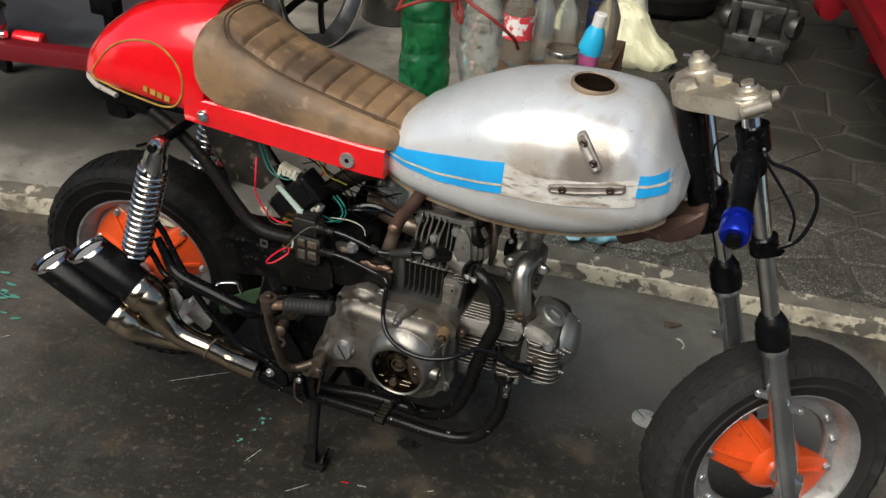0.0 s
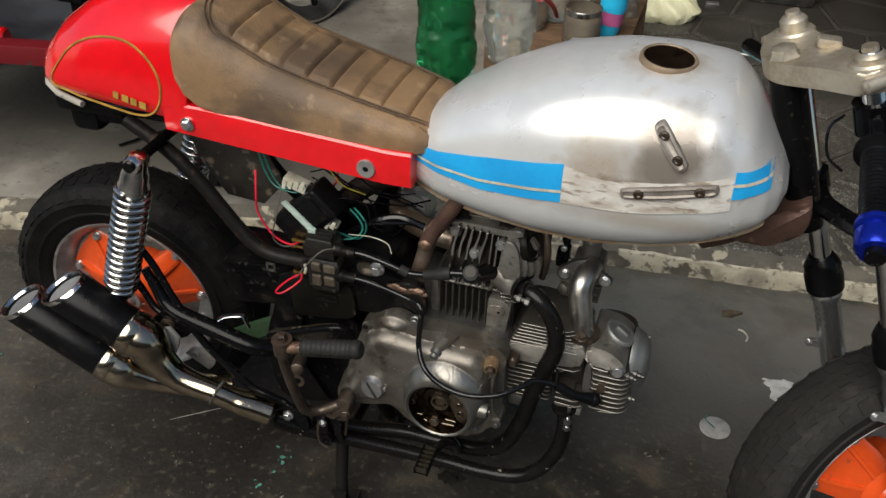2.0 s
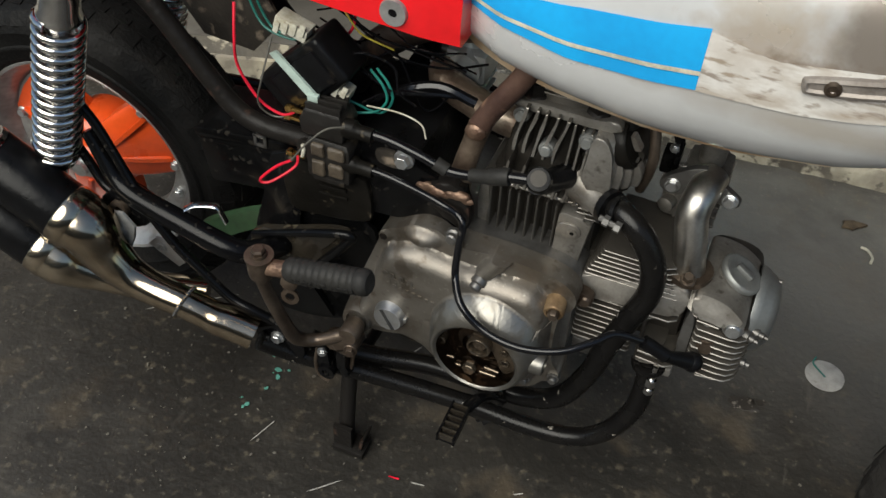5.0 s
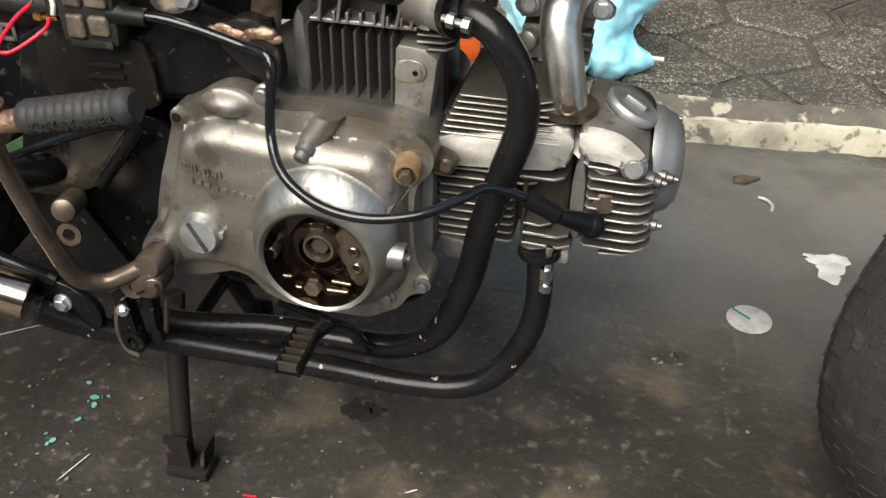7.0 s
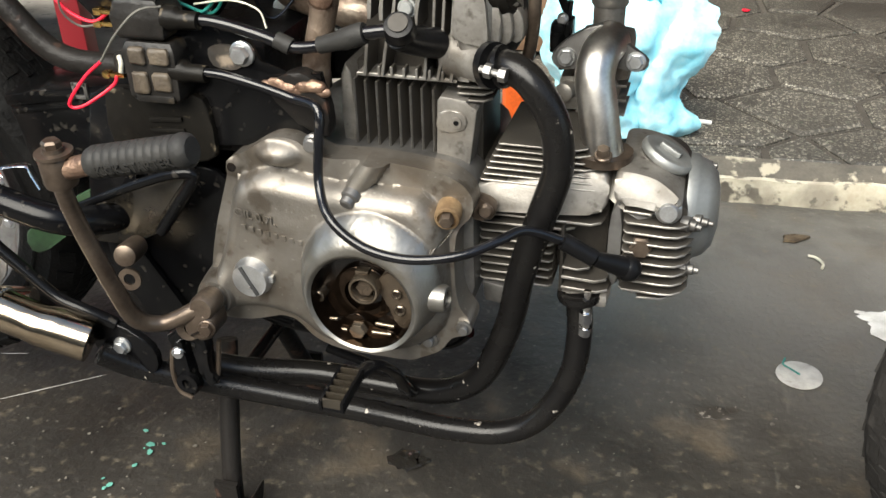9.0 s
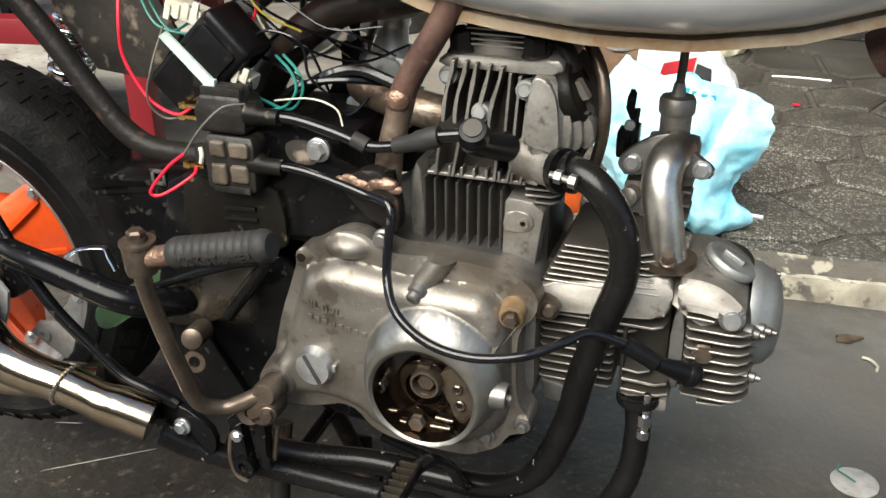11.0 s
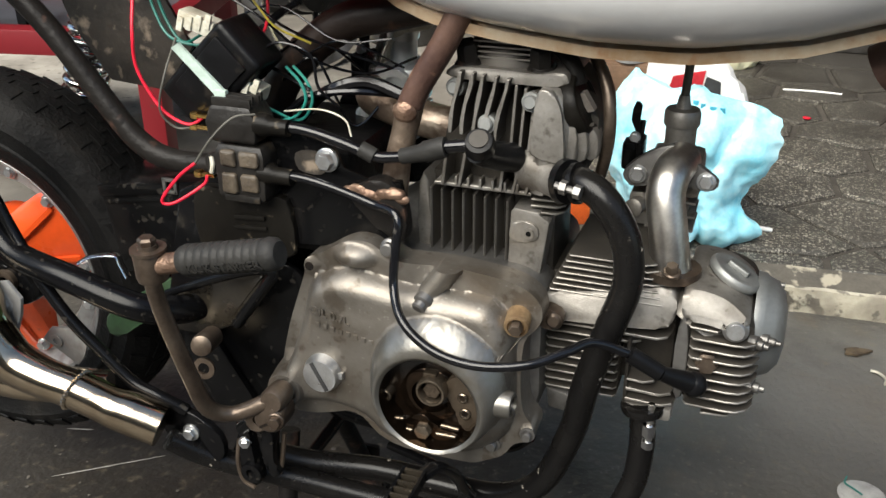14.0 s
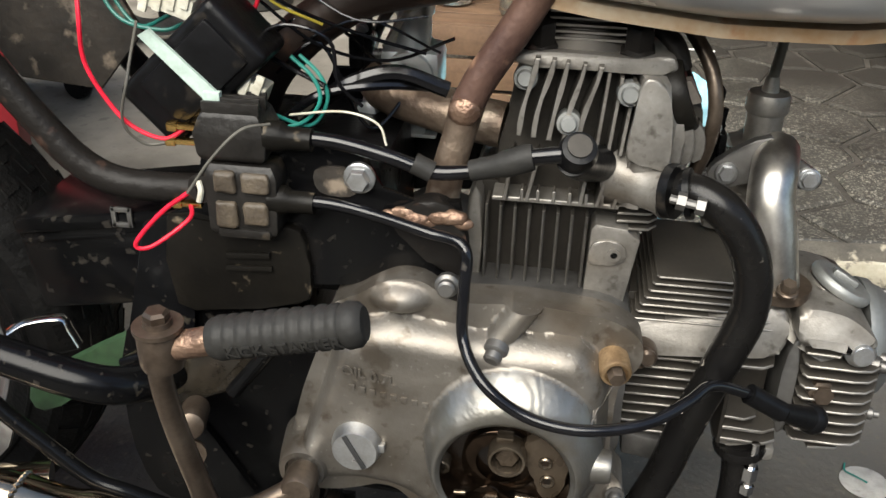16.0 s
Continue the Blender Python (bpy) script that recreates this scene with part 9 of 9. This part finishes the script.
sweep(bm, [(-0.195, 0.235, 0.9), (-0.17, 0.215, 0.918), (-0.13, 0.222, 0.935), (-0.1, 0.25, 0.93), (-0.085, 0.29, 0.925), (-0.06, 0.275, 0.92), (-0.02, 0.275, 0.9), (0.012, 0.31, 0.86), (0.016, 0.34, 0.83)], 0.0035, 8, 5)
sweep(bm, [(-0.195, 0.235, 0.9), (-0.195, 0.28, 0.91), (-0.15, 0.32, 0.93), (-0.105, 0.3, 0.93), (-0.09, 0.275, 0.93)], 0.0035, 8, 5)
sweep(bm, [(-0.092, 0.28, 0.925), (-0.095, 0.29, 1.1), (-0.095, 0.3, 2.0), (-0.095, 0.3, 3.2)], 0.0035, 8, 2)
sweep(bm, [(-0.092, 0.278, 0.925), (-0.08, 0.27, 0.9), (-0.082, 0.272, 0.885), (-0.095, 0.275, 0.9), (-0.092, 0.28, 0.925)], 0.004, 8, 4)
solid("red_rope", bm, REDCORD, "red-brown cord tied round two hanging bottles", "cord")

Zb = PZ + 0.002
root = thing("wooden_crate", (-0.24, 1.7, PZ), "low brown wooden crate that carries bottles", "crate")
CRT = 0.3
for k, (y, sx) in enumerate(((1.405, 0.52), (1.995, 0.52))):
    for i in range(3):
        bm = B()
        box(bm, (-0.18, y, PZ + 0.04 + 0.075 * i), (sx - 0.12, 0.012, 0.066), 0.002)
        part("side_board", bm, CRATE, root)
for i in range(6):
    bm = B()
    box(bm, (-0.18, 1.452 + 0.099 * i, CRT - 0.008), (0.4, 0.094, 0.012), 0.002)
    part("top_board", bm, CRATE, root)
for x in (-0.365, 0.005):
    for y in (1.425, 1.975):
        bm = B()
        box(bm, (x, y, (CRT - 0.016 + PZ) / 2), (0.03, 0.026, CRT - 0.016 - PZ), 0.002)
        part("corner_post", bm, CRATE, root)
Zc = CRT
b1 = bottle("cola_bottle", (-0.287, 1.58, Zc), pet(0.052, 0.27), SMOKEGLASS, "used plastic drink bottle with a red and white label")
band(b1, "label", (-0.287, 1.58, Zc), 0.0535, 0.095, 0.175, LABELRED, "red and white label")
cap(b1, (-0.287, 1.58, Zc), 0.015, 0.27, 0.285, LABELRED)
b2 = bottle("spray_bottle", (-0.16, 1.74, Zc), [(0, 0), (0.042, 0), (0.045, 0.01), (0.045, 0.13), (0.036, 0.17), (0.018, 0.2), (0.016, 0.22), (0, 0.22)], CLEARPET, "clear trigger spray bottle with white head")
cap(b2, (-0.16, 1.74, Zc), 0.02, 0.2, 0.23, NAVY)
bm = B()
box(bm, (-0.167, 1.73, Zc + 0.262), (0.1, 0.03, 0.045), 0.01)
box(bm, (-0.197, 1.72, Zc + 0.225), (0.016, 0.014, 0.05), 0.004)
part("trigger_head", bm, WHITE, b2, "white trigger head")
b3 = bottle("navy_spray_can", (-0.085, 1.88, Zc), [(0, 0), (0.033, 0), (0.033, 0.25), (0.028, 0.27), (0, 0.275)], NAVY, "navy blue spray can")
for i in range(4):
    band(b3, "can_band", (-0.085, 1.88, Zc), 0.0342, 0.05 + 0.05 * i, 0.065 + 0.05 * i, PRINT)
cap(b3, (-0.085, 1.88, Zc), 0.02, 0.27, 0.31, RIM)
b4 = bottle("cyan_bottle", (-0.058, 1.6, Zc), [(0, 0), (0.03, 0), (0.036, 0.02), (0.04, 0.1), (0.032, 0.15), (0.02, 0.175), (0, 0.175)], CYANB, "sky-blue cleaning bottle with a white cap", axis=(0.16, 0, 1))
cap(b4, (-0.058, 1.6, Zc), 0.021, 0.165, 0.215, WHITE, "white cap", axis=(0.16, 0, 1))
band(b4, "label", (-0.058, 1.6, Zc), 0.039, 0.04, 0.085, PINK, axis=(0.16, 0, 1))
b5 = bottle("glass_jar", (-0.115, 1.5, Zc), [(0, 0), (0.05, 0), (0.056, 0.01), (0.056, 0.085), (0.052, 0.1), (0.052, 0.11), (0.048, 0.11), (0.048, 0.02), (0, 0.015)], SMOKEGLASS, "open glass jar of brown liquid with a metal rim")
band(b5, "rim", (-0.115, 1.5, Zc), 0.055, 0.095, 0.112, CHROME, "bright metal rim")
bm = B()
lathe(bm, [(0.047, 0.016), (0.047, 0.075), (0, 0.075)], (-0.115, 1.5, Zc), (0, 0, 1), 24)
part("contents", bm, CARD, b5)
bottle("olive_bottle", (-0.03, 1.78, Zc), [(0, 0), (0.043, 0), (0.045, 0.15), (0.03, 0.19), (0.02, 0.21), (0, 0.21)], SMOKEGLASS, "dusty olive-brown glass bottle standing at the back")
b7 = bottle("dark_spray_bottle", (-0.33, 1.9, Zc), [(0, 0), (0.05, 0), (0.05, 0.22), (0.045, 0.25), (0, 0.26)], NAVY, "dark tub with a cyan label")
band(b7, "label", (-0.33, 1.9, Zc), 0.0515, 0.17, 0.21, CYANB)
bottle("small_tin", (-0.1, 1.43, Zc), [(0, 0), (0.035, 0), (0.036, 0.03), (0.033, 0.04), (0, 0.04)], RIM, "small silver tin lid beside the jar")
bottle("clear_flask", (-0.225, 1.66, Zc), pet(0.04, 0.24), CLEARPET, "empty clear plastic flask")
b8 = bottle("white_bottle", (0.135, 1.5, Zb), [(0, 0), (0.045, 0), (0.048, 0.02), (0.048, 0.12), (0.03, 0.15), (0.018, 0.16), (0, 0.16)], WHITE, "white plastic bottle behind the cyan bag")
cap(b8, (0.135, 1.5, Zb), 0.019, 0.155, 0.18, WHITE)

# loose alloy wheel leaning by the drum
def loose_wheel(c, n, R, label):
    c, n = Vector(c), Vector(n).normalized()
    _, u, v = frame_axes(n)
    root = thing("alloy_wheel", (c.x, c.y, PZ), label, "wheel")
    bm = B()
    lathe(bm, [(R, -0.035), (R - 0.012, -0.04), (R - 0.04, -0.03), (R - 0.06, 0.0), (R - 0.04, 0.03), (R - 0.012, 0.04), (R, 0.035), (R - 0.02, 0.02), (R - 0.028, 0), (R - 0.02, -0.02)], c, n, 56, closed=True)
    part("rim", bm, DARKALLOY, root, "dull grey alloy rim")
    for h in (-0.04, 0.04):
        bm = B()
        lathe(bm, [(R - 0.014, h - 0.003), (R - 0.006, h - 0.003), (R - 0.004, h), (R - 0.006, h + 0.003), (R - 0.014, h + 0.003)], c, n, 56, closed=True)
        part("rim_lip", bm, CHROME, root, "bright rim lip")
    bm = B()
    lathe(bm, [(0, -0.06), (0.05, -0.06), (0.06, -0.05), (0.075, -0.02), (0.075, 0.03), (0, 0.03)], c, n, 30)
    part("hub", bm, PLASTIC, root, "black hub")
    for i in range(5):
        a = 2 * math.pi * i / 5 + 0.3
        d, t = math.cos(a) * u + math.sin(a) * v, -math.sin(a) * u + math.cos(a) * v
        bm = B()
        sweep(bm, [c + d * 0.06 + t * 0.018, c + d * 0.15 + t * 0.012, c + d * (R - 0.02) + t * 0.02], 0.02, 8, 3, flat=0.5)
        part("spoke", bm, BLACK, root)


loose_wheel((-1.2, 1.94, PZ + 0.252), (0.95, -0.28, 0.1), 0.255, "grey alloy motorcycle wheel with black hub leaning by the drum")
root = thing("oil_drum", (-1.06, 2.4, PZ), "grimy small oil drum with a worn printed band", "drum")
bm = B()
pr = [(0, 0.0), (0.13, 0.0), (0.135, 0.006), (0.132, 0.02), (0.132, 0.15), (0.137, 0.157), (0.132, 0.165), (0.132, 0.3), (0.137, 0.308), (0.132, 0.316), (0.132, 0.44), (0.136, 0.448), (0.128, 0.45), (0, 0.44)]
lathe(bm, pr, (-1.06, 2.4, PZ), (0, 0, 1), 40)
part("shell", bm, DRUMM, root)
for i in range(4):
    bm = B()
    a = radians(-120 + 17 * i)
    box(bm, (-1.06 + 0.133 * math.cos(a), 2.4 + 0.133 * math.sin(a), PZ + 0.37), (0.024, 0.002, 0.04), 0, pose(0, 0, 0, 0, 0, math.degrees(a) + 90))
    part("print_bar", bm, CREAM, root, "worn cream print")


def carton(name, c, s, turn, material, label, bars=(), tilt=0):
    c = Vector(c)
    root = thing(name, (c.x, c.y, PZ), label, "carton")
    M = pose(0, 0, 0, tilt, 0, turn)
    bm = B()
    box(bm, c, s, 0.004, M)
    part("body", bm, material, root)
    bm = B()
    box(bm, c + M @ Vector((0, 0, s[2] / 2 + 0.0015)), (s[0] * 0.98, s[1] * 0.15, 0.002), 0, M)
    part("tape", bm, CARDW if material is CARD else CARD, root)
    for x, z, w, h in bars:
        bm = B()
        box(bm, c + M @ Vector((x * s[0], -s[1] / 2 - 0.0015, z * s[2])), (w * s[0], 0.002, h * s[2]), 0, M)
        part("print_bar", bm, PRINT, root)


carton("brown_carton", (-0.95, 3.05, PZ + 0.24), (0.34, 0.3, 0.48), -12, CARD, "plain brown cardboard carton with black print marks", ((0.28, 0.15, 0.12, 0.1), (0.28, 0.02, 0.12, 0.05)))
carton("oil_carton", (0.46, 3.66, PZ + 0.3), (0.15, 0.42, 0.6), -14, CARD, "upright brown oil carton with printed side", ((0.12, 0.1, 0.22, 0.5), (-0.2, 0.02, 0.16, 0.6), (0.3, -0.3, 0.15, 0.12)))
carton("oil_carton", (0.3, 3.74, PZ + 0.31), (0.14, 0.4, 0.62), -14, CARD, "upright brown oil carton with dark bands", ((0.1, 0.1, 0.3, 0.7),))
carton("white_carton", (0.85, 4.12, PZ + 0.2), (0.34, 0.3, 0.4), 20, CARDW, "white carton with black print", ((-0.2, 0.36, 0.35, 0.06), (-0.05, 0.18, 0.6, 0.14), (-0.1, -0.02, 0.5, 0.05), (-0.1, -0.15, 0.5, 0.04), (-0.2, -0.32, 0.12, 0.12), (0.05, -0.32, 0.12, 0.12)))

# dark steel post with wire bundle behind the bottles
bm = B()
box(bm, (-0.72, 2.75, 1.6), (0.09, 0.06, 3.05), 0.006)
solid("steel_post", bm, WOODM, "dark blue-grey steel post standing on the pavement", "post")
bm = B()
for i in range(7):
    x0 = -0.66 + 0.014 * i
    sweep(bm, [(x0, 2.7, PZ + 0.02), (x0 + 0.02 * math.sin(i), 2.69, 0.4), (x0 + 0.03 * math.cos(i * 2), 2.7, 0.8), (x0 + 0.02, 2.71, 1.2)], 0.002, 5, 4)
solid("wire_bundle", bm, GREYW, "loose bundle of pale wires hung beside the post", "wire", kind="stuff")

# spare engine on the pavement
root = thing("spare_engine", (0.47, 2.78, PZ), "dull stripped spare engine case standing on the pavement", "engine part")
bm = B()
box(bm, (0.47, 2.78, PZ + 0.05), (0.26, 0.2, 0.1), 0.02)
box(bm, (0.36, 2.78, PZ + 0.15), (0.05, 0.18, 0.18), 0.015)
box(bm, (0.585, 2.78, PZ + 0.15), (0.05, 0.18, 0.18), 0.015)
box(bm, (0.47, 2.86, PZ + 0.14), (0.24, 0.03, 0.16), 0.01)
part("case", bm, SPAREALLOY, root)
bm = B()
box(bm, (0.455, 2.69, PZ + 0.16), (0.04, 0.02, 0.17), 0.005)
box(bm, (0.47, 2.69, PZ + 0.09), (0.2, 0.02, 0.03), 0.006)
box(bm, (0.47, 2.69, PZ + 0.23), (0.18, 0.025, 0.03), 0.006)
part("bracket", bm, DARKALLOY, root, "dull alloy cross brackets")
for x in (0.34, 0.61):
    bm = B()
    lathe(bm, [(0, -0.02), (0.05, -0.02), (0.055, 0.0), (0.05, 0.02), (0, 0.02)], (x, 2.72, PZ + 0.16), (1, -0.4, 0), 24)
    part("side_cover", bm, SPAREALLOY, root)
bm = B()
box(bm, (0.22, 2.6, PZ + 0.006), (0.05, 0.02, 0.01), 0.003, pose(0, 0, 0, 0, 0, 10))
solid("metal_tab", bm, STEEL, "small bright metal tab on the pavement", "scrap")

# dark clutter at the back: stacked tyres and sacks
for i, (x, y, z) in enumerate(((-0.02, 3.25, 0.1), (0.02, 3.28, 0.22), (0.0, 3.22, 0.34), (0.03, 3.3, 0.46), (-1.75, 2.9, 0.1), (-1.72, 2.92, 0.22))):
    bm = B()
    lathe(bm, [(0.17, -0.05), (0.2, -0.058), (0.26, -0.055), (0.285, -0.03), (0.287, 0.03), (0.26, 0.055), (0.2, 0.058), (0.17, 0.05), (0.185, 0.0)], (x, y, PZ + z - 0.04), (0.02 * i, 0.02, 1), 40, closed=True)
    solid("old_tyre", bm, RUBBER, "old dusty black tyre in a stack", "tyre", "stacked tyres")

# red work bench at the side, and its clamp foot
root = thing("red_bench", (1.25, 2.3, PZ), "low red-painted steel motorcycle bench", "bench")
bm = B()
M = pose(0, 0, 0, 0, 0, 8.3)
box(bm, (1.226, 2.424, 0.405), (0.75, 1.9, 0.03), 0.004, M)
part("top", bm, LIFTRED, root, "red painted bench top")
bm = B()
box(bm, (0.872, 2.372, 0.355), (0.03, 1.9, 0.07), 0.004, M)
part("edge_rail", bm, LIFTRED, root)
for x, y in ((1.08, 1.62), (0.98, 2.95), (1.6, 1.7), (1.4, 3.22)):
    bm = B()
    box(bm, (x, y, (0.39 + PZ) / 2), (0.05, 0.05, 0.39 - PZ), 0.004, M)
    part("leg", bm, LIFTRED, root)
bm = B()
box(bm, (0.79, 3.12, 0.26), (0.16, 0.07, 0.06), 0.015)
lathe(bm, [(0, -0.05), (0.05, -0.05), (0.055, 0), (0.05, 0.05), (0, 0.05)], (0.74, 3.11, 0.23), (0.3, -1, 0), 20)
part("wheel_clamp", bm, LIFTRED, root, "red wheel clamp")

# red steel rack on the far pavement, with a tray
root = thing("red_rack", (-1.53, 0.97, PZ), "dark red welded steel rack with a low tray", "rack")
FL, FR, BL, BR = Vector((-1.98, 0.575, 0)), Vector((-0.95, 0.77, 0)), Vector((-2.05, 1.15, 0)), Vector((-1.15, 1.37, 0))


def bar_between(p, q, z, s, nm="bar"):
    bm = B()
    d = q - p
    box(bm, ((p.x + q.x) / 2, (p.y + q.y) / 2, z), (d.length, s, s), 0.003, pose(0, 0, 0, 0, 0, math.degrees(math.atan2(d.y, d.x))))
    part(nm, bm, RACK, root)


for z in (0.42, 0.76):
    bar_between(FL, FR, z, 0.05)
    bar_between(FR, BR, z, 0.05)
    if z < 0.6:
        bar_between(BL, BR, z, 0.045)
    bar_between(FL, BL, z, 0.045)
for p in (FR, BL, BR, FL):
    bm = B()
    box(bm, (p.x, p.y, (1.3 + 0.145) / 2), (0.048, 0.048, 1.3 - 0.145), 0.003, pose(0, 0, 0, 0, 0, 11))
    part("post", bm, RACK, root)
    bm = B()
    lathe(bm, [(0, -0.012), (0.034, -0.012), (0.037, -0.006), (0.037, 0.006), (0.034, 0.012), (0, 0.012)], (p.x, p.y, PZ + 0.0375), (0.3, 1, 0), 20)
    box(bm, (p.x, p.y + 0.02, PZ + 0.055), (0.03, 0.006, 0.05), 0.002)
    box(bm, (p.x, p.y, PZ + 0.079), (0.045, 0.05, 0.008), 0.002)
    part("castor", bm, PLASTIC, root, "black castor")
for q_, z in ((0.28, 0.39), (0.4, 0.73)):
    bm = B()
    p = FL.lerp(FR, q_)
    lathe(bm, [(0, 0), (0.012, 0), (0.012, 0.014), (0.008, 0.018), (0, 0.018)], (p.x, p.y, z + 0.006), (0, 0, -1), 6)
    part("bar_bolt", bm, RACK, root)
bm = B()
p, q_ = FL.lerp(FR, 0.05), FL.lerp(FR, 0.42)
sweep(bm, [(p.x, p.y + 0.012, 0.4575), (q_.x, q_.y + 0.012, 0.4575)], 0.0125, 14, 1)
solid("steel_tube", bm, CHROME, "bright steel tube lying on the rack's bar", "tube")
bm = B()
vs = [bm.verts.new((p.x, p.y, 0.403)) for p in (FL, FR, BR, BL)]
f = bm.faces.new(vs)
ex = bmesh.ops.extrude_face_region(bm, geom=[f])
for v in ex["geom"]:
    if isinstance(v, bmesh.types.BMVert):
        v.co.z -= 0.006
part("tray", bm, SHEET, root, "blue-grey sheet steel tray")
c = (-1.66, 0.735, 0.4035)
root = thing("paint_tin", c, "small paint tin with a metal lid and a red label", "tin")
bm = B()
lathe(bm, [(0, 0), (0.042, 0), (0.042, 0.09), (0, 0.09)], c, (0, 0, 1), 26)
part("body", bm, RIM, root)
bm = B()
lathe(bm, [(0.043, 0.008), (0.0435, 0.009), (0.0435, 0.05), (0.043, 0.051)], c, (0, 0, 1), 26)
part("label", bm, LABELRED, root)
bm = B()
lathe(bm, [(0.03, 0.09), (0.05, 0.092), (0.052, 0.1), (0.04, 0.112), (0, 0.114)], c, (0, 0, 1), 26)
part("lid", bm, CHROME, root, "crumpled bright lid")
bm = B()
lathe(bm, [(0, -0.045), (0.024, -0.045), (0.026, -0.03), (0.026, 0.04), (0.02, 0.045), (0, 0.045)], (-1.515, 0.725, 0.4295), (1, 0.15, 0), 22)
solid("red_torch", bm, RED, "bright red torch lying on the tray", "tool")
bm = B()
box(bm, (-1.37, 0.9, 0.4435), (0.026, 0.026, 0.08), 0.006)
box(bm, (-1.375, 0.9, 0.505), (0.085, 0.05, 0.05), 0.01)
solid("mallet", bm, PLASTIC, "black mallet head standing on the tray", "tool")
bm = B()
sweep(bm, [(-1.3, 0.86, PZ + 0.008), (-1.22, 0.98, PZ + 0.01)], 0.004, 6, 1)
solid("thin_rod", bm, PLASTIC, "thin black rod on the pavement", "rod")
bm = B()
lathe(bm, [(0, -0.004), (0.06, -0.004), (0.07, 0.01), (0.05, 0.018), (0.03, 0.012), (0, 0.012)], (-1.95, 0.795, PZ + 0.006), (0, 0, 1), 26)
solid("black_cap", bm, PLASTIC, "round black plastic cap on the floor", "cap")
for i, (z, r) in enumerate(((0.0, 0.06), (0.02, 0.052), (0.05, 0.045))):
    bm = B()
    lathe(bm, [(0.02, 0.0), (r, 0.0), (r + 0.002, 0.004), (r + 0.002, 0.014), (r - 0.004, 0.019), (0.02, 0.019)], (-1.47, 0.25 + 0.004 * i, 0.003 + z), (0.0, 0.0, 1), 30, closed=True)
    solid("brake_disc", bm, DARKALLOY, "dull alloy brake part in a small pile on the floor", "engine part", "pile of alloy parts")

# ---------------------------------------------------------------- pavers, last
SEEDS = [Vector(p) for p in ((0.43, 1.2), (0.5, 1.385), (0.28, 1.36), (0.27, 1.05), (0.58, 0.97), (0.36, 1.56), (0.58, 1.575), (0.69, 1.22), (0.44, 1.79), (0.63, 1.9))]
rnd = random.Random(44)
for step, x0, x1, y0, y1 in ((0.205, -0.55, 1.5, 0.55, 2.5), (0.33, 1.6, 4.3, 0.55, 5.5), (0.33, -0.55, 1.55, 2.65, 5.5)):
    for j in range(int((y1 - y0) / (step * 0.87)) + 1):
        for i in range(int((x1 - x0) / step) + 1):
            q = Vector((x0 + (i + 0.5 * (j % 2) + rnd.uniform(-0.2, 0.2)) * step, y0 + (j + rnd.uniform(-0.2, 0.2)) * step * 0.87))
            if all((q - r).length > 0.15 for r in SEEDS[:10]):
                SEEDS.append(q)


def clip(poly, fn):
    out = []
    for i in range(len(poly)):
        a, b = poly[i - 1], poly[i]
        fa, fb = fn(a), fn(b)
        if fa * fb < 0:
            out.append(a.lerp(b, fa / (fa - fb)))
        if fb >= 0:
            out.append(b)
    return out


pavement = new("pavement_pavers")
pavement.location = (0.5, 2.0, PZ)
BASES[pavement] = Vector((0.5, 2.0, PZ))
tagged(pavement, "dark many-sided pavers with pale stone chips and dirty joints", "pavement", kind="structure")
for cc in SEEDS:
    if cc.y < kerb_y(cc.x) - 0.1:
        continue
    poly = [cc + Vector(p) for p in ((-0.45, -0.45), (0.45, -0.45), (0.45, 0.45), (-0.45, 0.45))]
    for r in SEEDS:
        dv = r - cc
        if 0 < dv.length < 0.9:
            poly = clip(poly, lambda p: dv.length / 2 - (p - cc).dot(dv) / dv.length - 0.008)
    poly = clip(poly, lambda p: p.y - kerb_y(p.x) - 0.05)
    poly = clip(poly, lambda p: p.x + 0.37) if poly else poly
    if len(poly) < 3:
        continue
    m = sum(poly, Vector((0, 0))) / len(poly)
    if max((p - m).length for p in poly) < 0.05:
        continue
    bm = B()
    dz = random.uniform(-0.0015, 0.0015)
    lo = [bm.verts.new((p.x, p.y, PZ - 0.008)) for p in poly]
    mi = [bm.verts.new((p.x, p.y, PZ - 0.004 + dz)) for p in poly]
    hi = [bm.verts.new((p.x + (m.x - p.x) * 0.1, p.y + (m.y - p.y) * 0.1, PZ + 0.001 + dz)) for p in poly]
    bm.faces.new(hi)
    for A, C in ((lo, mi), (mi, hi)):
        for k in range(len(poly)):
            bm.faces.new((A[k], A[(k + 1) % len(poly)], C[(k + 1) % len(poly)], C[k]))
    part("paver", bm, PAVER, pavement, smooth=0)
